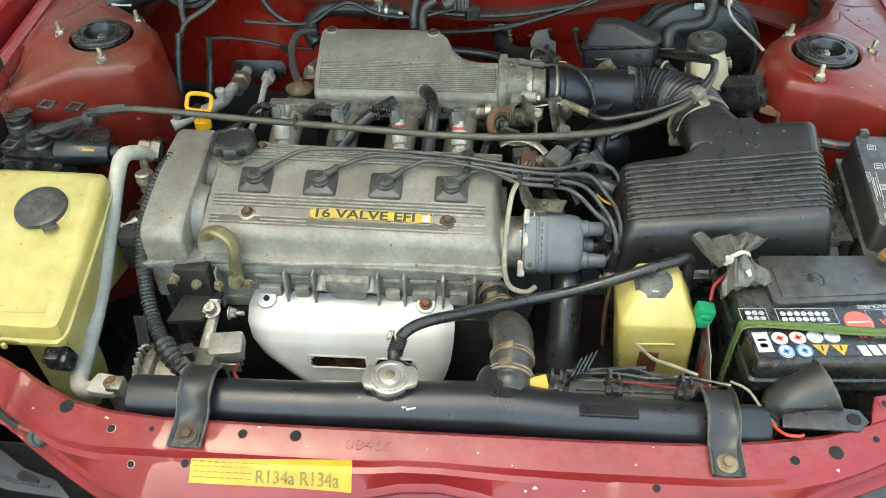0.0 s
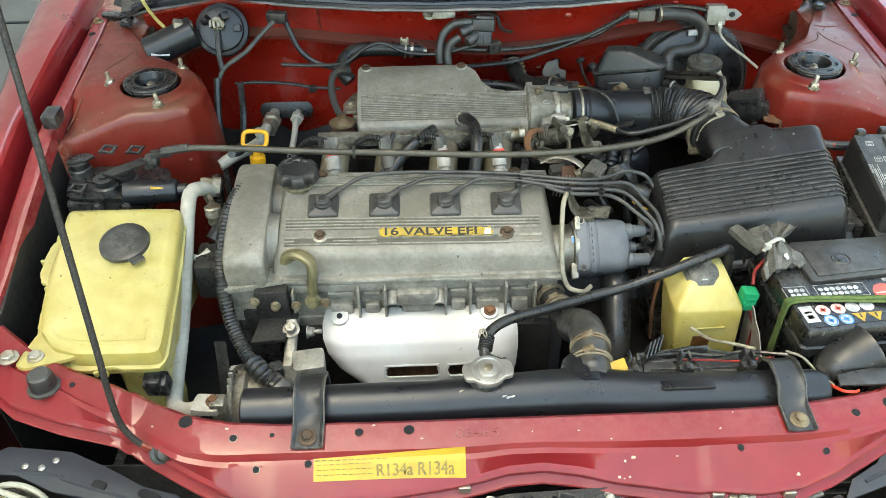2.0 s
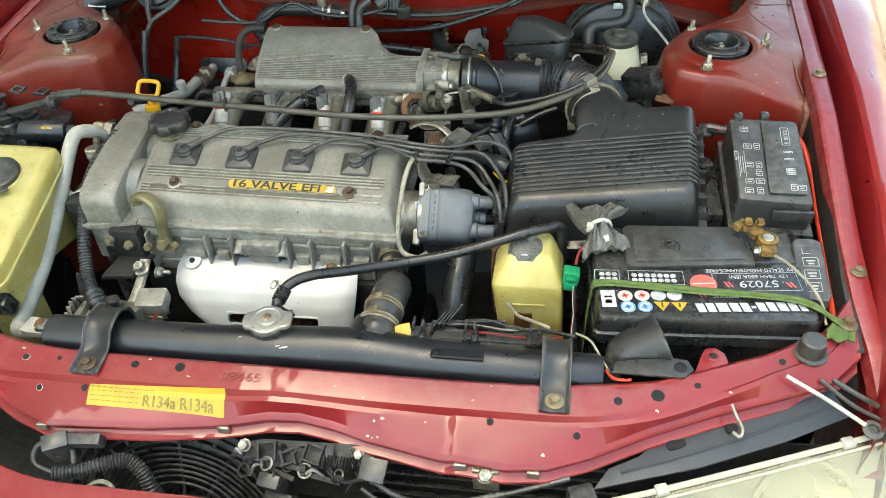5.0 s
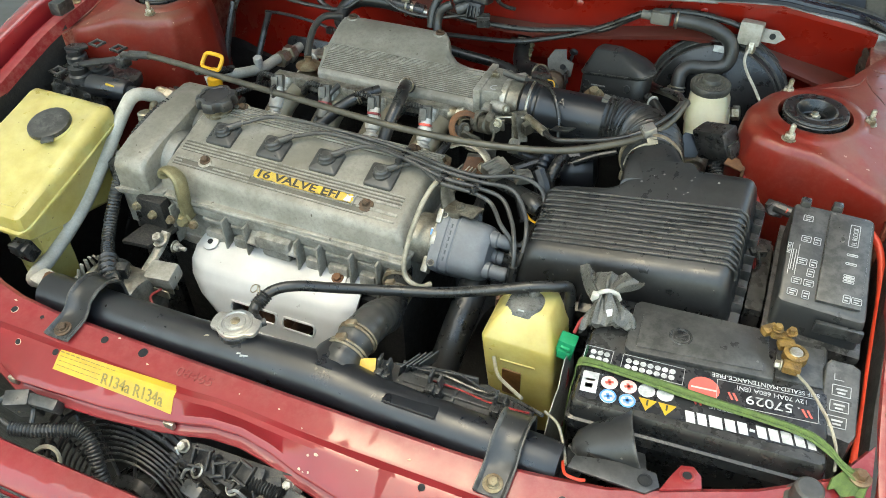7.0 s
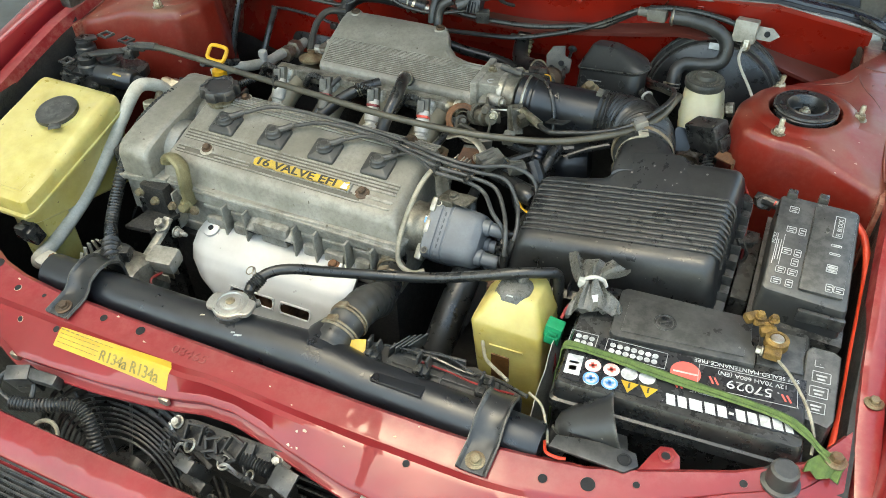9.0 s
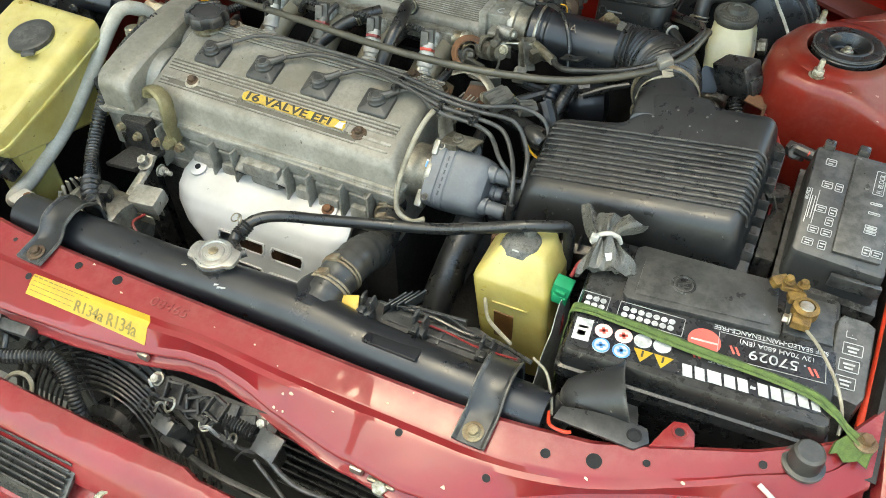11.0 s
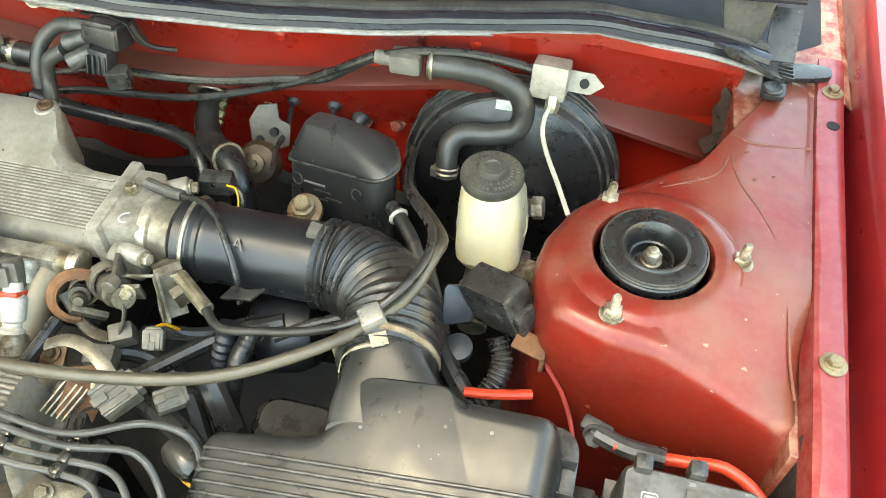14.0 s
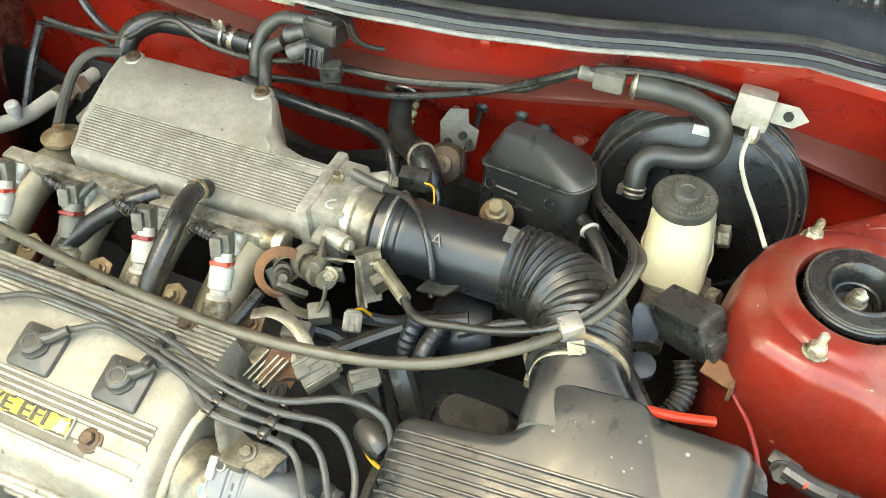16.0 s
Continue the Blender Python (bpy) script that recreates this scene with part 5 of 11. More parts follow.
# oil filler cap
bm = B()
oc = Vector((-0.285, 0.402, 0.8345))
lathe(bm, oc, (0, 0, 1), [(0.0235, -0.016), (0.0235, -0.004), (0.0215, -0.002), (0.0215, 0.0075)], 32)
part("filler_neck", bm, BRASSY, engine)
bm = B()
lathe(bm, oc, (0, 0, 1), [(0.0225, 0.004), (0.0235, 0.006), (0.0235, 0.0075)], 32)
prof = []
t = bmesh.new()
N = 48
for h, s in ((0.006, 1.0), (0.008, 1.03), (0.018, 1.0), (0.021, 0.94), (0.022, 0.72), (0.0205, 0.66), (0.0205, 0.3)):
    prof.append([t.verts.new(((0.0305 - 0.0035 * (k % 8 < 3)) * s * math.cos(2 * math.pi * k / N), (0.0305 - 0.0035 * (k % 8 < 3)) * s * math.sin(2 * math.pi * k / N), h)) for k in range(N)])
for a, b in zip(prof, prof[1:]):
    for k in range(N):
        t.faces.new((a[k], a[(k + 1) % N], b[(k + 1) % N], b[k]))
t.faces.new(prof[-1])
mesh_into(bm, t, Matrix.Translation(oc))
solid("oil_filler_cap", bm, BLACK_DUSTY, "black scalloped oil filler cap on the rocker cover", "oil cap")

# spark plug caps
for k in range(4):
    x = -0.2475 + 0.0862 * k
    y = 0.357
    z = vc_z(y, x)
    cap = thing("spark_plug_cap", (x, y, z), "dusty black rubber spark plug cap on the rocker cover", "plug cap", "spark plug caps")
    bm = B()
    rows = []
    for h, s in ((-0.004, 1.0), (0.0028, 1.0), (0.0042, 0.97), (0.0050, 0.90), (0.0062, 0.60), (0.0085, 0.42), (0.0092, 0.30)):
        rows.append([(x + s * u, y + s * v, z + h + v * s * 0.30) for u, v in round_poly([(-0.0215, -0.0185), (0.0215, -0.0185), (0.0215, 0.0185), (-0.0215, 0.0185)], 0.004, 4)])
    loft(bm, rows)
    part("boot", bm, RUBBER_GREY, cap)
    bm = B()
    lathe(bm, (x, y, z + 0.006), (0, -0.12, 1), [(0.0125, 0), (0.0128, 0.003), (0.0112, 0.005), (0.0108, 0.0085), (0.0090, 0.0105), (0.004, 0.0112)], 18)
    tube(bm, [(x + 0.004, y + 0.004, z + 0.0120), (x + 0.013, y + 0.010, z + 0.0140), (x + 0.022, y + 0.019, z + 0.0165)], (0.0058, 0.0042), 10)
    part("cable_elbow", bm, RUBBER_GREY, cap)
    bm = B()
    ring(bm, (x, y - 0.001, z + 0.0165), (0, -0.12, 1), 0.0062, 0.0011, 16, 6)
    part("knob_ring", bm, RUBBER_GREY, cap)

# lifting hook
bm = B()
tube(bm, [(-0.262, 0.262, 0.735), (-0.262, 0.260, 0.76), (-0.258, 0.258, 0.785), (-0.262, 0.262, 0.802), (-0.278, 0.268, 0.808), (-0.290, 0.270, 0.804), (-0.292, 0.270, 0.796)], 0.0120, 12, 8, 0, 0, 0.6)
bolt(bm, (-0.262, 0.252, 0.737), (0, -1, 0.2), 0.008, 0.010)
solid("lifting_hook", bm, HOOK, "olive-grey corroded steel engine lifting hook bolted to the head", "hook")

# exhaust heat shield
bm = B()
HS = [(0.7025, 0.270, -0.240, 0.008), (0.700, 0.258, -0.250, 0.016), (0.692, 0.240, -0.254, 0.021), (0.680, 0.222, -0.253, 0.022), (0.664, 0.208, -0.246, 0.021),
      (0.645, 0.197, -0.230, 0.018), (0.625, 0.189, -0.204, 0.012), (0.605, 0.184, -0.180, 0.004), (0.585, 0.181, -0.165, -0.004), (0.560, 0.180, -0.155, -0.01)]
t = bmesh.new()
grid = []
rowsz = []
for i in range(len(HS) - 1):
    for k in range(4):
        f = k / 4
        rowsz.append([a + (b - a) * f for a, b in zip(HS[i], HS[i + 1])])
rowsz.append(list(HS[-1]))
for z, y, xl, xr in rowsz:
    row = [t.verts.new((xl + 0.012, y + 0.05, z - 0.012)), t.verts.new((xl + 0.001, y + 0.018, z - 0.003))]
    for k in range(57):
        f = k / 56
        x = xl + (xr - xl) * f
        e = min(f, 1 - f) * (xr - xl)
        bulge = 0.012 * max(0, 1 - e / 0.03) ** 2
        row.append(t.verts.new((x, y + bulge, z)))
    row += [t.verts.new((xr - 0.001, y + 0.018, z - 0.003)), t.verts.new((xr - 0.012, y + 0.05, z - 0.012))]
    grid.append(row)
SLOTS = [(-0.165, -0.092, 0.641, 0.653), (-0.078, -0.030, 0.641, 0.653), (-0.150, -0.092, 0.606, 0.618), (-0.078, -0.030, 0.606, 0.618)]
for a, b in zip(grid, grid[1:]):
    for k in range(len(a) - 1):
        c = (a[k].co + a[k + 1].co + b[k].co + b[k + 1].co) / 4
        if any(s[0] < c.x < s[1] and s[2] < c.z < s[3] for s in SLOTS) and 2 < k < 56:
            continue
        t.faces.new((a[k], a[k + 1], b[k + 1], b[k]))
bmesh.ops.recalc_face_normals(t, faces=t.faces[:])
bmesh.ops.solidify(t, geom=t.faces[:], thickness=0.0012)
mesh_into(bm, t)
shield = thing("heat_shield", (-0.115, 0.22, 0.56), "bright pressed sheet heat shield over the exhaust manifold", "heat shield")
part("sheet", bm, SHIELD, shield)
for s in SLOTS:
    bm = B()
    zc, xm, hw = (s[2] + s[3]) / 2, (s[0] + s[1]) / 2, (s[1] - s[0]) / 2
    pts = []
    for k in range(24):
        a = 2 * math.pi * k / 24
        px = xm + (hw - 0.004) * (1 if math.cos(a) > 0 else -1) + 0.006 * math.cos(a)
        pz = zc + 0.0075 * math.sin(a)
        py = interp(sorted([(r[0], r[1]) for r in rowsz]), pz)[0]
        pts.append((px, py - 0.0012, pz))
    tube(bm, pts + pts[:1], 0.0016, 6, 2)
    part("slot_rim", bm, SHIELD, shield)
for p in ((-0.229, 0.2555, 0.7005), (-0.017, 0.2575, 0.7005)):
    bm = B()
    lathe(bm, p, (0, -0.35, 1), [(0.013, 0), (0.0125, 0.002), (0.009, 0.003)], 24)
    part("bolt_dimple", bm, SHIELD, shield)
    bm = B()
    if p[0] < -0.1:
        lathe(bm, Vector(p) + Vector((0, -0.001, 0.0032)), (0, -0.35, 1), [(0.0042, -0.002), (0.0042, 0.0005), (0, 0.0004)], 16)
        part("empty_bolt_hole", bm, HOLLOW_SHADE, shield)
        continue
    bolt(bm, Vector(p) + Vector((0, -0.001, 0.0025)), (0, -0.35, 1), 0.006, 0.004)
    part("shield_bolt", bm, RUST, shield)
bm = B()
for k in range(4):
    tube(bm, [(-0.215 + 0.066 * k, 0.285, 0.672), (-0.205 + 0.06 * k, 0.258, 0.655), (-0.16 + 0.03 * k, 0.236, 0.61), (-0.115, 0.235, 0.54)], 0.015, 10, 6)
part("exhaust_manifold", bm, RUST, engine)

# intake plenum
PL = [(-0.208, 0.682), (-0.16, 0.684), (-0.06, 0.684), (-0.035, 0.681), (-0.022, 0.674), (-0.013, 0.660), (-0.004, 0.642), (0.012, 0.629), (0.035, 0.6225), (0.068, 0.621)]


def pl_section(x, inset=0.0):
    yr = interp(PL, x)[0] - inset
    top = 0.872 if yr > 0.66 else 0.872 - 0.018 * min(1, (0.66 - yr) / 0.035)
    y0 = 0.557 + inset
    return [(y0 + 0.006, 0.800), (y0, 0.806), (y0, 0.824), (y0 + 0.003, 0.829), (y0 + 0.010, 0.833), (0.594, 0.849), (0.610, 0.8545 if top > 0.86 else 0.8525),
            (min(yr - 0.022, 0.645), top - 0.004 if top > 0.865 else top - 0.001), (yr - 0.010, top), (yr - 0.003, top - 0.003), (yr, top - 0.009), (yr, 0.806), (yr - 0.006, 0.800)]


bm = B()
xs = [-0.208, -0.2065, -0.203, -0.19, -0.15, -0.10, -0.06, -0.045, -0.035, -0.028, -0.022, -0.017, -0.013, -0.008, -0.004, 0.004, 0.012, 0.022, 0.035, 0.050, 0.068]
loft(bm, [[(x, y, z) for y, z in pl_section(x, {0: 0.006, 1: 0.003}.get(i, 0))] for i, x in enumerate(xs)])
for x, y in ((-0.195, 0.672), (-0.036, 0.670)):
    lathe(bm, (x, y, 0.84), (0, 0, 1), [(0.0115, 0), (0.0115, 0.030), (0.010, 0.032)], 24)
box(bm, (-0.210, 0.615, 0.815), (0.016, 0.03, 0.016), 0.004)
plen = part("intake_plenum", bm, ALU, engine, "cast aluminium intake plenum with fine ribs")
# plenum grooves darkened the same way, shade and dirt as one colour
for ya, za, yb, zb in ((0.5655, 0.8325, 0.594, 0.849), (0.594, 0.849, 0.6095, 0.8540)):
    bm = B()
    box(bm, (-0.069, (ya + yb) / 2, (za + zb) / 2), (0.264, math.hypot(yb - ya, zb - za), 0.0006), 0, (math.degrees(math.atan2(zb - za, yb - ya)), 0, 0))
    part("rib_shade_strip", bm, RIB_SHADE_DIRT, plen)
for k in range(16):
    f = k / 15
    y = 0.5672 + 0.0418 * f
    z = interp([(0.567, 0.833), (0.594, 0.849), (0.610, 0.8537)], y)[0]
    bm = B()
    box(bm, (-0.069, y, z + 0.0004), (0.262, 0.0013, 0.0026), 0.0005, (30 if y < 0.594 else 18, 0, 0))
    part("rib", bm, ALU, plen)
for x, y in ((-0.195, 0.672), (-0.036, 0.670)):
    bm = B()
    lathe(bm, (x, y, 0.8718), (0, 0, 1), [(0.0075, 0), (0.0075, 0.003), (0.0068, 0.0036), (0.0042, 0.0036), (0.0036, 0.0015), (0, 0.0015)], 20, False)
    part("socket_bolt", bm, NUT_BROWN, plen)
for k in range(4):
    x = -0.2475 + 0.086 * k
    bm = B()
    tube(bm, [(x + 0.012, 0.60, 0.79), (x + 0.010, 0.555, 0.800), (x + 0.004, 0.515, 0.792), (x, 0.475, 0.768), (x, 0.440, 0.742)], (0.021, 0.024), 16, 8, 0, 0, 0.85)
    part("runner", bm, ALU_CREAM, plen)
bm = B()
box(bm, (-0.115, 0.452, 0.735), (0.38, 0.022, 0.05), 0.005)
for k in range(5):
    cyl(bm, (-0.29 + 0.086 * k, 0.462, 0.758), (-0.29 + 0.086 * k, 0.440, 0.766), 0.007)
part("intake_flange", bm, ALU_DARK, plen)
bm = B()
box(bm, (-0.09, 0.63, 0.70), (0.26, 0.12, 0.12), 0.02)
part("rear_manifold", bm, IRON, engine)

# fuel rail, injectors and plugs
rail = thing("fuel_rail", (-0.11, 0.545, 0.80), "grey alloy fuel rail with end fittings", "fuel rail")
bm = B()
box(bm, (-0.115, 0.538, 0.817), (0.31, 0.017, 0.019), 0.003)
for k in range(4):
    cyl(bm, (-0.2465 + 0.086 * k, 0.533, 0.822), (-0.2465 + 0.086 * k, 0.517, 0.806), 0.010)
part("rail_bar", bm, ALU_DARK, rail)
bm = B()
lathe(bm, (0.036, 0.538, 0.817), (1, 0, 0), [(0.011, 0), (0.011, 0.012), (0.013, 0.013), (0.013, 0.022), (0.009, 0.024)], 20)
part("end_fitting", bm, BRASSY, rail)
bm = B()
lathe(bm, (-0.233, 0.578, 0.818), (0, 0.1, 1), [(0.014, 0), (0.021, 0.003), (0.0215, 0.007), (0.012, 0.010), (0.006, 0.014), (0.006, 0.02)], 28)
part("regulator", bm, OLIVE, rail)
for k in range(4):
    x = -0.2465 + 0.086 * k
    inj = thing("fuel_injector", (x, 0.49, 0.775), "pale fuel injector with a grey plug and red clip", "injector", "fuel injectors")
    bm = B()
    lathe(bm, (x + 0.004, 0.477, 0.787), (-0.09, 0.66, 0.75), [(0.0115, 0), (0.0115, 0.003), (0.0085, 0.005), (0.0085, 0.009), (0.0112, 0.011), (0.0112, 0.030), (0.0092, 0.032), (0.0075, 0.044)], 20)
    part("injector_body", bm, WHITE if k in (0, 2, 3) else GREY_PLUG, inj)
    bm = B()
    lathe(bm, (x + 0.0045, 0.473, 0.7825), (-0.09, 0.66, 0.75), [(0.0135, -0.012), (0.0135, 0.004), (0.0115, 0.006)], 20)
    part("brass_seat", bm, BRASSY, inj)
    bm = B()
    box(bm, (x - 0.004, 0.511, 0.823), (0.019, 0.016, 0.028), 0.003, (-25, 0, 14))
    box(bm, (x - 0.004, 0.5025, 0.829), (0.011, 0.006, 0.018), 0.0015, (-25, 0, 14))
    part("plug", bm, GREY_PLUG, inj)
    bm = B()
    box(bm, (x + 0.001, 0.4995, 0.8125), (0.0175, 0.0195, 0.0040), 0.001, (-41, 0, 8))
    part("clip", bm, ORANGE if k in (0, 3) else CABLE_RED, inj, "red retaining clip")
    bm = B()
    tube(bm, [(x - 0.006, 0.508, 0.834), (x - 0.022, 0.508, 0.838), (x - 0.040, 0.518, 0.826), (x - 0.055, 0.528, 0.805)], 0.0046, 8, 10, 14, 0.0006)
    part("corrugated_lead", bm, BLACK, inj)
for pts in ([(-0.043, 0.568, 0.826), (-0.040, 0.548, 0.843), (-0.031, 0.522, 0.855), (-0.024, 0.495, 0.855), (-0.023, 0.465, 0.842), (-0.027, 0.438, 0.815), (-0.029, 0.425, 0.79)], [(-0.085, 0.545, 0.826), (-0.110, 0.522, 0.822), (-0.138, 0.500, 0.806), (-0.160, 0.472, 0.786), (-0.172, 0.45, 0.77)]):
    bm = B()
    tube(bm, pts, 0.0095, 12)
    breather = solid("breather_hose", bm, RUBBER, "black rubber breather hose at the intake runners", "hose", "breather hoses")
    bm = B()
    p, q = Vector(pts[1]), Vector(pts[2]) - Vector(pts[0])
    ring(bm, p, q, 0.0104, 0.0013, 22, 6)
    ring(bm, p + q.normalized() * 0.0035, q, 0.0104, 0.0013, 22, 6)
    box(bm, p + Vector((0, -0.004, 0.011)), (0.008, 0.005, 0.006), 0.0012)
    part("wire_clamp", bm, BRASSY, breather)

# throttle body
tb = thing("throttle_unit", (0.092, 0.59, 0.79), "cast aluminium throttle body with linkage and rusty drum", "throttle body")
bm = B()
prism(bm, [(0.066, 0.553), (0.112, 0.558), (0.114, 0.612), (0.104, 0.627), (0.066, 0.627)], 0.800, 0.857, 0.004)
box(bm, (0.074, 0.590, 0.826), (0.012, 0.086, 0.068), 0.004)
box(bm, (0.100, 0.548, 0.824), (0.03, 0.02, 0.03), 0.005)
cyl(bm, (0.108, 0.612, 0.846), (0.128, 0.622, 0.848), 0.011)
cyl(bm, (0.100, 0.545, 0.842), (0.122, 0.540, 0.842), 0.008)
part("throttle_casting", bm, ALU, tb)
bm = B()
tube(bm, [(0.097, 0.574, 0.8574), (0.092, 0.571, 0.8574), (0.090, 0.566, 0.8574), (0.094, 0.562, 0.8574), (0.099, 0.563, 0.8574)], 0.0011, 6, 4, 0, 0, 0.4)
part("chalk_mark", bm, GREY_INK, tb, "white chalk curl")
for p, d in (((0.085, 0.6, 0.857), (0, 0, 1)), ((0.128, 0.622, 0.848), (1, 0.3, 0)), ((0.122, 0.540, 0.842), (1, -0.2, 0.2)), ((0.078, 0.550, 0.80), (0, -1, 0)), ((0.105, 0.630, 0.835), (0.3, 1, 0))):
    bm = B()
    bolt(bm, p, d, 0.0055, 0.005)
    part("fixing_bolt", bm, BRASSY, tb)
bm = B()
lathe(bm, (0.108, 0.582, 0.829), (1, 0, 0), [(0.034, 0), (0.034, 0.008), (0.031, 0.010), (0.031, 0.026), (0.033, 0.028)], 32)
part("throttle_neck", bm, ALU_DARK, tb)
bm = B()
dm = Matrix.Translation((0.075, 0.503, 0.822)) @ axis_turn((0.5, -0.7, 0.5))
tube(bm, [dm @ Vector((0.0205 * math.cos(radians(a)), 0.0205 * math.sin(radians(a)), 0)) for a in range(20, 275, 15)], 0.0052, 8, 3, 0, 0, 0.55)
part("cable_drum", bm, RUST, tb, "rusty throttle cable drum")
bm = B()
lathe(bm, (0.075, 0.503, 0.820), (0.5, -0.7, 0.5), [(0.009, -0.012), (0.009, -0.004), (0.006, -0.003), (0.006, 0.004), (0.0042, 0.006), (0.0042, 0.010)], 14)
box(bm, (0.086, 0.496, 0.812), (0.030, 0.006, 0.012), 0.002, (20, 30, 20))
part("drum_hub", bm, OLIVE_GREY, tb)
for n in range(3):
    bm = B()
    ring(bm, dm @ Vector((0.004, 0, -0.016 + 0.0034 * n)), (0.5, -0.7, 0.5), 0.0115, 0.0011, 20, 6)
    part("return_spring_coil", bm, OLIVE, tb)
bm = B()
box(bm, (0.108, 0.520, 0.838), (0.004, 0.034, 0.022), 0.001, (0, 0, 20))
box(bm, (0.120, 0.512, 0.832), (0.024, 0.004, 0.020), 0.001, (10, 0, 10))
cyl(bm, (0.112, 0.512, 0.846), (0.112, 0.500, 0.848), 0.006)
part("stop_bracket", bm, GRIME, tb)
bm = B()
bolt(bm, (0.123, 0.508, 0.838), (0.1, -1, 0.3), 0.005, 0.005)
part("stop_screw", bm, BRASSY, tb)
bm = B()
lathe(bm, (0.095, 0.520, 0.822), (0.6, -0.4, 0.3), [(0.013, 0), (0.013, 0.02), (0.010, 0.022), (0.010, 0.035)], 16)
for k in range(5):
    ring(bm, (0.088 + 0.0026 * k, 0.526 - 0.0018 * k, 0.822 + 0.0014 * k), (0.6, -0.4, 0.3), 0.015, 0.0016, 20, 6)
tube(bm, [(0.060, 0.505, 0.82), (0.085, 0.488, 0.80), (0.115, 0.483, 0.806), (0.122, 0.496, 0.825), (0.110, 0.508, 0.834)], 0.005, 8, 8, 0, 0, 0.4)
part("linkage", bm, OLIVE_GREY, tb)
bm = B()
rows = []
for x, y, z in ((0.136, 0.545, 0.838), (0.146, 0.534, 0.846), (0.150, 0.528, 0.844), (0.151, 0.522, 0.832), (0.154, 0.514, 0.820), (0.158, 0.508, 0.812)):
    rows.append([(x - 0.008, y - 0.007, z), (x, y, z + 0.001), (x + 0.009, y + 0.008, z)])
sheet(bm, rows, 0.0026)
rows = [[(0.140 + 0.004 * k, 0.524 - 0.006 * k, 0.842 - 0.008 * k), (0.146 + 0.004 * k, 0.522 - 0.006 * k, 0.852 - 0.008 * k)] for k in range(5)]
sheet(bm, rows, 0.0024)
box(bm, (0.166, 0.518, 0.834), (0.010, 0.016, 0.020), 0.0015, (10, 10, -38))
part("cable_bracket", bm, OLIVE_GREY, tb)
bm = B()
box(bm, (0.118, 0.488, 0.802), (0.020, 0.016, 0.024), 0.003, (20, 0, 30))
box(bm, (0.104, 0.47, 0.790), (0.026, 0.018, 0.018), 0.003, (10, 0, 10))
part("sensor_plug", bm, GREY_PLUG, tb)

# intake hose with corrugated elbow
hose = thing("intake_hose", (0.26, 0.56, 0.80), "black rubber intake hose with a ribbed elbow", "intake hose")
bm = B()
lathe(bm, (0.138, 0.581, 0.829), (1, 0.02, -0.028), [(0.033, 0), (0.037, 0.002), (0.037, 0.016), (0.0345, 0.019), (0.0345, 0.023), (0.0365, 0.026), (0.0365, 0.03), (0.0345, 0.034), (0.035, 0.100), (0.036, 0.132)], 36)
box(bm, (0.235, 0.551, 0.815), (0.07, 0.004, 0.006), 0.001)
main = part("hose_tube", bm, BLACK_GLOSS, hose)
words("moulded_letter", "A", pose(0.196, 0.556, 0.8565, 35, 0, 0), 0.016, BLACK, main, 0.0008)
bm = B()
tube(bm, [(0.266, 0.5835, 0.8255), (0.290, 0.581, 0.8265), (0.318, 0.566, 0.831), (0.338, 0.540, 0.838), (0.346, 0.512, 0.838), (0.349, 0.488, 0.838)], 0.0392, 28, 16, 19, 0.0014)
part("ribbed_elbow", bm, RUBBER, hose)
bm = B()
ring(bm, (0.150, 0.581, 0.8287), (1, 0.02, -0.028), 0.0375, 0.0022, 36, 6)
part("hose_clamp", bm, STEEL, hose)
bm = B()
prism(bm, [(0, 0), (0.026, 0.002), (0.034, 0.016), (0.02, 0.012), (0.006, 0.014)], 0, 0.003, 0.0008, pose(0.198, 0.520, 0.834, 0, -5, 0))
part("tab", bm, BLACK, hose)
bm = B()
box(bm, (0.262, 0.587, 0.8625), (0.016, 0.014, 0.005), 0.001, (0, 15, 0))
box(bm, (0.262, 0.581, 0.856), (0.016, 0.003, 0.014), 0.001)
part("tag", bm, GREY_PLUG, hose)
for p, q in (((0.346, 0.496, 0.838), (0.05, -1, 0.02)),):
    bm = B()
    ring(bm, p, q, 0.0395, 0.0035, 36, 8)
    box(bm, (0.318, 0.487, 0.812), (0.018, 0.012, 0.012), 0.003)
    part("elbow_clamp", bm, BEIGE, hose)
    bm = B()
    box(bm, (0.345, 0.486, 0.8755), (0.013, 0.010, 0.0012), 0.0003, (30, -10, 24))
    part("tape_flag", bm, WHITE_WIRE, hose, "dirty white tape flag")

# resonator box behind the hose
res = thing("resonator_box", (0.25, 0.69, 0.78), "black plastic resonator chamber behind the intake hose", "resonator")
RES_PLAN = [(0.192, 0.688), (0.296, 0.648), (0.312, 0.664), (0.296, 0.705), (0.222, 0.738)]
RES_TOP = [(0.212, 0.698), (0.246, 0.686), (0.256, 0.690), (0.252, 0.704), (0.220, 0.714)]


def res_z(x):
    return 0.843 + 0.27 * (x - 0.194)


def res_ring(f, z, r, slope=1.0, grow=0.0, lean=0.0):
    """f runs from the chamber's plan to its narrow crown."""
    plan = [(a[0] + (b[0] - a[0]) * f, a[1] + (b[1] - a[1]) * f) for a, b in zip(RES_PLAN, RES_TOP)]
    plan = [(0.250 + (x - 0.250) * (1 + grow), 0.688 + (y - 0.688) * (1 + grow)) for x, y in plan]
    return [(x, y - lean * max(0, min(1, (0.735 - y) / 0.06)), z + (res_z(x) - 0.858) * slope) for x, y in round_poly(plan, r, 6)]


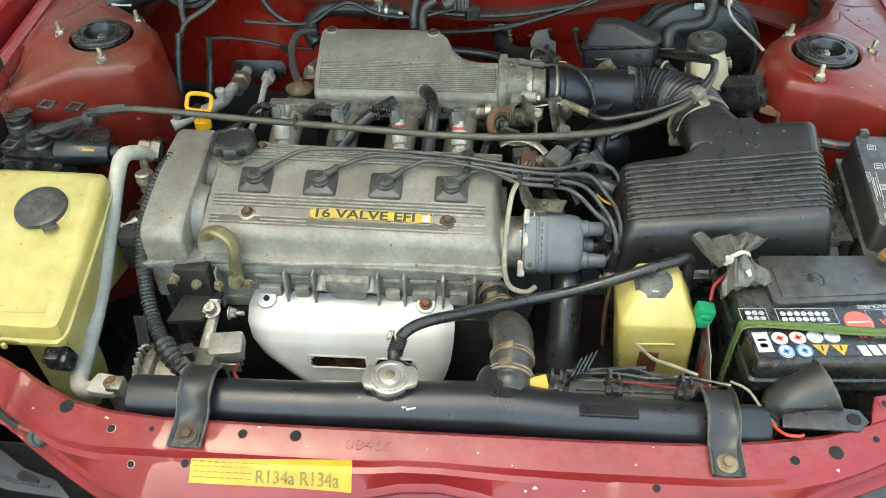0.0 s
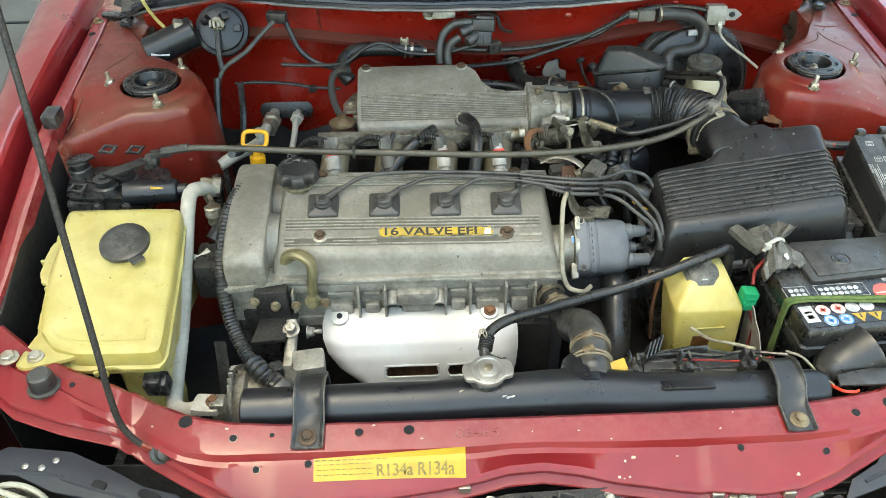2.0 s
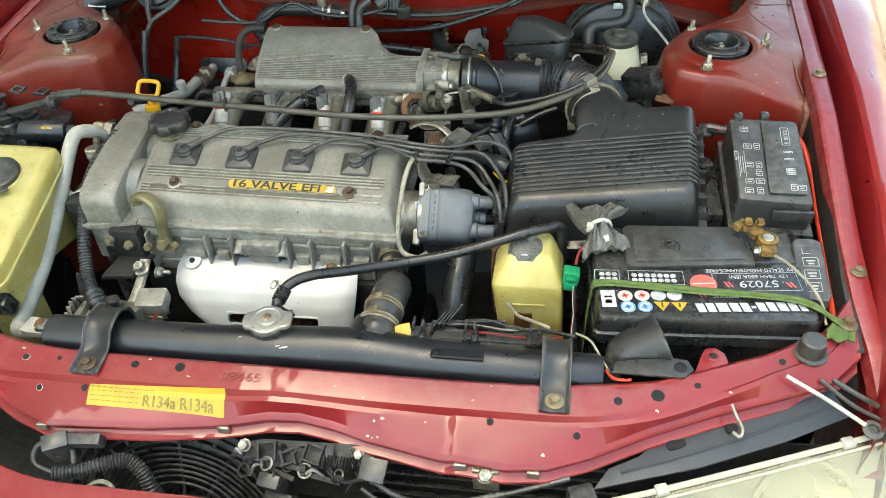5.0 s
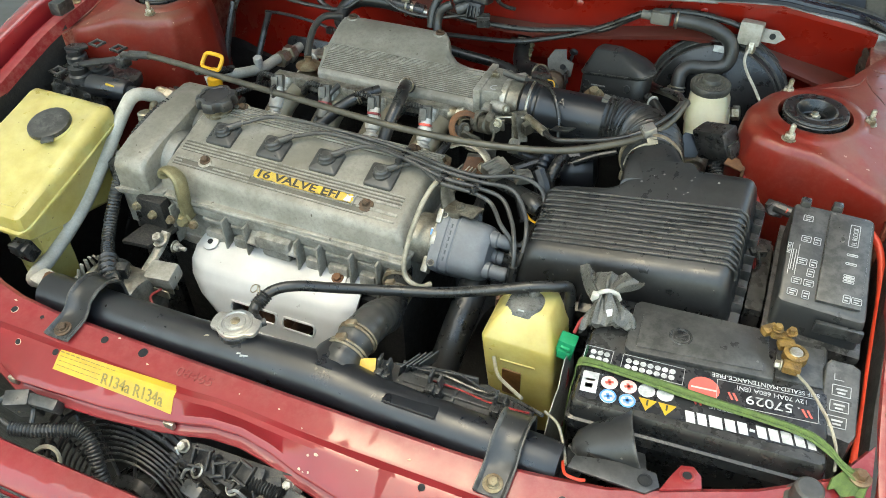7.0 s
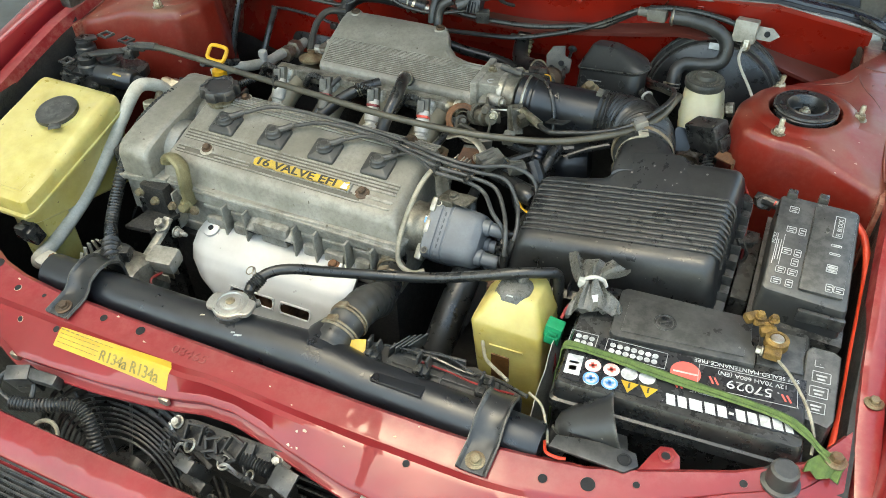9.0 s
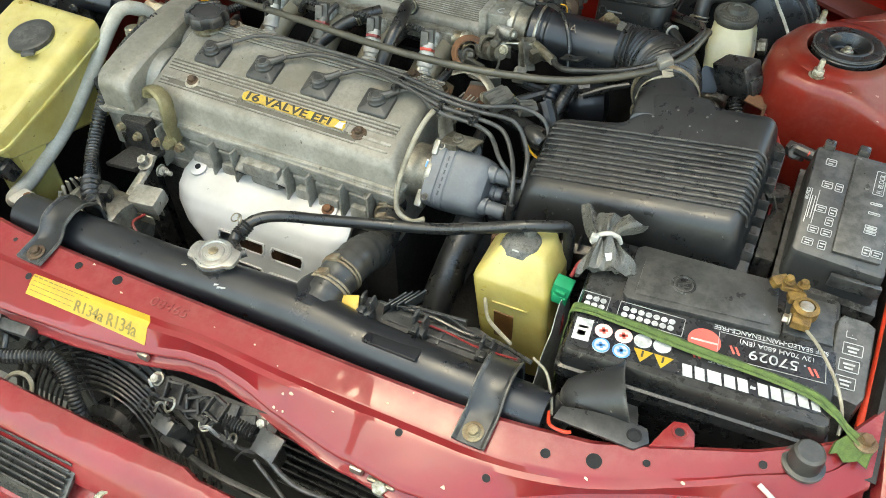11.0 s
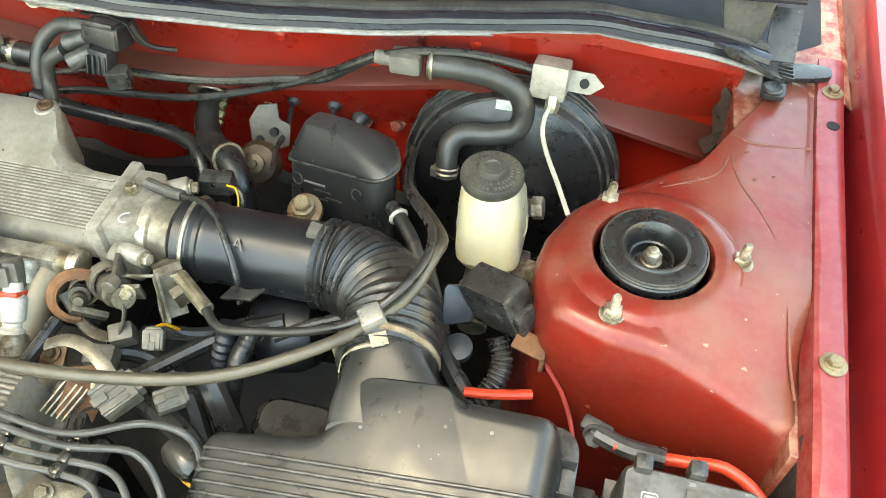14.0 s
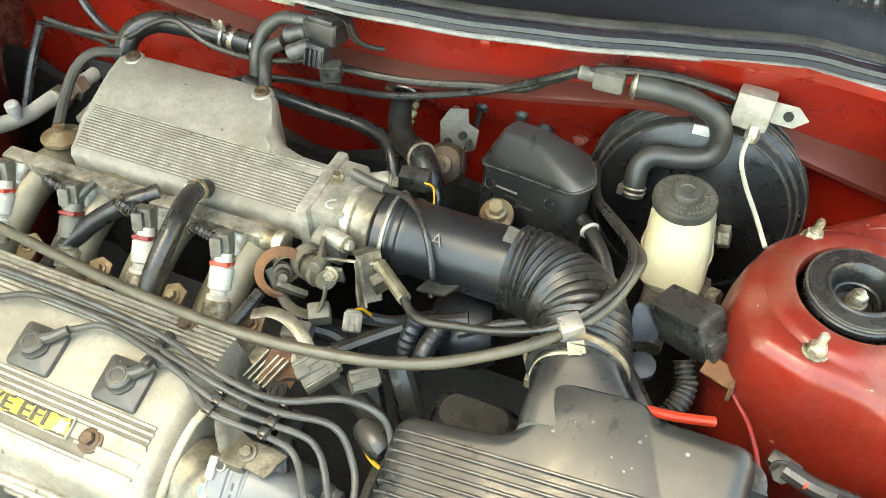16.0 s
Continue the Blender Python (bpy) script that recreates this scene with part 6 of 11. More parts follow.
bm = B()
loft(bm, [res_ring(f, z, r, sl, g, max(0, (0.8515 - z) * 0.42)) for f, z, r, sl, g in ((0, 0.765, 0.012, 0, -0.04), (0, 0.80, 0.013, 0.4, -0.02), (0, 0.8515, 0.014, 1, -0.01), (0, 0.8535, 0.014, 1, 0.015), (0, 0.8580, 0.014, 1, 0.015), (0.04, 0.8605, 0.014, 1, 0), (0.14, 0.8650, 0.014, 0.95, 0),
                                                          (0.55, 0.8765, 0.012, 0.8, 0), (0.82, 0.8830, 0.009, 0.7, 0), (0.94, 0.8850, 0.006, 0.65, 0), (1.0, 0.8853, 0.004, 0.6, -0.2))])
rbox = part("chamber", bm, BLACK_DUSTY, res)
bm = B()
seam = res_ring(0, 0.8557, 0.015, 1, 0.03)
tube(bm, seam + seam[:1], 0.0014, 6, 2)
part("moulded_edge", bm, BLACK, rbox)
RES_ALONG = Vector((0.104, -0.040, 0.028)).normalized()
for u, dz, w in ((0.040, -0.018, 0.026), (0.050, -0.024, 0.020), (0.064, -0.029, 0.020), (0.046, -0.032, 0.022)):
    bm = B()
    p = Vector((0.192, 0.6862, 0.843)) + RES_ALONG * u + Vector((0, dz * 0.34, dz))
    box(bm, p, (w, 0.0010, 0.0020), 0.0002, (-20, -14, -21))
    part("moulded_mark", bm, SEAL_LIP if dz > -0.02 else FUSE, rbox)
for u in (0.018, 0.092):
    bm = B()
    ring(bm, Vector((0.192, 0.6805, 0.825)) + RES_ALONG * u, (-0.34, -0.87, 0.36), 0.0055, 0.0008, 18, 6)
    part("moulded_ring", bm, BLACK, rbox)
bm = B()
lathe(bm, (0.231, 0.634, 0.830), (0, -0.5, 1), [(0.016, 0), (0.016, 0.006), (0.011, 0.008), (0.009, 0.012)], 20)
bolt(bm, (0.231, 0.630, 0.842), (0, -0.3, 1), 0.008, 0.007, 1.3)
part("mounting_bolt", bm, OLIVE, res)
bm = B()
sheet(bm, [[(0.216 + 0.010 * k, 0.642 - 0.002 * k - w, 0.831 - 0.004 * k * k + 0.004 * k + w * 0.2) for w in (0, 0.008, 0.016)] for k in range(5)], 0.0022)
part("bolt_bracket", bm, OLIVE, res)

# distributor with cap and bracket
dist = thing("distributor", (0.15, 0.30, 0.74), "blue-grey distributor with a black cap and four leads", "distributor")
DC = Vector((0, 0.331, 0.749))
DU, DV = Vector((0, 0.762, 0.647)), Vector((0, -0.647, 0.762))


def dist_at(x, u, v):
    return Vector((x, 0, 0)) + DC + DU * u + DV * v


def dist_ring(x, half, p=5.0, n=44):
    row = []
    for k in range(n):
        a = 2 * math.pi * (k + 0.5) / n
        u, v = math.cos(a), math.sin(a)
        q = (abs(u) ** p + abs(v) ** p) ** (-1 / p)
        row.append(tuple(dist_at(x, half * u * q, (half - 0.002) * v * q)))
    return row


DTURN = math.degrees(math.atan2(0.647, 0.762))
bm = B()
lathe(bm, dist_at(0.072, 0, 0), (1, 0, 0), [(0.030, 0), (0.036, 0.004), (0.036, 0.032), (0.040, 0.034), (0.040, 0.040)], 36)
box(bm, dist_at(0.105, -0.036, 0.020), (0.010, 0.022, 0.018), 0.003, (DTURN, 0, 0))
box(bm, dist_at(0.110, 0.030, 0.036), (0.008, 0.020, 0.014), 0.003, (DTURN, 0, 0))
part("base_housing", bm, ALU_DARK, dist)
bm = B()
loft(bm, [dist_ring(x, h, p) for x, h, p in ((0.1075, 0.0395, 6), (0.109, 0.0408, 6), (0.1225, 0.0412, 6), (0.1235, 0.0398, 6), (0.126, 0.0398, 5), (0.127, 0.0408, 5), (0.1345, 0.0408, 5), (0.1360, 0.0396, 5), (0.1375, 0.0396, 5), (0.1385, 0.0404, 5), (0.170, 0.0385, 4.5), (0.178, 0.0370, 4), (0.183, 0.0335, 3.5), (0.1850, 0.028, 3))])
dcap = part("distributor_cap", bm, GREY_CAP, dist)
for u in (-0.0335, 0.0335):
    bm = B()
    ring(bm, dist_at(0.1155, u, 0.0396), DV, 0.0042, 0.0008, 20, 6)
    part("screw_ring", bm, ALU_DARK, dcap)
    bm = B()
    lathe(bm, dist_at(0.1155, u, 0.0390), DV, [(0.0032, 0), (0.0030, 0.0009), (0, 0.0011)], 14)
    part("cap_screw", bm, IRON, dcap)
for n in range(6):
    bm = B()
    box(bm, dist_at(0.1300, -0.024 + 0.009 * n, 0.0388), (0.0018, 0.0058, 0.0006), 0, (DTURN, 0, 0))
    part("moulded_mark", bm, PLATE_DARK, dcap)
bm = B()
box(bm, dist_at(0.1045, 0.006, 0.0345), (0.006, 0.014, 0.0015), 0.0003, (DTURN, 0, 0))
part("white_sticker", bm, WHITE_INK, dcap)
bm = B()
box(bm, dist_at(0.1035, 0.006, 0.0355), (0.0030, 0.010, 0.0005), 0, (DTURN, 0, 0))
part("sticker_print", bm, BLUE_INK, dcap)
TOWERS = [(0.020, 0.020, 0.030), (-0.021, 0.018, 0.034), (-0.020, -0.018, 0.026), (0.020, -0.018, 0.020), (0.0, 0.0, 0.020)]
for u, v, l in TOWERS:
    bm = B()
    lathe(bm, dist_at(0.180, u, v), (1, 0, 0), [(0.0115, 0), (0.0110, 0.010), (0.0092, 0.012), (0.0090, l - 0.002), (0.0078, l)], 18)
    part("lead_tower", bm, GREY_CAP, dcap)
bm = B()
tube(bm, [(0.096, 0.352, 0.835), (0.090, 0.340, 0.826), (0.086, 0.318, 0.812), (0.083, 0.288, 0.785), (0.084, 0.266, 0.760), (0.092, 0.254, 0.744), (0.112, 0.252, 0.738), (0.124, 0.262, 0.738)], 0.0034, 10)
part("dust_tube", bm, WHITE_WIRE, dist, "dirty cream vent tube")
bm = B()
sheet(bm, [[(x - 0.004, y - 0.011, z - 0.002), (x, y, z), (x + 0.004, y + 0.011, z)] for x, y, z in ((0.098, 0.372, 0.826), (0.104, 0.366, 0.824), (0.108, 0.358, 0.812), (0.114, 0.350, 0.804), (0.126, 0.346, 0.804), (0.142, 0.346, 0.806), (0.158, 0.344, 0.806))], 0.0028)
box(bm, (0.124, 0.340, 0.796), (0.022, 0.016, 0.018), 0.003)
bolt(bm, (0.132, 0.346, 0.806), (0, -0.2, 1), 0.0052, 0.004)
part("coil_bracket", bm, OLIVE_GREY, dist)

# ignition leads
LEADS = [[(-0.225, 0.378, 0.834), (-0.18, 0.398, 0.843), (-0.08, 0.402, 0.842), (0.02, 0.398, 0.838), (0.098, 0.382, 0.838), (0.146, 0.382, 0.836), (0.19, 0.402, 0.834), (0.222, 0.404, 0.822), (0.236, 0.385, 0.802), (0.237, 0.358, 0.788), (0.222, 0.336, 0.777), (0.208, 0.3335, 0.7765)],
         [(-0.139, 0.378, 0.832), (-0.09, 0.392, 0.840), (0.0, 0.390, 0.838), (0.098, 0.375, 0.836), (0.146, 0.373, 0.834), (0.190, 0.382, 0.826), (0.214, 0.365, 0.808), (0.226, 0.338, 0.802), (0.230, 0.315, 0.785), (0.224, 0.306, 0.762), (0.212, 0.3035, 0.749)],
         [(-0.053, 0.378, 0.830), (-0.02, 0.388, 0.838), (0.04, 0.378, 0.838), (0.098, 0.364, 0.834), (0.146, 0.364, 0.831), (0.182, 0.365, 0.822), (0.205, 0.340, 0.810), (0.219, 0.312, 0.800), (0.224, 0.296, 0.775), (0.220, 0.300, 0.742), (0.204, 0.3275, 0.7225)],
         [(0.033, 0.378, 0.828), (0.055, 0.378, 0.834), (0.098, 0.355, 0.832), (0.146, 0.355, 0.828), (0.172, 0.352, 0.820), (0.195, 0.326, 0.812), (0.212, 0.316, 0.800), (0.216, 0.318, 0.776), (0.212, 0.327, 0.755), (0.198, 0.331, 0.749)]]
for pts in LEADS:
    bm = B()
    tube(bm, pts, 0.0029, 10, 8)
    lead = solid("ignition_lead", bm, WIRE_GREY, "grey ignition lead from a plug cap to the distributor", "ignition lead", "ignition leads")
    bm = B()
    tube(bm, pts[-3:], 0.0054, 10, 5)
    part("end_boot", bm, RUBBER, lead)
for x, y in ((0.098, 0.369), (0.146, 0.369), (0.03, 0.386)):
    bm = B()
    z = 0.836 - 0.02 * (x - 0.03) * 2
    for k in range(4):
        box(bm, (x + 0.0015 * (k % 2), y - 0.0135 + 0.009 * k, z), (0.008, 0.0078, 0.0082), 0.0018, (0, 0, -8 + 6 * (k % 2)))
    box(bm, (x, y, z - 0.0035), (0.006, 0.036, 0.003), 0.001, (0, 0, -8))
    solid("lead_clip", bm, BLACK, "black plastic clip holding the ignition leads", "clip", "lead clips")

# thermostat elbow, hoses
th = thing("top_hose", (0.08, 0.18, 0.70), "worn black radiator top hose with wire clamps", "radiator hose")
bm = B()
tube(bm, [(0.063, 0.292, 0.717), (0.071, 0.266, 0.716), (0.080, 0.238, 0.713), (0.0865, 0.210, 0.720), (0.091, 0.186, 0.737), (0.0945, 0.166, 0.752)], 0.0185, 22, 8)
part("upper_length", bm, RUBBER, th, "smooth black upper length")
bm = B()
tube(bm, [(0.0895, 0.194, 0.731), (0.0935, 0.172, 0.750), (0.0955, 0.150, 0.763), (0.0945, 0.122, 0.769), (0.092, 0.096, 0.766), (0.090, 0.074, 0.760)], 0.0232, 22, 8, 9, 0.0005)
part("lower_length", bm, RUBBER_GREY, th, "grey cracked lower length")
for p, q, r in (((0.0943, 0.120, 0.7690), (-0.08, -1, -0.02), 0.0240), ((0.0923, 0.099, 0.7665), (-0.1, -1, -0.18), 0.0240), ((0.0695, 0.271, 0.7165), (0.3, -1, -0.04), 0.0193), ((0.076, 0.251, 0.7145), (0.3, -1, -0.1), 0.0193)):
    bm = B()
    ring(bm, p, q, r, 0.0017, 30, 6)
    ring(bm, Vector(p) + Vector(q).normalized() * 0.0045, q, r, 0.0017, 30, 6)
    box(bm, (p[0] - 0.006, p[1] - 0.003, p[2] + r), (0.014, 0.009, 0.006), 0.002, (0, -20, 8))
    part("hose_clamp", bm, BEIGE, th)
bm = B()
cyl(bm, (0.058, 0.306, 0.719), (0.069, 0.272, 0.7165), 0.0172)
box(bm, (0.055, 0.285, 0.735), (0.05, 0.02, 0.03), 0.004)
bolt(bm, (0.04, 0.272, 0.738), (0, -1, 0.3), 0.006, 0.006)
part("water_outlet", bm, ALU_DARK, engine)
bm = B()
tube(bm, [(0.165, 0.34, 0.72), (0.168, 0.29, 0.705), (0.164, 0.245, 0.672), (0.158, 0.20, 0.62), (0.15, 0.12, 0.52)], 0.021, 18, 8)
solid("lower_hose", bm, RUBBER, "black coolant hose running down beside the gearbox", "hose")

# alternator, belt, steering pump side
alt = thing("alternator", (-0.30, 0.16, 0.55), "grimy aluminium alternator with a finned end", "alternator")
bm = B()
lathe(bm, (-0.365, 0.145, 0.645), (1, 0, 0), [(0.030, 0), (0.052, 0.004), (0.058, 0.012), (0.060, 0.020), (0.054, 0.024), (0.054, 0.075), (0.048, 0.088), (0.02, 0.092)], 36)
part("alternator_case", bm, ALU_DARK, alt)
for k in range(14):
    a = math.pi * (0.15 + 0.9 * k / 13)
    bm = B()
    box(bm, (-0.362, 0.145 - 0.048 * math.cos(a), 0.655 + 0.048 * math.sin(a)), (0.006, 0.003, 0.024), 0.001, (math.degrees(a) - 90, 0, 0))
    part("fin", bm, ALU, alt)
bm = B()
box(bm, (-0.268, 0.186, 0.682), (0.044, 0.034, 0.026), 0.006, (10, 0, 8))
part("steel_cover", bm, ALU, alt)
bm = B()
for k in range(3):
    box(bm, (-0.262 + 0.0 * k, 0.168 + 0.010 * k, 0.664), (0.026, 0.003, 0.014), 0.001)
part("cover_slats", bm, STEEL, alt)
bm = B()
tube(bm, [(-0.292, 0.238, 0.715), (-0.292, 0.222, 0.703), (-0.294, 0.195, 0.69), (-0.300, 0.170, 0.672)], 0.008, 8, 6, 0, 0, 0.7)
bolt(bm, (-0.292, 0.222, 0.712), (0, -0.4, 1), 0.008, 0.010)
bolt(bm, (-0.272, 0.226, 0.703), (1, 0, 0), 0.007, 0.008, 1.3, 0.01)
part("adjuster", bm, ALU_DARK, alt)
bm = B()
prism(bm, [(-0.345, 0.20), (-0.30, 0.205), (-0.285, 0.255), (-0.30, 0.27), (-0.335, 0.262)], 0.705, 0.712, 0.002)
box(bm, (-0.318, 0.255, 0.735), (0.045, 0.02, 0.05), 0.004)
part("pump_bracket", bm, IRON, alt)
for p in ((-0.34, 0.245, 0.745), (-0.312, 0.243, 0.738), (-0.285, 0.248, 0.733), (-0.245, 0.250, 0.735)):
    bm = B()
    bolt(bm, p, (0, -1, 0.25), 0.0055, 0.006, 1.25)
    part("bracket_bolt", bm, OLIVE, alt)
bm = B()
box(bm, (-0.392, 0.19, 0.60), (0.016, 0.004, 0.20), 0.001, (-18, 0, 0))
solid("drive_belt", bm, RUBBER_GREY, "worn ribbed alternator drive belt", "belt")
bm = B()
tube(bm, [(-0.352, 0.440, 0.815), (-0.366, 0.400, 0.828), (-0.380, 0.350, 0.818), (-0.384, 0.301, 0.797), (-0.383, 0.263, 0.765), (-0.371, 0.222, 0.738), (-0.351, 0.183, 0.722), (-0.330, 0.155, 0.712)], 0.0092, 10, 10, 64, 0.0008)
solid("wiring_conduit", bm, BLACK, "black corrugated wiring conduit down to the alternator", "conduit")
bm = B()
tube(bm, [(-0.334, 0.160, 0.713), (-0.318, 0.142, 0.712), (-0.300, 0.128, 0.706)], 0.0125, 10, 6, 5, 0.0016)
box(bm, (-0.296, 0.126, 0.708), (0.026, 0.020, 0.016), 0.003, (12, 15, -38))
box(bm, (-0.305, 0.152, 0.708), (0.02, 0.018, 0.02), 0.004, (0, 0, 20))
solid("alternator_plug", bm, RUBBER, "dirty black wiring boot on the alternator", "connector")
bm = B()
tube(bm, [(-0.245, 0.155, 0.69), (-0.24, 0.13, 0.70), (-0.225, 0.12, 0.695), (-0.20, 0.118, 0.675)], 0.002, 6)
solid("thin_red_wire", bm, CABLE_RED, "thin red wire beside the alternator", "wire")
# ---------------------------------------------------------------- radiator
rad = thing("radiator", (0.01, 0.055, 0.33), "black radiator with a rounded top tank behind the tie bar", "radiator")
bm = B()
PIPE = [(-0.325, 0.054, 0.750, 0.0235), (-0.323, 0.054, 0.750, 0.0255), (-0.20, 0.054, 0.751, 0.026), (-0.10, 0.055, 0.751, 0.026), (-0.03, 0.058, 0.752, 0.027), (0.03, 0.060, 0.752, 0.029),
        (0.075, 0.062, 0.751, 0.030), (0.11, 0.060, 0.750, 0.0295), (0.15, 0.056, 0.750, 0.027), (0.25, 0.054, 0.750, 0.026), (0.352, 0.052, 0.751, 0.026), (0.362, 0.052, 0.751, 0.0235)]
rows = []
for x, y, z, r in PIPE:
    rows.append([(x, y + r * math.cos(2 * math.pi * k / 28), z + r * math.sin(2 * math.pi * k / 28)) for k in range(28)])
loft(bm, rows)
tank = part("top_tank", bm, BLACK_GLOSS, rad, "round black enamelled top tank")
bm = B()
loft(bm, [[(0.082 + r * 1.15 * math.cos(2 * math.pi * k / 24), y + 0.012 * math.sin(2 * math.pi * k / 24) * h, z + r * math.sin(2 * math.pi * k / 24)) for k in range(24)] for y, z, r, h in ((0.056, 0.752, 0.030, 0), (0.075, 0.755, 0.0275, 0), (0.092, 0.758, 0.0245, 0), (0.104, 0.757, 0.021, 0))])
part("outlet_neck", bm, BLACK_GLOSS, tank)
bm = B()
box(bm, (0.01, 0.056, 0.53), (0.66, 0.04, 0.38), 0.004)
part("core", bm, BLACK, rad)
bm = B()
lathe(bm, (-0.039, 0.068, 0.765), (0, 0, 1), [(0.022, 0), (0.022, 0.018), (0.020, 0.020)], 28)
lathe(bm, (-0.022, 0.083, 0.779), (0.7, 0.7, 0.1), [(0.005, 0), (0.005, 0.012)], 12)
part("filler_neck", bm, BLACK, rad)
bm = B()
poly = []
for k in range(56):
    a = 2 * math.pi * k / 56
    r = 0.0225 + 0.0075 * min(1, max(0, abs(math.cos(a)) - 0.80) / 0.12)
    poly.append((r * math.cos(a), r * math.sin(a)))
prism(bm, poly, 0, 0.006, 0.002, pose(-0.037, 0.067, 0.7865, 0, 0, 6))
lathe(bm, (-0.037, 0.067, 0.792), (0, 0, 1), [(0.0205, 0), (0.0195, 0.0022), (0.0165, 0.0026), (0.0155, 0.0014), (0.0125, 0.0014), (0.0115, 0.0034), (0.008, 0.004), (0.004, 0.0042)], 36)
cap = part("radiator_cap", bm, GREY_STEEL, rad, "pressed steel pressure cap with two ears")
bm = B()
lathe(bm, (-0.037, 0.067, 0.7958), (0, 0, 1), [(0.006, 0), (0.006, 0.0012), (0.003, 0.002)], 16)
part("rivet", bm, BRASSY, cap)
bm = B()
ring(bm, (-0.068, 0.048, 0.772), (0.3, -1, 0.3), 0.005, 0.001, 16, 6)
part("wire_loop", bm, STEEL, rad)
bm = B()
box(bm, (0.195, 0.050, 0.7755), (0.062, 0.020, 0.004), 0.0015, (-12, 0, 0))
part("raised_pad", bm, BLACK_GLOSS, tank)
for f in ((-0.02, 0.042, 0.774), (-0.015, 0.040, 0.7735), (-0.010, 0.041, 0.774)):
    bm = B()
    box(bm, (f[0] - 0.0 , f[1], f[2]), (0.005, 0.004, 0.0008), 0.0003, (-20, 0, 30))
    part("paint_chip", bm, WHITE_INK, tank)
for x0, w in ((-0.2425, 0.036), (0.309, 0.034)):
    br = thing("radiator_bracket", (x0, 0.0, 0.765), "black steel strap bracket holding the radiator tank", "bracket", "radiator brackets")
    bm = B()
    path = [(-0.016, 0.7665), (0.010, 0.7695), (0.019, 0.7715), (0.026, 0.777), (0.034, 0.786), (0.050, 0.7905), (0.066, 0.789), (0.080, 0.780), (0.086, 0.768), (0.087, 0.745)]
    rows = []
    for y, z in path:
        rows.append([(x0 - w / 2, y, z - 0.000), (x0 - w / 2 + 0.002, y, z + 0.003), (x0 - w / 2 + 0.005, y, z + 0.0005), (x0, y, z), (x0 + w / 2 - 0.005, y, z + 0.0005), (x0 + w / 2 - 0.002, y, z + 0.003), (x0 + w / 2, y, z)])
    sheet(bm, rows, 0.0025)
    part("strap", bm, BLACK_DUSTY, br)
    for sx in (-1, 1):
        bm = B()
        tube(bm, [(x0 + sx * (w / 2 - 0.001), y, z + 0.0026) for y, z in path], 0.0011, 6, 3)
        part("worn_edge", bm, RUBBER_GREY, br)
    bm = B()
    lathe(bm, (x0, -0.003, 0.7685), (0, -0.12, 1), [(0.0105, 0), (0.0105, 0.0014), (0.008, 0.002)], 24)
    bolt(bm, (x0, -0.003, 0.770), (0, -0.12, 1), 0.006, 0.004, 1.2)
    part("strap_bolt", bm, NUT_BROWN if x0 < 0 else OLIVE, br)
bm = B()
tube(bm, [(-0.020, 0.085, 0.782), (-0.036, 0.098, 0.779), (-0.037, 0.112, 0.784), (-0.028, 0.132, 0.789), (-0.005, 0.150, 0.789), (0.04, 0.178, 0.776), (0.10, 0.205, 0.769), (0.16, 0.218, 0.776), (0.215, 0.228, 0.791), (0.262, 0.240, 0.803), (0.290, 0.252, 0.803), (0.305, 0.262, 0.798), (0.309, 0.262, 0.78), (0.31, 0.258, 0.74)], 0.0068, 12, 8)
oh = solid("overflow_hose", bm, RUBBER, "black rubber overflow hose from the radiator cap to the tank", "hose")
bm = B()
tube(bm, [(-0.037, 0.108, 0.782), (-0.033, 0.124, 0.787)], 0.0085, 12, 6, 5, 0.001)
part("sleeve", bm, RUBBER, oh)
for k in (-1, 1):
    bm = B()
    ring(bm, (-0.040 + 0.003 * k, 0.118, 0.800), (1, 0.4 * k, 0), 0.0055, 0.0008, 14, 5)
    part("wire_clamp", bm, STEEL, oh)

# fan shroud top with lead clips, and a dark fan motor behind the radiator
fs = thing("fan_shroud", (0.22, 0.085, 0.45), "dusty black plastic radiator fan shroud", "fan shroud")
bm = B()
prism(bm, [(0.156, 0.082), (0.200, 0.080), (0.196, 0.104), (0.176, 0.116), (0.160, 0.110)], 0.746, 0.7535, 0.001)
prism(bm, [(0.212, 0.080), (0.272, 0.080), (0.270, 0.106), (0.228, 0.112)], 0.746, 0.7525, 0.001)
prism(bm, [(0.135, 0.078), (0.295, 0.078), (0.290, 0.118), (0.255, 0.128), (0.215, 0.112), (0.150, 0.120)], 0.735, 0.748, 0.003)
box(bm, (0.215, 0.10, 0.62), (0.20, 0.05, 0.24), 0.01)
box(bm, (0.20, 0.118, 0.752), (0.09, 0.004, 0.014), 0.001, (0, 0, 6))
part("shroud_top", bm, FUSE, fs)
for x in (0.142, 0.205, 0.282):
    bm = B()
    box(bm, (x, 0.086, 0.757), (0.018, 0.014, 0.020), 0.002)
    box(bm, (x, 0.080, 0.768), (0.006, 0.010, 0.012), 0.001)
    part("clip_tower", bm, BLACK, fs)
    bm = B()
    box(bm, (x, 0.0785, 0.7625), (0.012, 0.004, 0.010), 0.001)
    part("connector_face", bm, GREY_PLUG if x < 0.2 else HOLLOW_SHADE, fs)
    bm = B()
    box(bm, (x - 0.006, 0.094, 0.772), (0.003, 0.012, 0.018), 0.0008, (0, 8, 0))
    box(bm, (x + 0.006, 0.094, 0.770), (0.003, 0.012, 0.014), 0.0008, (0, -8, 0))
    part("clip_jaw", bm, BLACK_DUSTY, fs)
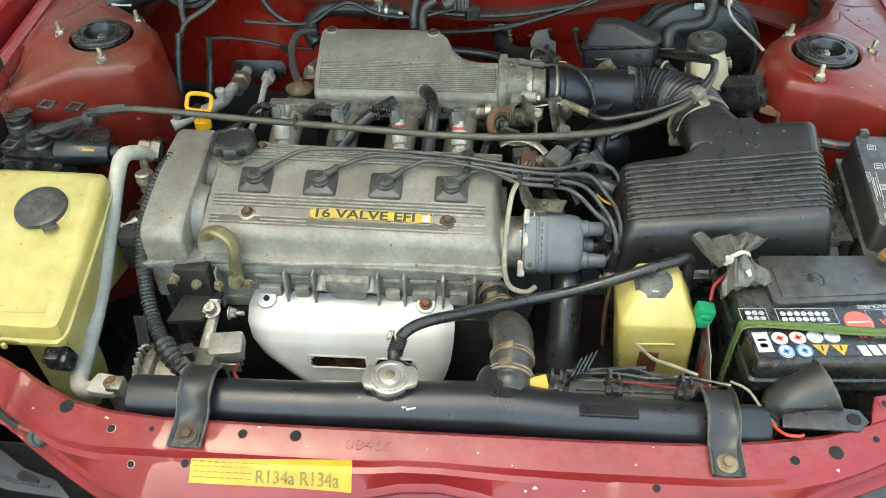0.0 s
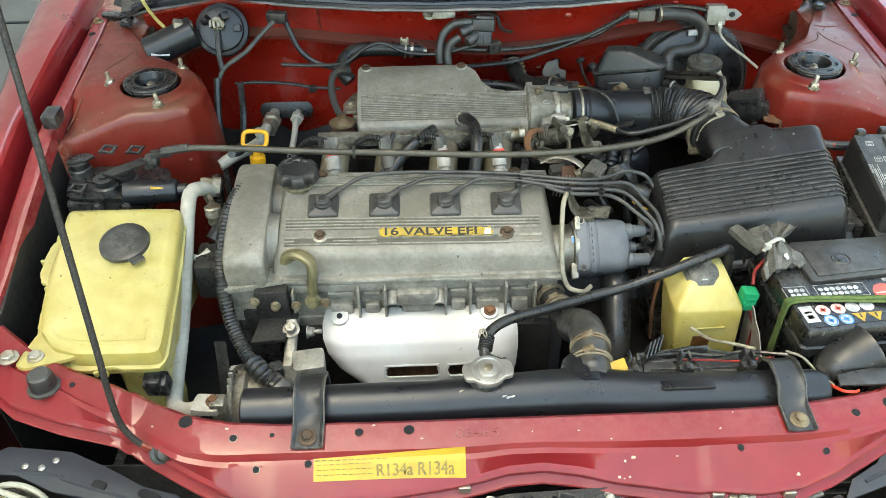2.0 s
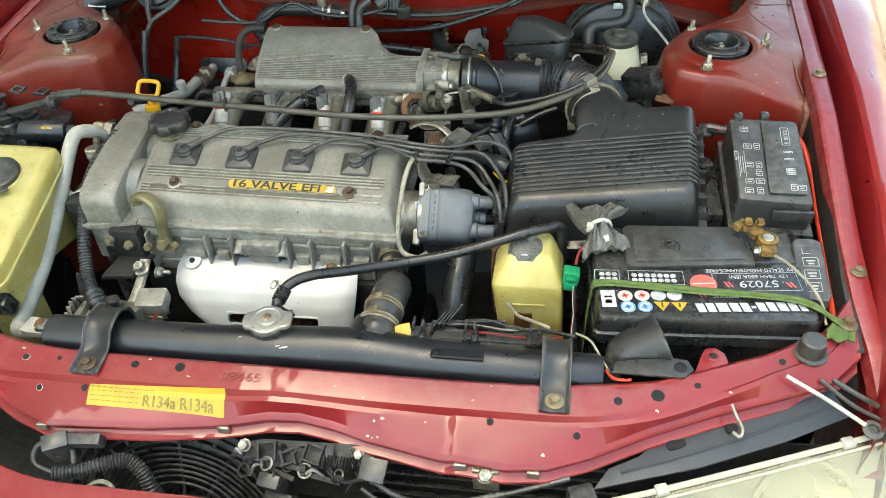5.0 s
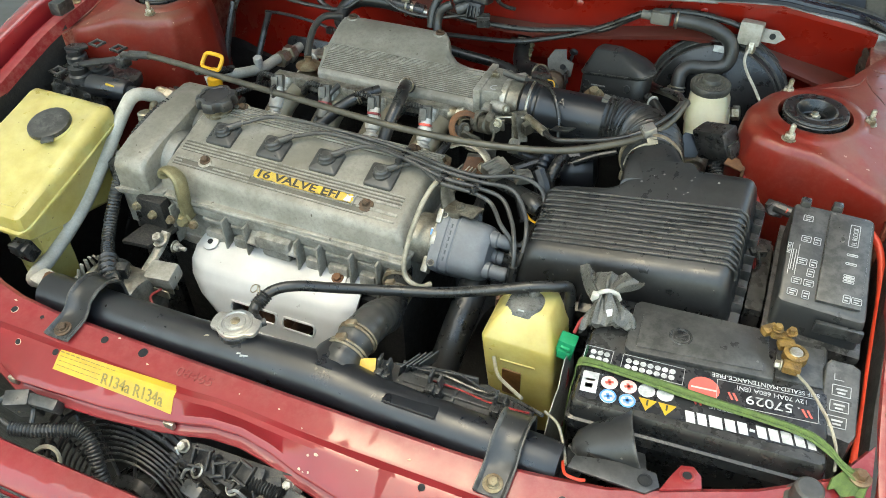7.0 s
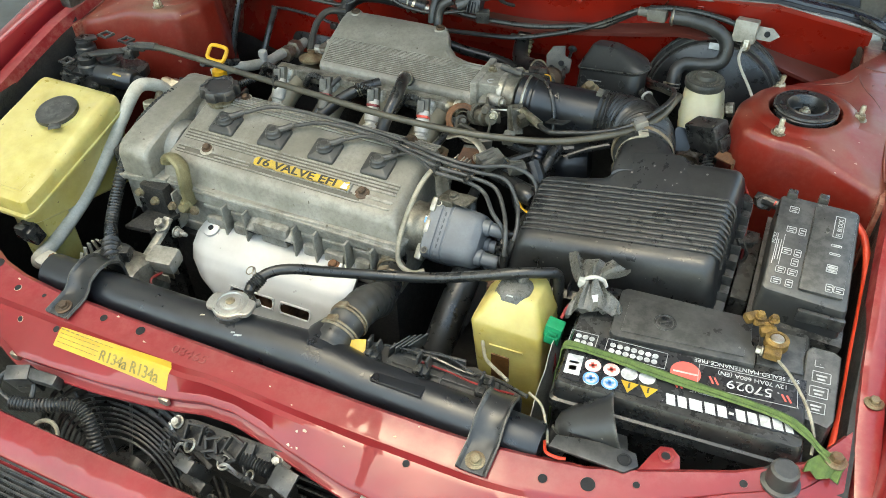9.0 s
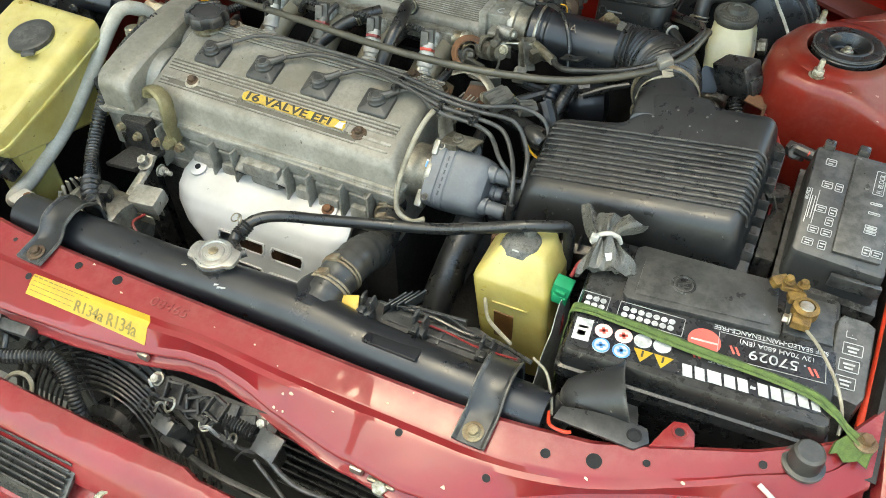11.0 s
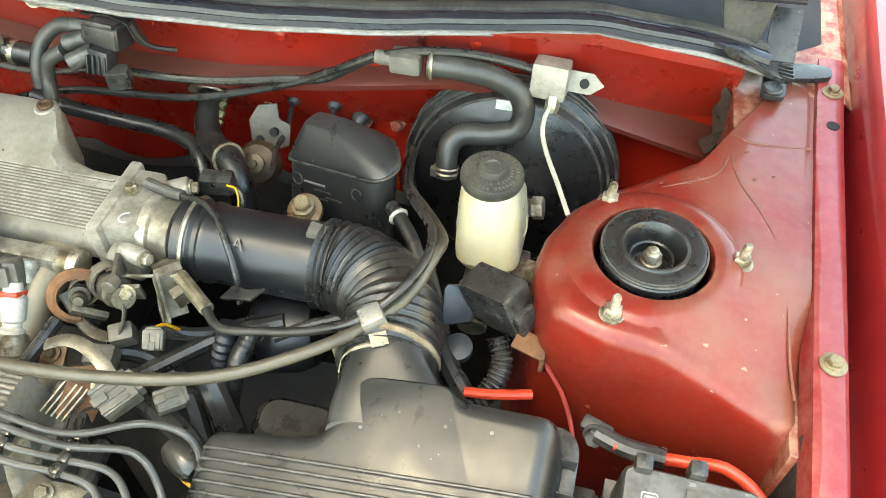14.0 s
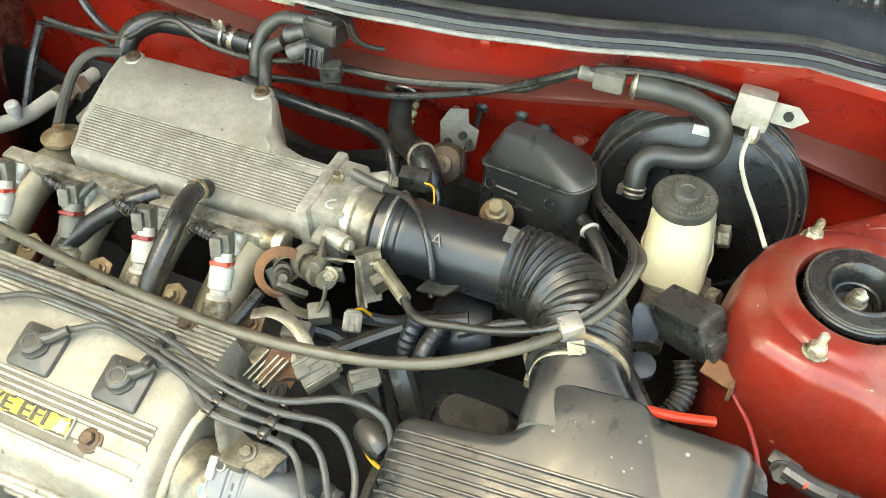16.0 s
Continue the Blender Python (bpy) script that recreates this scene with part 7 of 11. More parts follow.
for k in range(4):
    bm = B()
    box(bm, (0.163 + 0.006 * k, 0.112 + 0.004 * k, 0.757), (0.002, 0.030, 0.024), 0.0006, (0, 15, -25))
    part("shroud_fin", bm, BLACK_DUSTY, fs)
bm = B()
box(bm, (0.120, 0.083, 0.7660), (0.028, 0.021, 0.001), 0.0003, (32, -8, 14))
solid("yellow_tag", bm, LABEL_YELLOW, "small yellow sticker tag at the radiator hose", "sticker")
for x0, x1, y0, y1, z in ((0.165, 0.285, 0.090, 0.092, 0.752), (0.17, 0.28, 0.104, 0.108, 0.750), (0.225, 0.229, 0.084, 0.112, 0.751)):
    bm = B()
    box(bm, ((x0 + x1) / 2, (y0 + y1) / 2, z), (x1 - x0, y1 - y0, 0.008), 0.001)
    part("shroud_rib", bm, FUSE, fs)
for n, pts in enumerate(([(0.15, 0.102, 0.766), (0.18, 0.108, 0.764), (0.22, 0.112, 0.770), (0.26, 0.108, 0.762), (0.30, 0.100, 0.770)], [(0.20, 0.098, 0.762), (0.235, 0.100, 0.758), (0.27, 0.092, 0.764), (0.315, 0.092, 0.768)])):
    bm = B()
    tube(bm, pts, 0.0012, 6)
    part("thin_lead", bm, CABLE_RED if n else RUBBER, fs)
bm = B()
box(bm, (0.0, 0.13, 0.50), (0.30, 0.05, 0.26), 0.02)
cyl(bm, (-0.02, 0.10, 0.52), (-0.02, 0.17, 0.52), 0.05)
solid("radiator_fan", bm, BLACK, "dark radiator fan and motor behind the core", "fan")
bm = B()
tube(bm, [(0.243, 0.178, 0.735), (0.258, 0.150, 0.742), (0.275, 0.130, 0.755), (0.30, 0.112, 0.762)], 0.0022, 8)
tube(bm, [(0.330, 0.098, 0.772), (0.348, 0.088, 0.770), (0.362, 0.066, 0.762), (0.369, 0.046, 0.768)], 0.0016, 8)
solid("cream_wire", bm, WHITE_WIRE, "cream wire across the radiator end", "wire")
bm = B()
tube(bm, [(0.175, 0.112, 0.756), (0.21, 0.112, 0.758), (0.25, 0.108, 0.757), (0.285, 0.108, 0.762), (0.33, 0.092, 0.772)], 0.0024, 8)
solid("taped_harness", bm, BLACK, "black taped wiring across the fan shroud", "wiring")
bm = B()
tube(bm, [(0.365, 0.05, 0.765), (0.372, 0.032, 0.774), (0.385, 0.030, 0.774), (0.392, 0.034, 0.771)], 0.0018, 6)
solid("orange_wire", bm, ORANGE, "short orange wire on the tie bar", "wire")

# ---------------------------------------------------------------- coolant expansion tank
ct = thing("expansion_tank", (0.272, 0.222, 0.60), "aged yellow plastic coolant expansion tank", "coolant tank")

bm = B()
loft(bm, [rounded(0.279, 0.218, 0.070, 0.050, 0.600, 0.014), rounded(0.278, 0.218, 0.082, 0.060, 0.610, 0.008), rounded(0.272, 0.2215, 0.088, 0.068, 0.69, 0.007), rounded(0.267, 0.2245, 0.091, 0.074, 0.752, 0.007),
          rounded(0.267, 0.2255, 0.089, 0.072, 0.7565, 0.008), rounded(0.270, 0.240, 0.054, 0.052, 0.7830, 0.009), rounded(0.271, 0.241, 0.046, 0.046, 0.7855, 0.010), rounded(0.271, 0.241, 0.030, 0.030, 0.7860, 0.010)])
tk = part("tank_body", bm, YELLOW, ct)
bm = B()
box(bm, (0.270, 0.1868, 0.724), (0.044, 0.003, 0.003), 0.001, (0, -2, 0))
part("level_rib", bm, YELLOW, tk)
bm = B()
box(bm, (0.2635, 0.1876, 0.682), (0.024, 0.0025, 0.056), 0.001, (4, 0, 0))
part("level_window", bm, BROWN_FLUID, tk, "brown stained level window")
bm = B()
loft(bm, [rounded(0.263, 0.229, 0.044, 0.040, 0.772, 0.012), rounded(0.263, 0.231, 0.046, 0.040, 0.780, 0.014), rounded(0.264, 0.234, 0.040, 0.034, 0.788, 0.014), rounded(0.265, 0.237, 0.022, 0.020, 0.7915, 0.009)])
cyl(bm, (0.268, 0.242, 0.788), (0.270, 0.244, 0.800), 0.007)
part("tank_cap", bm, BAG, ct, "dirty smoky grey tank cap")
bm = B()
box(bm, (0.262, 0.2165, 0.7865), (0.008, 0.0035, 0.0012), 0.0004, (30, 0, 0))
part("cap_scuff", bm, GREY_INK, ct)
bm = B()
box(bm, (0.322, 0.209, 0.756), (0.021, 0.018, 0.030), 0.002, (0, 8, 0))
box(bm, (0.322, 0.199, 0.752), (0.015, 0.005, 0.012), 0.0012, (0, 8, 0))
box(bm, (0.323, 0.1985, 0.763), (0.011, 0.004, 0.004), 0.001, (0, 8, 0))
solid("green_connector", bm, GREEN, "green plastic wiring connector beside the coolant tank", "connector")
bm = B()
tube(bm, [(0.328, 0.215, 0.775), (0.332, 0.228, 0.786), (0.340, 0.236, 0.790), (0.352, 0.245, 0.795)], 0.0022, 8)
tube(bm, [(0.326, 0.20, 0.742), (0.332, 0.19, 0.72), (0.328, 0.18, 0.69), (0.335, 0.175, 0.65)], 0.0018, 8)
solid("connector_lead", bm, CABLE_RED, "red lead from the green connector to the battery", "wire")
bm = B()
tube(bm, [(0.205, 0.26, 0.762), (0.215, 0.268, 0.748), (0.235, 0.272, 0.748), (0.25, 0.268, 0.76)], 0.005, 8, 8, 0, 0, 0.5)
tube(bm, [(0.218, 0.26, 0.75), (0.216, 0.258, 0.70), (0.22, 0.255, 0.64)], 0.005, 8, 8, 0, 0, 0.5)
solid("rusty_clip", bm, RUST, "rusty steel clip beside the coolant tank", "clip")

# ---------------------------------------------------------------- battery
BAT = pose(0.4755, 0.1945, 0.0, 0, 0, 3.2)
bat = thing("battery", (0.4755, 0.1945, 0.60), "black car battery with a printed label and grey lid", "battery")


def at(bm):
    bmesh.ops.transform(bm, matrix=BAT, verts=bm.verts)
    return bm


bm = B()
loft(bm, [rounded(0, 0, 0.252, 0.166, 0.585, 0.006), rounded(0, 0, 0.252, 0.166, 0.752, 0.006), rounded(0, 0, 0.258, 0.172, 0.754, 0.007), rounded(0, 0, 0.260, 0.174, 0.760, 0.007),
          rounded(0, 0, 0.260, 0.174, 0.770, 0.007), rounded(0, 0, 0.254, 0.168, 0.7715, 0.007), rounded(0, 0, 0.252, 0.166, 0.790, 0.007), rounded(0, 0, 0.247, 0.161, 0.795, 0.007)])
case = part("case", at(bm), BLACK, bat)
bm = B()
poly = [(-0.086, 0.004), (-0.080, -0.001), (0.070, 0.008), (0.070, 0.030), (0.064, 0.040), (0.062, 0.074), (0.056, 0.079), (-0.080, 0.079), (-0.086, 0.073)]
prism(bm, poly, 0.793, 0.8015, 0.002)
part("lid", at(bm), FUSE, bat, "dusty grey raised lid")
bm = B()
prism(bm, [(-0.074, 0.007), (0.058, 0.015), (0.058, 0.028), (0.050, 0.044), (0.048, 0.066), (-0.066, 0.066), (-0.074, 0.058)], 0.8016, 0.803, 0.0006)
part("lid_panel", at(bm), FUSE, bat)
bm = B()
ring(bm, (-0.030, 0.036, 0.8034), (0, 0, 1), 0.0115, 0.0013, 32, 6)
lathe(bm, (-0.030, 0.036, 0.8025), (0, 0, 1), [(0.009, 0), (0.009, 0.001), (0.007, 0.0014)], 24)
box(bm, (-0.030, 0.036, 0.8045), (0.013, 0.003, 0.002), 0.0006, (0, 0, 35))
part("vent_plug", at(bm), BLACK, bat)
bm = B()
wave = [(-0.120 + 0.006 * k, -0.0755 + 0.0016 * (k % 2) + 0.00018 * k) for k in range(41)]
prism(bm, wave + [(0.124, 0.010), (0.070, 0.0065), (-0.084, -0.003), (-0.120, -0.003)], 0.7950, 0.7958, 0)
lab = part("label", at(bm), LABEL_BLACK, bat, "glossy black printed label, torn at its edge")


def print_box(x, y, w, h, mat, rot=0.0, name="print"):
    b = B()
    box(b, (x, y, 0.7961), (w, h, 0.0004), 0, (0, 0, rot))
    return part(name, at(b), mat, lab)


def letters(body, x, y, size, mat, squeeze=1.0):
    return words("lettering", body, BAT @ pose(x, y, 0.7959, 0, 0, 183), size, mat, lab, 0.0002, squeeze)


def print_disc(x, y, r, mat, inner=None):
    b = B()
    lathe(b, (x, y, 0.7957), (0, 0, 1), [(r, 0), (r, 0.0005)], 24)
    d = part("print_disc", at(b), mat, lab)
    if inner:
        b = B()
        box(b, (x, y, 0.7964), (r * 1.0, r * 0.35, 0.0003), 0, (0, 0, 20))
        box(b, (x, y, 0.7964), (r * 0.35, r * 0.9, 0.0003), 0, (0, 0, 20))
        part("pictogram", at(b), inner, d)


letters("57029", 0.092, -0.0150, 0.0165, WHITE_INK, 1.15)
letters("12V 70AH 680A (EN)", 0.106, -0.0045, 0.0080, WHITE_INK, 1.0)
letters("SMF SEALED-MAINTENANCE-FREE", 0.117, 0.0075, 0.0078, WHITE_INK, 0.92)
letters("BATTERIE", 0.052, -0.0385, 0.0098, WHITE_INK, 1.0)
wide = 0.0
for k, w in enumerate((0.008, 0.010, 0.011, 0.010, 0.010, 0.005, 0.010, 0.011, 0.014, 0.010, 0.010)):
    cx, cy, hh = 0.114 - wide - w / 2, -0.0585 - 0.055 * wide, 0.0070 if k != 5 else 0.0015
    b = B()
    if k == 5:
        box(b, (cx, cy, 0.7961), (w, 0.003, 0.0004), 0)
    else:
        lean = -0.22 * hh
        prism(b, [(cx - w * 0.46 - lean, cy - hh), (cx + w * 0.46 - lean, cy - hh), (cx + w * 0.46 + lean, cy + hh), (cx - w * 0.46 + lean, cy + hh)], 0.7960, 0.7964, 0)
    mark = part("brand_mark", at(b), WHITE_INK, lab)
    wide += w + 0.0016
for k in range(2):
    print_box(0.103 + 0.005 * k, -0.0225, 0.002, 0.010, RED_INK, 28, "red_stripe")
    print_box(0.030 + 0.005 * k, -0.0240, 0.002, 0.010, RED_INK, 28, "red_stripe")
    print_box(-0.004 + 0.005 * k, -0.0430, 0.002, 0.008, RED_INK, 28, "red_stripe")
print_disc(0.003, -0.0235, 0.0160, RED_INK)
print_box(0.003, -0.0235, 0.026, 0.0022, PINK_INK, 3)
for x, y, mat, inner in ((-0.092, -0.0475, PINK_INK, RED_INK), (-0.072, -0.0465, PINK_INK, RED_INK), (-0.053, -0.0455, WHITE_INK, None), (-0.034, -0.0445, WHITE_INK, None), (-0.090, -0.066, WHITE_INK, BLUE_INK), (-0.070, -0.065, WHITE_INK, BLUE_INK)):
    print_disc(x, y, 0.0088, mat, inner)
for x in (-0.090, -0.070):
    b = B()
    ring(b, (x, -0.0655, 0.7963), (0, 0, 1), 0.0078, 0.0009, 24, 4)
    part("blue_ring", at(b), BLUE_INK, lab)
for x in (-0.050, -0.030):
    b = B()
    prism(b, [(x - 0.0095, -0.0565), (x + 0.0095, -0.0565), (x, -0.0715)], 0.7957, 0.7962, 0)
    tri = part("warning_triangle", at(b), LABEL_YELLOW, lab)
    b = B()
    box(b, (x, -0.0615, 0.7965), (0.002, 0.007, 0.0003), 0)
    part("pictogram", at(b), INK, tri)
print_box(-0.112, -0.053, 0.017, 0.028, WHITE_INK, 3, "white_panel")
print_box(-0.112, -0.050, 0.010, 0.003, GREY_INK, 3)
print_box(-0.112, -0.058, 0.008, 0.006, GREY_INK, 3)
for row in range(2):
    for k in range(3):
        print_disc(-0.117 + 0.0075 * k, -0.010 - 0.0085 * row, 0.0032, WHITE_INK)
    for k in range(7):
        print_disc(-0.078 + 0.0078 * k, -0.011 - 0.0085 * row, 0.0033, WHITE_INK)
for x0, w in ((-0.111, 0.030), (-0.052, 0.066)):
    b = B()
    for sy in (-1, 1):
        box(b, (x0, -0.0145 + sy * 0.0115, 0.7961), (w, 0.0007, 0.0004), 0)
    for sx in (-1, 1):
        box(b, (x0 + sx * w / 2, -0.0145, 0.7961), (0.0007, 0.023, 0.0004), 0)
    part("printed_frame", at(b), GREY_INK, lab)
b = B()
for sy in (-1, 1):
    box(b, (0.066, -0.0185 + sy * 0.0155, 0.7961), (0.100, 0.0006, 0.0004), 0, (0, 0, 3))
for sx in (-1, 1):
    box(b, (0.066 + sx * 0.05, -0.0185 + sx * 0.0026, 0.7961), (0.0006, 0.031, 0.0004), 0, (0, 0, 3))
part("printed_frame", at(b), GREY_INK, lab)
bm = B()
box(bm, (0.096, 0.044, 0.7955), (0.048, 0.056, 0.003), 0.001)
part("terminal_pad", at(bm), FUSE, bat)
# earth clamp on the near post, taped boot on the other
cl = thing("battery_clamp", (0.562, 0.236, 0.79), "corroded brass battery clamp on the negative post", "battery clamp")
bm = B()
lathe(bm, (0.562, 0.234, 0.797), (0, 0, 1), [(0.0095, 0), (0.0085, 0.020), (0.0075, 0.021)], 24)
part("lead_post", bm, STEEL, cl)
bm = B()
lathe(bm, (0.562, 0.234, 0.802), (0, 0, 1), [(0.0145, 0), (0.0155, 0.003), (0.0150, 0.014), (0.0095, 0.016), (0.0090, 0.012)], 28, False)
box(bm, (0.560, 0.214, 0.808), (0.022, 0.016, 0.012), 0.003)
box(bm, (0.550, 0.249, 0.810), (0.022, 0.014, 0.010), 0.003, (0, 0, 20))
box(bm, (0.542, 0.260, 0.813), (0.026, 0.012, 0.008), 0.003, (0, 0, 5))
part("clamp_body", bm, CORRODED, cl)
for p, d in (((0.548, 0.214, 0.808), (-1, 0, 0)), ((0.536, 0.262, 0.820), (0, 0, 1)), ((0.553, 0.262, 0.820), (0, 0, 1))):
    bm = B()
    bolt(bm, p, d, 0.0055, 0.006, 1.3)
    part("clamp_bolt", bm, STEEL if d[0] else CORRODED, cl)
bm = B()
box(bm, (0.527, 0.266, 0.812), (0.022, 0.014, 0.012), 0.004, (10, 0, 40))
part("corrosion", bm, CORRODED, cl)
cl.location, cl.scale = Vector((0.5605, 0.2385, 0.7965)), (0.84, 0.84, 0.84)
bm = B()
tube(bm, [(0.566, 0.214, 0.810), (0.580, 0.196, 0.812), (0.600, 0.168, 0.806), (0.612, 0.145, 0.795), (0.615, 0.128, 0.782)], 0.0017, 8)
solid("white_earth_wire", bm, WHITE_WIRE, "thin dirty white wire from the clamp to the wing", "wire")
tb2 = thing("wrapped_terminal", (0.356, 0.262, 0.79), "grey plastic bag tied over the positive terminal", "terminal cover")
bm = B()
# pouch over the post, pinched at the tie, the open end fanning out above it


def spread(f, w):
    """A point across the flattened bag; f runs from its foot to its frayed mouth."""
    cx, cy, cz, half, swing = interp([(0, 0.366, 0.212, 0.797, 0.031, 0.3), (0.25, 0.364, 0.224, 0.806, 0.029, 0.3), (0.48, 0.356, 0.238, 0.820, 0.011, 0.25), (0.56, 0.354, 0.243, 0.823, 0.010, 0.2), (0.75, 0.352, 0.258, 0.827, 0.028, -0.1), (1.0, 0.351, 0.276, 0.826, 0.040, -0.25)], f)
    fold = 0.0035 * math.sin(9 * w + 3 * f) + 0.002 * math.sin(17 * w - 5 * f)
    return Vector((cx + half * w, cy + half * w * swing + 0.004 * math.sin(6 * w) * f, cz + fold + 0.012 * (1 - w * w) * (f < 0.5) + 0.012 * w * (f > 0.56)))


rows = []
for i in range(19):
    f = i / 18
    top = [spread(f, -1 + k / 10) for k in range(21)]
    low = [spread(f, 1 - k / 10) - Vector((0, -0.002, 0.006 + 0.004 * math.sin(k))) for k in range(21)]
    rows.append([tuple(p) for p in top + low])
loft(bm, rows)
part("bag", bm, BAG, tb2)
bm = B()
tube(bm, [(0.340, 0.236, 0.815), (0.345, 0.238, 0.825), (0.355, 0.241, 0.830), (0.365, 0.244, 0.826), (0.369, 0.245, 0.817)], 0.0028, 8)
box(bm, (0.343, 0.236, 0.823), (0.009, 0.008, 0.008), 0.002)
part("cable_tie", bm, WHITE, tb2)
bm = B()
box(bm, (0.364, 0.220, 0.8185), (0.008, 0.008, 0.001), 0.0003, (35, 5, 40))
part("white_scrap", bm, WHITE_INK, tb2)
# green webbing strap
bm = B()
path = [(0.342, 0.150, 0.66), (0.343, 0.152, 0.74), (0.346, 0.157, 0.778), (0.352, 0.160, 0.797), (0.40, 0.158, 0.8005), (0.47, 0.153, 0.8005), (0.57, 0.149, 0.8005), (0.602, 0.141, 0.7985), (0.620, 0.130, 0.793), (0.637, 0.121, 0.790)]
rows = []
c = curve(path, 6)
for i, p in enumerate(c):
    w = 0.0062 + 0.0006 * math.sin(i * 0.5)
    q = p.y + 0.001 * math.sin(i * 0.23)
    rows.append([(p.x, q - w, p.z + 0.0006), (p.x, q - w * 0.62, p.z + 0.0018), (p.x, q - w * 0.18, p.z + 0.0002), (p.x, q, p.z + 0.0012), (p.x, q + w / 2, p.z + 0.0020), (p.x, q + w, p.z + 0.0006)])
sheet(bm, rows, 0.0015)
strap = thing("battery_strap", (0.49, 0.15, 0.79), "olive green webbing strap tied across the battery", "strap")
part("webbing", bm, STRAP, strap)
bm = B()
rows = []
for i in range(6):
    rows.append([(0.610 + 0.006 * i, 0.104 + 0.004 * math.sin(2 * i), 0.7835 + 0.002 * math.sin(3 * i)), (0.612 + 0.006 * i, 0.114, 0.7885 + 0.002 * math.cos(4 * i)), (0.622 + 0.005 * i, 0.128, 0.790)])
sheet(bm, rows, 0.003)
part("loose_end", bm, STRAP, strap)
bm = B()
lathe(bm, (0.636, 0.124, 0.789), (0, 0, 1), [(0.0105, 0), (0.0105, 0.002), (0.008, 0.003)], 24)
bolt(bm, (0.636, 0.124, 0.791), (0, 0, 1), 0.0062, 0.006, 1.2)
part("strap_bolt", bm, OLIVE, strap)
bm = B()
box(bm, (0.475, 0.195, 0.578), (0.29, 0.20, 0.014), 0.004)
part("battery_tray", bm, BLACK, car)
bm = B()
crumple = random.Random(5)
rows = []
for k in range(9):
    y = 0.112 + 0.013 * k
    top = 0.700 + 0.055 * min(1, k / 6)
    rows.append([(0.328 + 0.014 * m / 6 + crumple.uniform(-0.0016, 0.0016), y + crumple.uniform(-0.002, 0.002), top - 0.16 * m / 6) for m in range(7)])
sheet(bm, rows, 0.001)
solid("insulation_sheet", bm, NET_SHEET, "crumpled silvery insulation sheet beside the battery", "sheet")

# horn funnel and its bracket, tab on the bar
horn = thing("air_horn", (0.40, 0.085, 0.72), "dusty black plastic horn trumpet beside the battery", "horn")
bm = B()
lathe(bm, (0.378, 0.082, 0.750), (0.82, 0.25, 0.30), [(0.0, -0.010), (0.012, -0.008), (0.021, 0.000), (0.0255, 0.014), (0.0285, 0.030), (0.0320, 0.046), (0.0345, 0.056), (0.0352, 0.059), (0.0335, 0.060), (0.0300, 0.048), (0.0255, 0.030), (0.016, 0.012), (0.0, 0.006)], 36, False)
lathe(bm, (0.376, 0.076, 0.748), (-0.3, -0.5, -0.8), [(0.014, -0.004), (0.013, 0.015), (0.012, 0.035)], 20)
part("trumpet", bm, BLACK_DUSTY, horn)
bm = B()
prism(bm, [(0.372, 0.040), (0.450, 0.040), (0.462, 0.052), (0.456, 0.066), (0.440, 0.068), (0.40, 0.062), (0.375, 0.056)], 0.771, 0.7745, 0.001)
part("bracket", bm, BLACK_DUSTY, horn)
bm = B()
ring(bm, (0.447, 0.054, 0.775), (0, 0, 1), 0.006, 0.0014, 20, 6)
lathe(bm, (0.447, 0.054, 0.773), (0, 0, 1), [(0.0055, 0), (0.0055, 0.0022)], 16)
part("bracket_hole", bm, HOLLOW_SHADE, horn)
bm = B()
prism(bm, [(0.462, 0.048), (0.500, 0.064), (0.497, 0.078), (0.488, 0.086), (0.476, 0.083), (0.470, 0.070)], 0.7725, 0.777, 0.001)
ring(bm, (0.484, 0.073, 0.777), (0, 0, 1), 0.006, 0.0018, 20, 6)
part("bar_tab", bm, RED, car)
bm = B()
lathe(bm, (0.484, 0.073, 0.775), (0, 0, 1), [(0.0045, 0), (0.0045, 0.0026)], 16)
part("tab_hole", bm, HOLLOW_SHADE, bar)
bm = B()
tube(bm, [(0.50, 0.018, 0.762), (0.505, 0.010, 0.754), (0.513, 0.002, 0.742), (0.510, -0.006, 0.738), (0.502, -0.004, 0.742)], 0.002, 8)
solid("wire_hook", bm, STEEL, "small bent wire hook on the tie bar", "hook")
bm = B()
tube(bm, [(0.560, 0.052, 0.776), (0.60, 0.034, 0.764), (0.640, 0.014, 0.750)], 0.0024, 8)
solid("loose_white_tie", bm, WHITE, "loose white cable tie end at the headlamp", "cable tie")

# ---------------------------------------------------------------- air filter box
ab = thing("air_filter_box", (0.36, 0.37, 0.58), "dusty black ribbed plastic air filter box", "air filter box")


def ab_z(x, y):
    return 0.8392 + 0.15 * (x - 0.33) + 0.31 * (y - 0.388)


def ab_poly(o):
    return [(0.234 - o, 0.304 - o), (0.478 + o, 0.300 - o), (0.480 + o, 0.450 + o), (0.412, 0.454 + o), (0.404, 0.464 + o * 0.5), (0.338, 0.464 + o * 0.5), (0.334 - o * 0.3, 0.438 + o), (0.318, 0.416 + o), (0.236 - o, 0.410 + o)]


def smooth_poly(poly, n=3):
    """Rounds an outline's corners by cutting them twice."""
    for _ in range(n):
        out = []
        for i in range(len(poly)):
            a, b = Vector(poly[i - 1]), Vector(poly[i])
            out += [tuple(a.lerp(b, 0.12 if _ == 0 else 0.25)), tuple(a.lerp(b, 0.88 if _ == 0 else 0.75))]
        poly = out
    return poly


def ab_ring(o, dz):
    return [(x, y, ab_z(x, y) + dz - (0.010 * min(1, -dz / 0.013) if y < 0.33 and dz > -0.05 else 0)) for x, y in round_poly(ab_poly(o), 0.013 + o * 0.4, 6)]


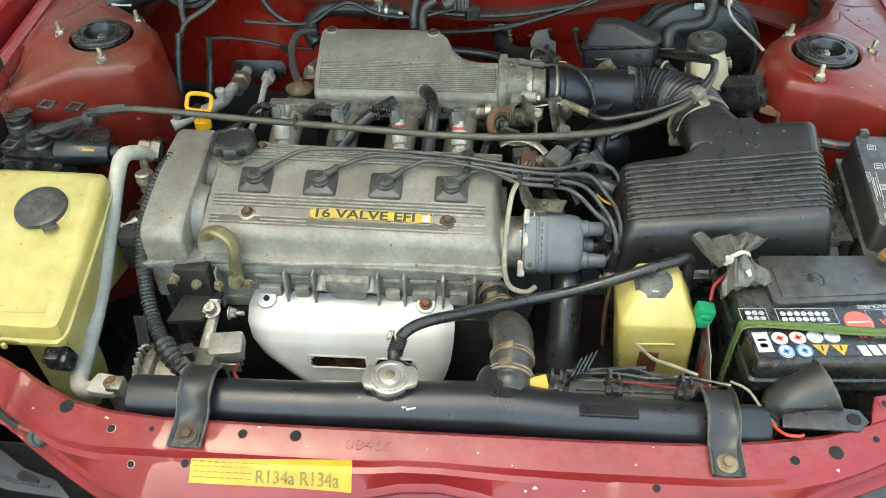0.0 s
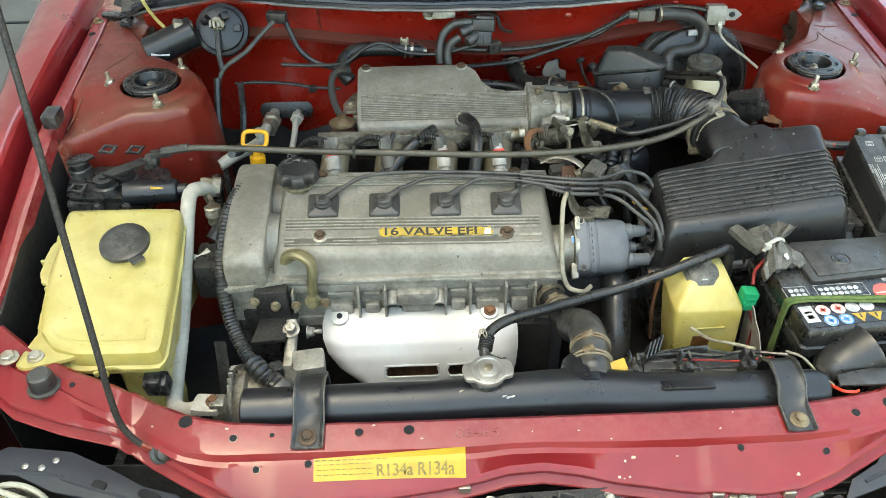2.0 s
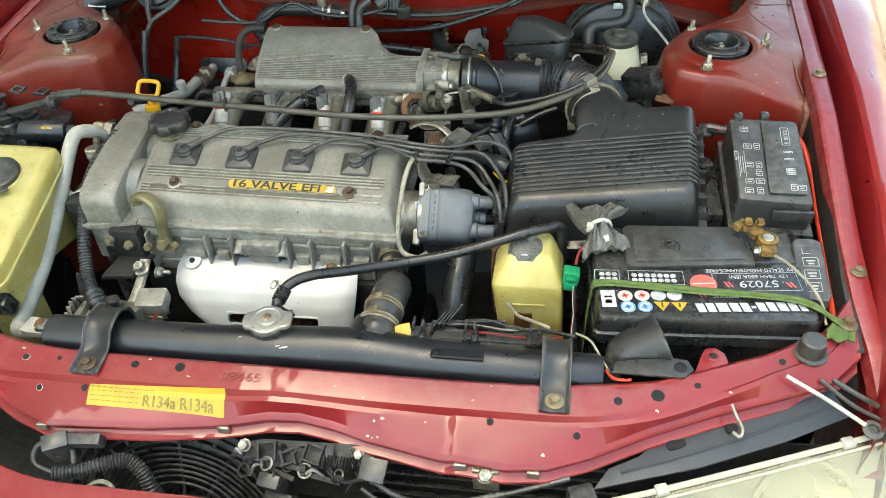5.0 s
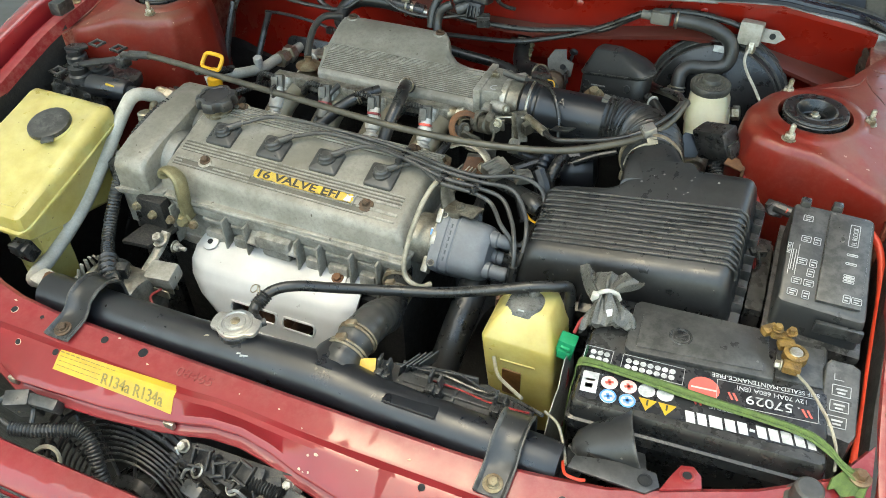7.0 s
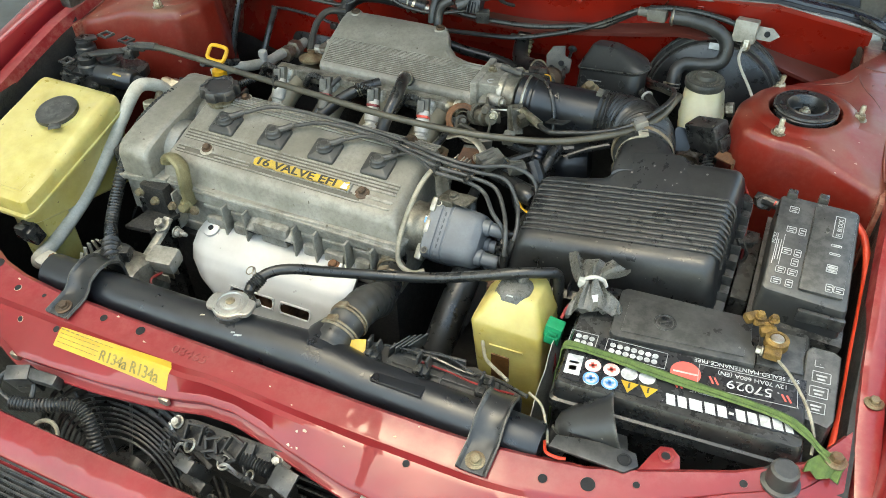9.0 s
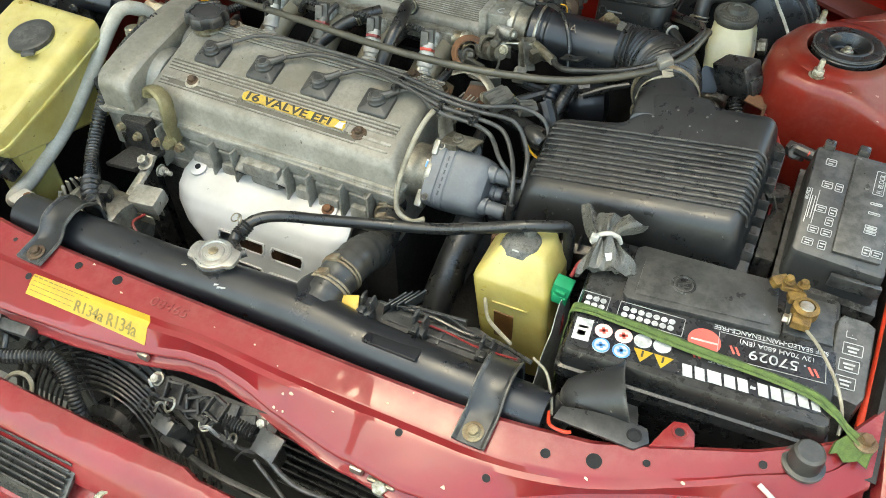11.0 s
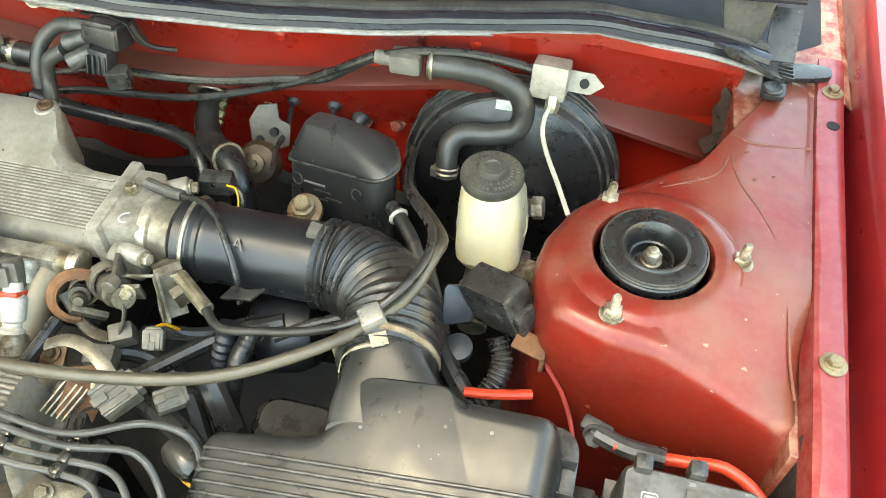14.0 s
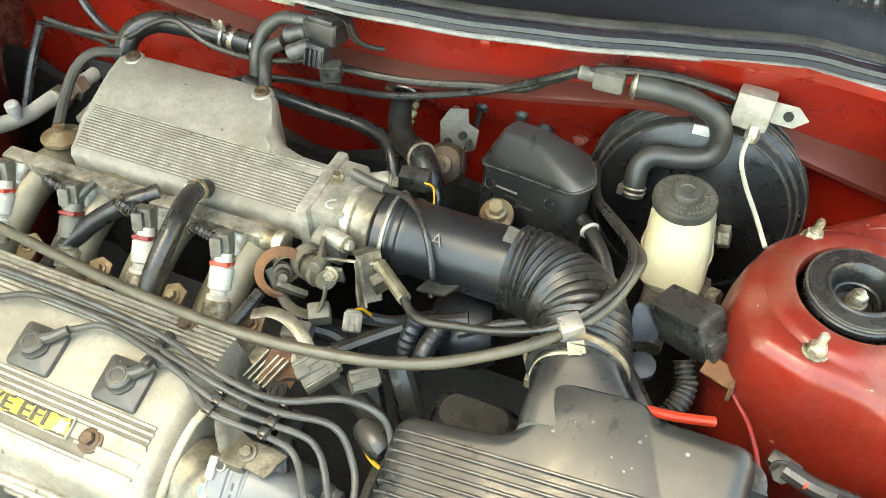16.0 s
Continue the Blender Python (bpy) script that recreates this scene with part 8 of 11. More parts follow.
bm = B()
loft(bm, [ab_ring(o, dz) for o, dz in ((0.013, -0.062), (0.011, -0.056), (0.006, -0.022), (0.004, -0.013), (0.001, -0.0065), (-0.003, -0.0026), (-0.007, -0.0006), (-0.012, 0.0))])
lid = part("lid", bm, BLACK_DUSTY, ab)
for k in range(11):
    y = 0.3225 + 0.0075 * k
    xa = 0.242
    bm = B()
    tube(bm, [(xa - 0.004, y, ab_z(xa - 0.004, y) - 0.003), (xa + 0.002, y, ab_z(xa, y) + 0.0012), (0.30, y, ab_z(0.30, y) + 0.0018), (0.38, y, ab_z(0.38, y) + 0.0018), (0.462, y, ab_z(0.462, y) + 0.0016), (0.473, y, ab_z(0.473, y) - 0.0010), (0.4815, y, ab_z(0.48, y) - 0.008), (0.4850, y, ab_z(0.485, y) - 0.022)], 0.0015, 8, 5)
    part("lid_rib", bm, BLACK_DUSTY, lid)
rng = random.Random(5)
for k in range(9):
    x, y = 0.345 + 0.10 * rng.random(), 0.412 + 0.03 * rng.random()
    w = rng.uniform(0.0008, 0.0018)
    bm = B()
    lathe(bm, (x, y, ab_z(x, y) - 0.0004), (0, -0.1, 1), [(w, 0), (w * 0.8, 0.0007), (0, 0.0009)], 7)
    part("pale_fleck", bm, SEAL_LIP, lid)
bm = B()
rows = []
for o, z in ((0.022, 0), (0.022, 0.006), (0.016, 0.008)):
    rows.append(ab_ring(o, z - 0.066))
loft(bm, rows)
part("flange", bm, BLACK, ab)
bm = B()
loft(bm, [[(x * 0.92 + 0.029, y * 0.92 + 0.03, 0.58) for x, y in round_poly(ab_poly(0.006), 0.016, 6)], ab_ring(0.012, -0.064)])
part("lower_box", bm, BLACK, ab)
for k in range(7):
    bm = B()
    y = 0.312 + 0.022 * k
    box(bm, (0.4945, y, ab_z(0.49, y) - 0.053), (0.012, 0.0016, 0.018), 0.0005)
    part("flange_rib", bm, BLACK_DUSTY, ab)
for k in range(8):
    bm = B()
    x = 0.26 + 0.028 * k
    box(bm, (x, 0.2885, ab_z(x, 0.29) - 0.053), (0.0016, 0.012, 0.018), 0.0005)
    part("flange_rib", bm, BLACK_DUSTY, ab)
for x, y in ((0.485, 0.296), (0.503, 0.40)):
    bm = B()
    box(bm, (x, y, ab_z(x, y) - 0.062), (0.020, 0.014, 0.010), 0.002, (0, 0, 30))
    tube(bm, [(x, y - 0.008, ab_z(x, y) - 0.055), (x + 0.006, y - 0.014, ab_z(x, y) - 0.068), (x + 0.004, y - 0.01, ab_z(x, y) - 0.085)], 0.002, 6)
    part("spring_clip", bm, BLACK, ab)
bm = B()
rows = []
for f, cx, cy, cz, w, h, p in ((0, 0.3500, 0.490, 0.8385, 0.074, 0.074, 2.0), (0.3, 0.351, 0.480, 0.8385, 0.074, 0.070, 2.2), (0.6, 0.358, 0.466, 0.840, 0.080, 0.056, 2.8), (0.85, 0.364, 0.452, 0.842, 0.088, 0.044, 3.4), (1, 0.370, 0.436, 0.842, 0.100, 0.034, 4.0), (1.2, 0.376, 0.420, 0.840, 0.108, 0.030, 4.0)):
    row = []
    for k in range(36):
        a = 2 * math.pi * k / 36
        u, v = math.cos(a), math.sin(a)
        q = (abs(u) ** p + abs(v) ** p) ** (-1 / p)
        row.append((cx + w / 2 * u * q, cy + 0.010 * v, cz + h / 2 * v * q))
    rows.append(row)
loft(bm, rows)
part("outlet_neck", bm, BLACK_DUSTY, ab)
bm = B()
tube(bm, [(0.315, 0.476, 0.836), (0.320, 0.479, 0.855), (0.333, 0.482, 0.868), (0.350, 0.484, 0.874)], 0.0017, 6, 8, 0, 0, 1)
part("sealant_bead", bm, WHITE_WIRE, ab, "smear of dirty white sealant")
bm = B()
lathe(bm, (0.27, 0.46, 0.59), (0.1, 0, 1), [(0.040, 0), (0.042, 0.05), (0.036, 0.10), (0.030, 0.115), (0.018, 0.12), (0.018, 0.135), (0.008, 0.137)], 24)
box(bm, (0.27, 0.50, 0.66), (0.10, 0.03, 0.04), 0.008, (0, 0, 20))
solid("gearbox_mount", bm, GRIME_SHADE, "dark grimy mount behind the air filter box", "engine mount")
bm = B()
box(bm, (0.28, 0.28, 0.44), (0.30, 0.36, 0.20), 0.04)
solid("gearbox", bm, GRIME_SHADE, "dark oily gearbox casing low in the bay", "gearbox")

# ---------------------------------------------------------------- fuse box and relay cover
fb = thing("fuse_box", (0.575, 0.38, 0.70), "dark grey fuse box with white pictograms on its lid", "fuse box")


def fb_z(y):
    return 0.850 + 0.25 * (y - 0.378)


bm = B()
out = [(0.531, 0.300), (0.624, 0.295), (0.619, 0.436), (0.528, 0.438)]
rows = []
for s, dz in ((1.05, -0.050), (1.03, -0.046), (1.0, -0.008), (0.985, -0.002), (0.955, 0.0)):
    rows.append([(0.5755 + (x - 0.5755) * s, 0.367 + (y - 0.367) * s, fb_z(y) + dz) for x, y in round_poly(out, 0.008, 5)])
loft(bm, rows)
flid = part("lid", bm, FUSE, fb)
bm = B()
loft(bm, [[(x, y, 0.70) for x, y in out], [(x + (0.006 if x > 0.57 else -0.006), y + (0.006 if y > 0.37 else -0.010), fb_z(y) - 0.044) for x, y in out]])
part("base", bm, BLACK, fb)
bm = B()
box(bm, (0.5925, 0.367, fb_z(0.367) + 0.0025), (0.046, 0.124, 0.004), 0.0015, (14, 0, 0))
part("raised_half", bm, FUSE, flid)
for x, y in ((0.576, 0.440), (0.541, 0.437)):
    bm = B()
    box(bm, (x, y, fb_z(y) - 0.004), (0.012, 0.012, 0.022), 0.003)
    part("lid_catch", bm, BLACK, fb)
bm = B()
box(bm, (0.60, 0.291, fb_z(0.29) - 0.016), (0.05, 0.006, 0.016), 0.002)
part("lid_catch", bm, BLACK, fb)


def fb_mark(x, y, w, h, kind="frame"):
    up = 0.0050 if x > 0.571 else 0.0010
    y = 0.416 + 0.93 * (y - 0.43)
    m = pose(x - 0.002, y, fb_z(y) + up, 14, 0, 0)
    pieces = []
    b = B()
    if kind == "bar":
        box(b, (0, 0, 0), (w, h, 0.0003), 0)
        pieces.append(("printed_bar", b))
    else:
        outer, inner = round_poly([(-w / 2, -h / 2), (w / 2, -h / 2), (w / 2, h / 2), (-w / 2, h / 2)], 0.0014, 3), round_poly([(-w / 2 + 0.0008, -h / 2 + 0.0008), (w / 2 - 0.0008, -h / 2 + 0.0008), (w / 2 - 0.0008, h / 2 - 0.0008), (-w / 2 + 0.0008, h / 2 - 0.0008)], 0.0010, 3)
        sheet(b, [[(*p, 0), (*q, 0)] for p, q in zip(outer + outer[:1], inner + inner[:1])], 0.0003)
        pieces.append(("pictogram", b))
        if kind == "full":
            for k in (-1, 1):
                b = B()
                box(b, (0.0004 * k, k * h * 0.18, 0), (w * (0.55 + 0.08 * k), h * 0.14, 0.0003), 0)
                pieces.append(("printed_bar", b))
    for name, b in pieces:
        bmesh.ops.transform(b, matrix=m, verts=b.verts)
        part(name, b, GREY_INK, flid)


for x, y in ((0.549, 0.430), (0.551, 0.398), (0.551, 0.364), (0.549, 0.335), (0.562, 0.335), (0.547, 0.318), (0.612, 0.322)):
    fb_mark(x, y, 0.011, 0.009, "full")
for x, y in ((0.563, 0.398), (0.563, 0.364), (0.562, 0.350), (0.561, 0.318), (0.602, 0.322)):
    fb_mark(x, y, 0.008, 0.011, "full")
for y in (0.385, 0.372, 0.354, 0.350, 0.346):
    fb_mark(0.601, y, 0.012, 0.0035, "full")
fb_mark(0.600, 0.414, 0.011, 0.032)
words("lettering", "FL BLOCK", pose(0.6015, 0.388, fb_z(0.388) + 0.0050, 14, 0, 0) @ pose(0, 0, 0, 0, 0, 90), 0.0075, GREY_INK, flid, 0.0002, 0.78)
fb_mark(0.538, 0.365, 0.0008, 0.045, "bar")
fb_mark(0.5455, 0.365, 0.0008, 0.045, "bar")
for k in range(2):
    fb_mark(0.540 + 0.003 * k, 0.364, 0.0009, 0.030, "bar")
words("lettering", "NOTICE", pose(0.5345, 0.362, fb_z(0.362) + 0.0010, 14, 0, 0) @ pose(0, 0, 0, 0, 0, 90), 0.0055, GREY_INK, flid, 0.0002, 0.8)
rb = thing("relay_cover", (0.612, 0.21, 0.68), "small grey relay cover between battery and wing", "relay box")
bm = B()
rows = []
out2 = [(0.595, 0.172), (0.627, 0.168), (0.632, 0.178), (0.628, 0.250), (0.620, 0.254), (0.597, 0.254), (0.593, 0.248)]
for s, dz in ((1.0, -0.10), (1.0, -0.008), (0.97, -0.001), (0.90, 0.0)):
    rows.append([(0.612 + (x - 0.612) * s, 0.212 + (y - 0.212) * s, 0.795 + 0.30 * (y - 0.212) + dz) for x, y in out2])
loft(bm, rows)
rl = part("cover", bm, FUSE, rb)
for k in range(4):
    y = 0.186 + 0.017 * k
    b = B()
    m = pose(0.612, y, 0.7955 + 0.30 * (y - 0.212), 16.7, 0, 4)
    for sy in (-1, 1):
        box(b, (0, sy * 0.006, 0), (0.018, 0.0008, 0.0003), 0)
    for sx in (-1, 1):
        box(b, (sx * 0.009, 0, 0), (0.0008, 0.012, 0.0003), 0)
    box(b, (0, 0.0015, 0), (0.011, 0.002, 0.0003), 0)
    box(b, (0, -0.0025, 0), (0.008, 0.002, 0.0003), 0)
    bmesh.ops.transform(b, matrix=m, verts=b.verts)
    part("pictogram", b, GREY_INK, rl)
bm = B()
tube(bm, [(0.525, 0.470, 0.825), (0.545, 0.468, 0.822), (0.575, 0.466, 0.828), (0.605, 0.462, 0.836), (0.632, 0.440, 0.828), (0.643, 0.39, 0.806), (0.643, 0.30, 0.782), (0.642, 0.22, 0.765), (0.638, 0.165, 0.755)], 0.0045, 12)
solid("battery_cable", bm, ORANGE, "orange-red battery cable round the fuse box", "cable")
bm = B()
tube(bm, [(0.512, 0.478, 0.822), (0.535, 0.470, 0.823), (0.562, 0.467, 0.825)], 0.0075, 10)
solid("cable_sleeve", bm, BLACK_DUSTY, "black sleeve on the battery cable", "sleeve")
bm = B()
box(bm, (0.513, 0.487, 0.812), (0.024, 0.012, 0.018), 0.003, (20, 0, -20))
bolt(bm, (0.512, 0.480, 0.815), (-0.2, -1, 0.5), 0.0075, 0.006, 1.25)
solid("cable_bracket", bm, BLACK_DUSTY, "black bolted cable bracket on the strut tower", "bracket")
bm = B()
tube(bm, [(0.462, 0.545, 0.838), (0.466, 0.530, 0.822), (0.484, 0.505, 0.818), (0.497, 0.470, 0.812), (0.502, 0.42, 0.795), (0.508, 0.37, 0.77)], 0.0019, 8)
solid("dark_red_wire", bm, CABLE_RED, "dark red wire between filter box and strut tower", "wire")
# black block added over the red here, standing in for the gap's shade
bm = B()
box(bm, (0.513, 0.385, 0.735), (0.022, 0.13, 0.10), 0.006)
box(bm, (0.510, 0.44, 0.77), (0.020, 0.02, 0.04), 0.004)
solid("gap_shade_block", bm, BLACK, "black block added for the shade between filter box and fuse box", "bracket")
# ---------------------------------------------------------------- wheels under the car
for side in (1, -1):
    bm = B()
    lathe(bm, (side * 0.62, 0.62, 0.28), (side, 0, 0), [(0.17, 0), (0.25, 0.005), (0.275, 0.03), (0.28, 0.06), (0.28, 0.12), (0.275, 0.15), (0.25, 0.172), (0.17, 0.175)], 40)
    part("tyre", bm, RUBBER, car)

# ---------------------------------------------------------------- washer tank
wt = thing("washer_tank", (-0.53, 0.24, 0.52), "large aged yellow plastic washer tank beside the wing", "washer tank")
WT = [(-0.594, 0.352), (-0.448, 0.350), (-0.440, 0.342), (-0.430, 0.128), (-0.438, 0.120), (-0.535, 0.122), (-0.562, 0.132), (-0.584, 0.156), (-0.594, 0.195), (-0.597, 0.240), (-0.598, 0.300), (-0.599, 0.345)]


def wt_z(y):
    return 0.8325 + 0.212 * (y - 0.35)


bm = B()
rows = []
for s, dz in ((0.90, -0.11), (0.95, -0.104), (0.955, -0.035), (0.99, -0.030), (1.0, -0.026), (1.0, -0.010), (0.985, -0.003), (0.955, 0.0), (0.90, 0.0025), (0.86, 0.004)):
    rows.append([(-0.525 + (x + 0.525) * s, 0.238 + (y - 0.238) * s, (wt_z(y) if dz > -0.05 else 0.845 - 0.25 * (y - 0.12)) + dz) for x, y in smooth_poly(WT, 2)])
loft(bm, rows)
wb = part("tank_body", bm, YELLOW, wt)
# moulding seam that stands out round the tank as a ragged flange
ragged = random.Random(21)
seam_line = [(-0.598, 0.357), (-0.612, 0.342), (-0.613, 0.318), (-0.619, 0.300), (-0.622, 0.262), (-0.614, 0.248), (-0.603, 0.240), (-0.603, 0.205), (-0.600, 0.178), (-0.592, 0.152), (-0.572, 0.128), (-0.548, 0.118), (-0.520, 0.1155), (-0.495, 0.118), (-0.470, 0.115), (-0.436, 0.116),
             (-0.4265, 0.126), (-0.4365, 0.342), (-0.446, 0.354)]
edge = [(x + ragged.uniform(-0.0012, 0.0012), y + ragged.uniform(-0.0012, 0.0012)) for x, y in smooth_poly(seam_line, 2)]
bm = B()
prism(bm, edge, -0.0275, -0.0225, 0.001)
for v in bm.verts:
    v.co.z += wt_z(v.co.y)
part("seam_flange", bm, YELLOW, wb, "paler ragged moulding seam")
for x, y in ((-0.606, 0.240), (-0.6225, 0.285), (-0.586, 0.136), (-0.540, 0.115), (-0.512, 0.113), (-0.500, 0.1125)):
    bm = B()
    box(bm, (x, y, wt_z(y) - 0.026), (0.006, 0.005, 0.008), 0.0018)
    part("moulding_pip", bm, YELLOW, wb)
for pts in ([(-0.584, 0.338), (-0.585, 0.26), (-0.583, 0.20), (-0.570, 0.160), (-0.548, 0.142), (-0.50, 0.137), (-0.452, 0.138)], [(-0.452, 0.138), (-0.455, 0.22), (-0.458, 0.30), (-0.462, 0.338)]):
    bm = B()
    tube(bm, [(x, y, wt_z(y) - 0.0012) for x, y in pts], 0.0030, 8, 6, 0, 0, 0.8)
    part("pressed_ridge", bm, YELLOW, wb)
bm = B()
rows = []
for z, s in ((0.60, 0.8), (0.64, 0.95), (0.74, 1.0)):
    rows.append([(-0.470 + u * 0.03 * s, 0.165 + v * 0.028 * s, z) for u, v in ((-1, -0.8), (-0.8, -1), (0.8, -1), (1, -0.8), (1, 0.8), (0.8, 1), (-0.8, 1), (-1, 0.8))])
loft(bm, rows)
part("lower_spout", bm, YELLOW, wb)
bm = B()
box(bm, (-0.447, 0.122, 0.725), (0.030, 0.022, 0.030), 0.004, (15, 0, 0))
box(bm, (-0.447, 0.112, 0.735), (0.018, 0.014, 0.02), 0.003)
part("pump_plug", bm, BLACK, wt, "black washer pump plug")
bm = B()
prism(bm, smooth_poly([(-0.604, 0.112), (-0.590, 0.106), (-0.566, 0.112), (-0.530, 0.124), (-0.545, 0.160), (-0.580, 0.185), (-0.594, 0.165)], 2), 0.772, 0.778, 0.0015)
part("mounting_tab", bm, YELLOW, wb)
bm = B()
bolt(bm, (-0.582, 0.124, 0.778), (0, 0, 1), 0.0075, 0.005, 1.35)
part("tab_bolt", bm, STEEL, wt)
capz = wt_z(0.280)
bm = B()
lathe(bm, (-0.499, 0.281, capz - 0.002), (0, -0.2, 1), [(0.034, 0), (0.031, 0.008), (0.028, 0.010)], 32)
part("filler_neck", bm, YELLOW, wb)
bm = B()
lathe(bm, (-0.503, 0.279, capz + 0.0075), (0, -0.2, 1), [(0.0325, 0), (0.033, 0.002), (0.032, 0.006), (0.028, 0.0075), (0.010, 0.0070), (0, 0.0072)], 40, False)
box(bm, (-0.481, 0.249, capz + 0.006), (0.018, 0.016, 0.004), 0.0015, (-8, 0, 40))
part("filler_cap", bm, FUSE, wt, "dark grey scuffed flip cap")
bm = B()
lathe(bm, (-0.545, 0.285, wt_z(0.285)), (0, -0.2, 1), [(0.004, 0), (0.003, 0.004)], 10)
part("moulded_nub", bm, YELLOW, wb)

# aluminium refrigerant pipe with its unions
ac = thing("refrigerant_pipe", (-0.44, 0.25, 0.70), "dull aluminium refrigerant pipe beside the washer tank", "pipe")
bm = B()
tube(bm, [(-0.422, 0.430, 0.800), (-0.430, 0.415, 0.816), (-0.4385, 0.392, 0.826), (-0.4405, 0.365, 0.814), (-0.441, 0.30, 0.766), (-0.440, 0.23, 0.722), (-0.437, 0.15, 0.694), (-0.430, 0.112, 0.694), (-0.412, 0.094, 0.704), (-0.392, 0.090, 0.712)], 0.0106, 14, 8)
part("pipe_run", bm, PIPE_ALU, ac)
bm = B()
lathe(bm, (-0.440, 0.440, 0.805), (1, 0.1, -0.25), [(0.011, 0), (0.013, 0.004), (0.013, 0.016), (0.0155, 0.018), (0.0155, 0.030), (0.011, 0.032)], 8)
part("union", bm, STEEL, ac)
bm = B()
prism(bm, smooth_poly([(-0.400, 0.078), (-0.365, 0.074), (-0.358, 0.100), (-0.395, 0.106)], 2), 0.714, 0.724, 0.002)
part("flange_block", bm, PIPE_ALU, ac)
bm = B()
bolt(bm, (-0.372, 0.091, 0.724), (0, 0, 1), 0.0065, 0.005)
part("flange_bolt", bm, RUST, ac)
bm = B()
box(bm, (-0.366, 0.088, 0.70), (0.018, 0.02, 0.06), 0.003)
part("bracket_leg", bm, ALU_DARK, ac)
bm = B()
tube(bm, [(-0.425, 0.415, 0.805), (-0.415, 0.395, 0.80), (-0.408, 0.375, 0.79), (-0.405, 0.355, 0.775)], 0.006, 10)
lathe(bm, (-0.408, 0.372, 0.786), (0, 0.1, 1), [(0.010, 0), (0.010, 0.012), (0.012, 0.013), (0.012, 0.026), (0.009, 0.028)], 16)
part("service_valve", bm, BRASSY, ac)
bm = B()
tube(bm, [(-0.438, 0.322, 0.765), (-0.425, 0.318, 0.765), (-0.412, 0.328, 0.770)], 0.0045, 10)
part("branch", bm, PIPE_ALU, ac)
bm = B()
box(bm, (-0.405, 0.32, 0.74), (0.05, 0.06, 0.06), 0.008)
tube(bm, [(-0.41, 0.35, 0.77), (-0.39, 0.38, 0.79), (-0.375, 0.42, 0.795), (-0.37, 0.47, 0.79)], 0.012, 10)
solid("compressor_hose", bm, RUBBER, "dark rubber hose and body behind the timing cover", "hose")

# cruise actuator: plate, motor can, levers
act = thing("cruise_actuator", (-0.55, 0.43, 0.76), "black cruise control actuator with levers and a motor can", "actuator")
bm = B()
prism(bm, smooth_poly([(-0.625, 0.40), (-0.52, 0.395), (-0.48, 0.44), (-0.49, 0.475), (-0.60, 0.485), (-0.635, 0.46)], 2), 0.800, 0.816, 0.003)
box(bm, (-0.57, 0.43, 0.785), (0.11, 0.07, 0.05), 0.008)
part("base_plate", bm, BLACK, act)
bm = B()
lathe(bm, (-0.540, 0.405, 0.818), (1, 0.02, 0.03), [(0.012, 0), (0.0175, 0.004), (0.0175, 0.075), (0.015, 0.079), (0.010, 0.080), (0.010, 0.092), (0.007, 0.094)], 28)
can = part("motor_can", bm, BLACK_GLOSS, act)
bm = B()
box(bm, (-0.487, 0.3965, 0.8335), (0.018, 0.007, 0.001), 0.0003, (25, 0, 0))
part("yellow_mark", bm, LABEL_YELLOW, can)
for x, y, z, r, h in ((-0.618, 0.462, 0.816, 0.017, 0.022), (-0.566, 0.414, 0.816, 0.018, 0.024), (-0.545, 0.437, 0.816, 0.019, 0.016)):
    bm = B()
    lathe(bm, (x, y, z), (0, 0, 1), [(r, 0), (r, h * 0.5), (r * 0.8, h * 0.6), (r * 0.8, h), (r * 0.4, h * 1.05), (r * 0.4, h * 1.2)], 20)
    part("pivot", bm, BLACK_DUSTY, act)
bm = B()
prism(bm, smooth_poly([(-0.568, 0.414), (-0.55, 0.410), (-0.508, 0.442), (-0.498, 0.460), (-0.510, 0.463), (-0.556, 0.430)], 2), 0.843, 0.847, 0.001)
prism(bm, smooth_poly([(-0.632, 0.452), (-0.606, 0.458), (-0.594, 0.472), (-0.61, 0.482), (-0.632, 0.470)], 2), 0.838, 0.842, 0.001)
part("lever", bm, BLACK_DUSTY, act)
for x, y, z in ((-0.603, 0.405, 0.830), (-0.572, 0.472, 0.852), (-0.535, 0.478, 0.846)):
    bm = B()
    for sx in (-1, 1):
        box(bm, (x + sx * 0.009, y, z), (0.004, 0.018, 0.004), 0.001, (0, 0, -12))
    for sy in (-1, 1):
        box(bm, (x, y + sy * 0.008, z), (0.020, 0.004, 0.004), 0.001, (0, 0, -12))
    part("square_eye", bm, BLACK_DUSTY, act)
bm = B()
box(bm, (-0.490, 0.455, 0.853), (0.030, 0.012, 0.010), 0.002, (0, 0, 10))
box(bm, (-0.505, 0.452, 0.842), (0.02, 0.02, 0.018), 0.003)
part("cable_anchor", bm, BLACK_DUSTY, act)
for x in (-0.575, -0.535):
    bm = B()
    bolt(bm, (x, 0.388, 0.806), (0, -1, 0.3), 0.005, 0.008)
    part("plate_screw", bm, BLACK, act)

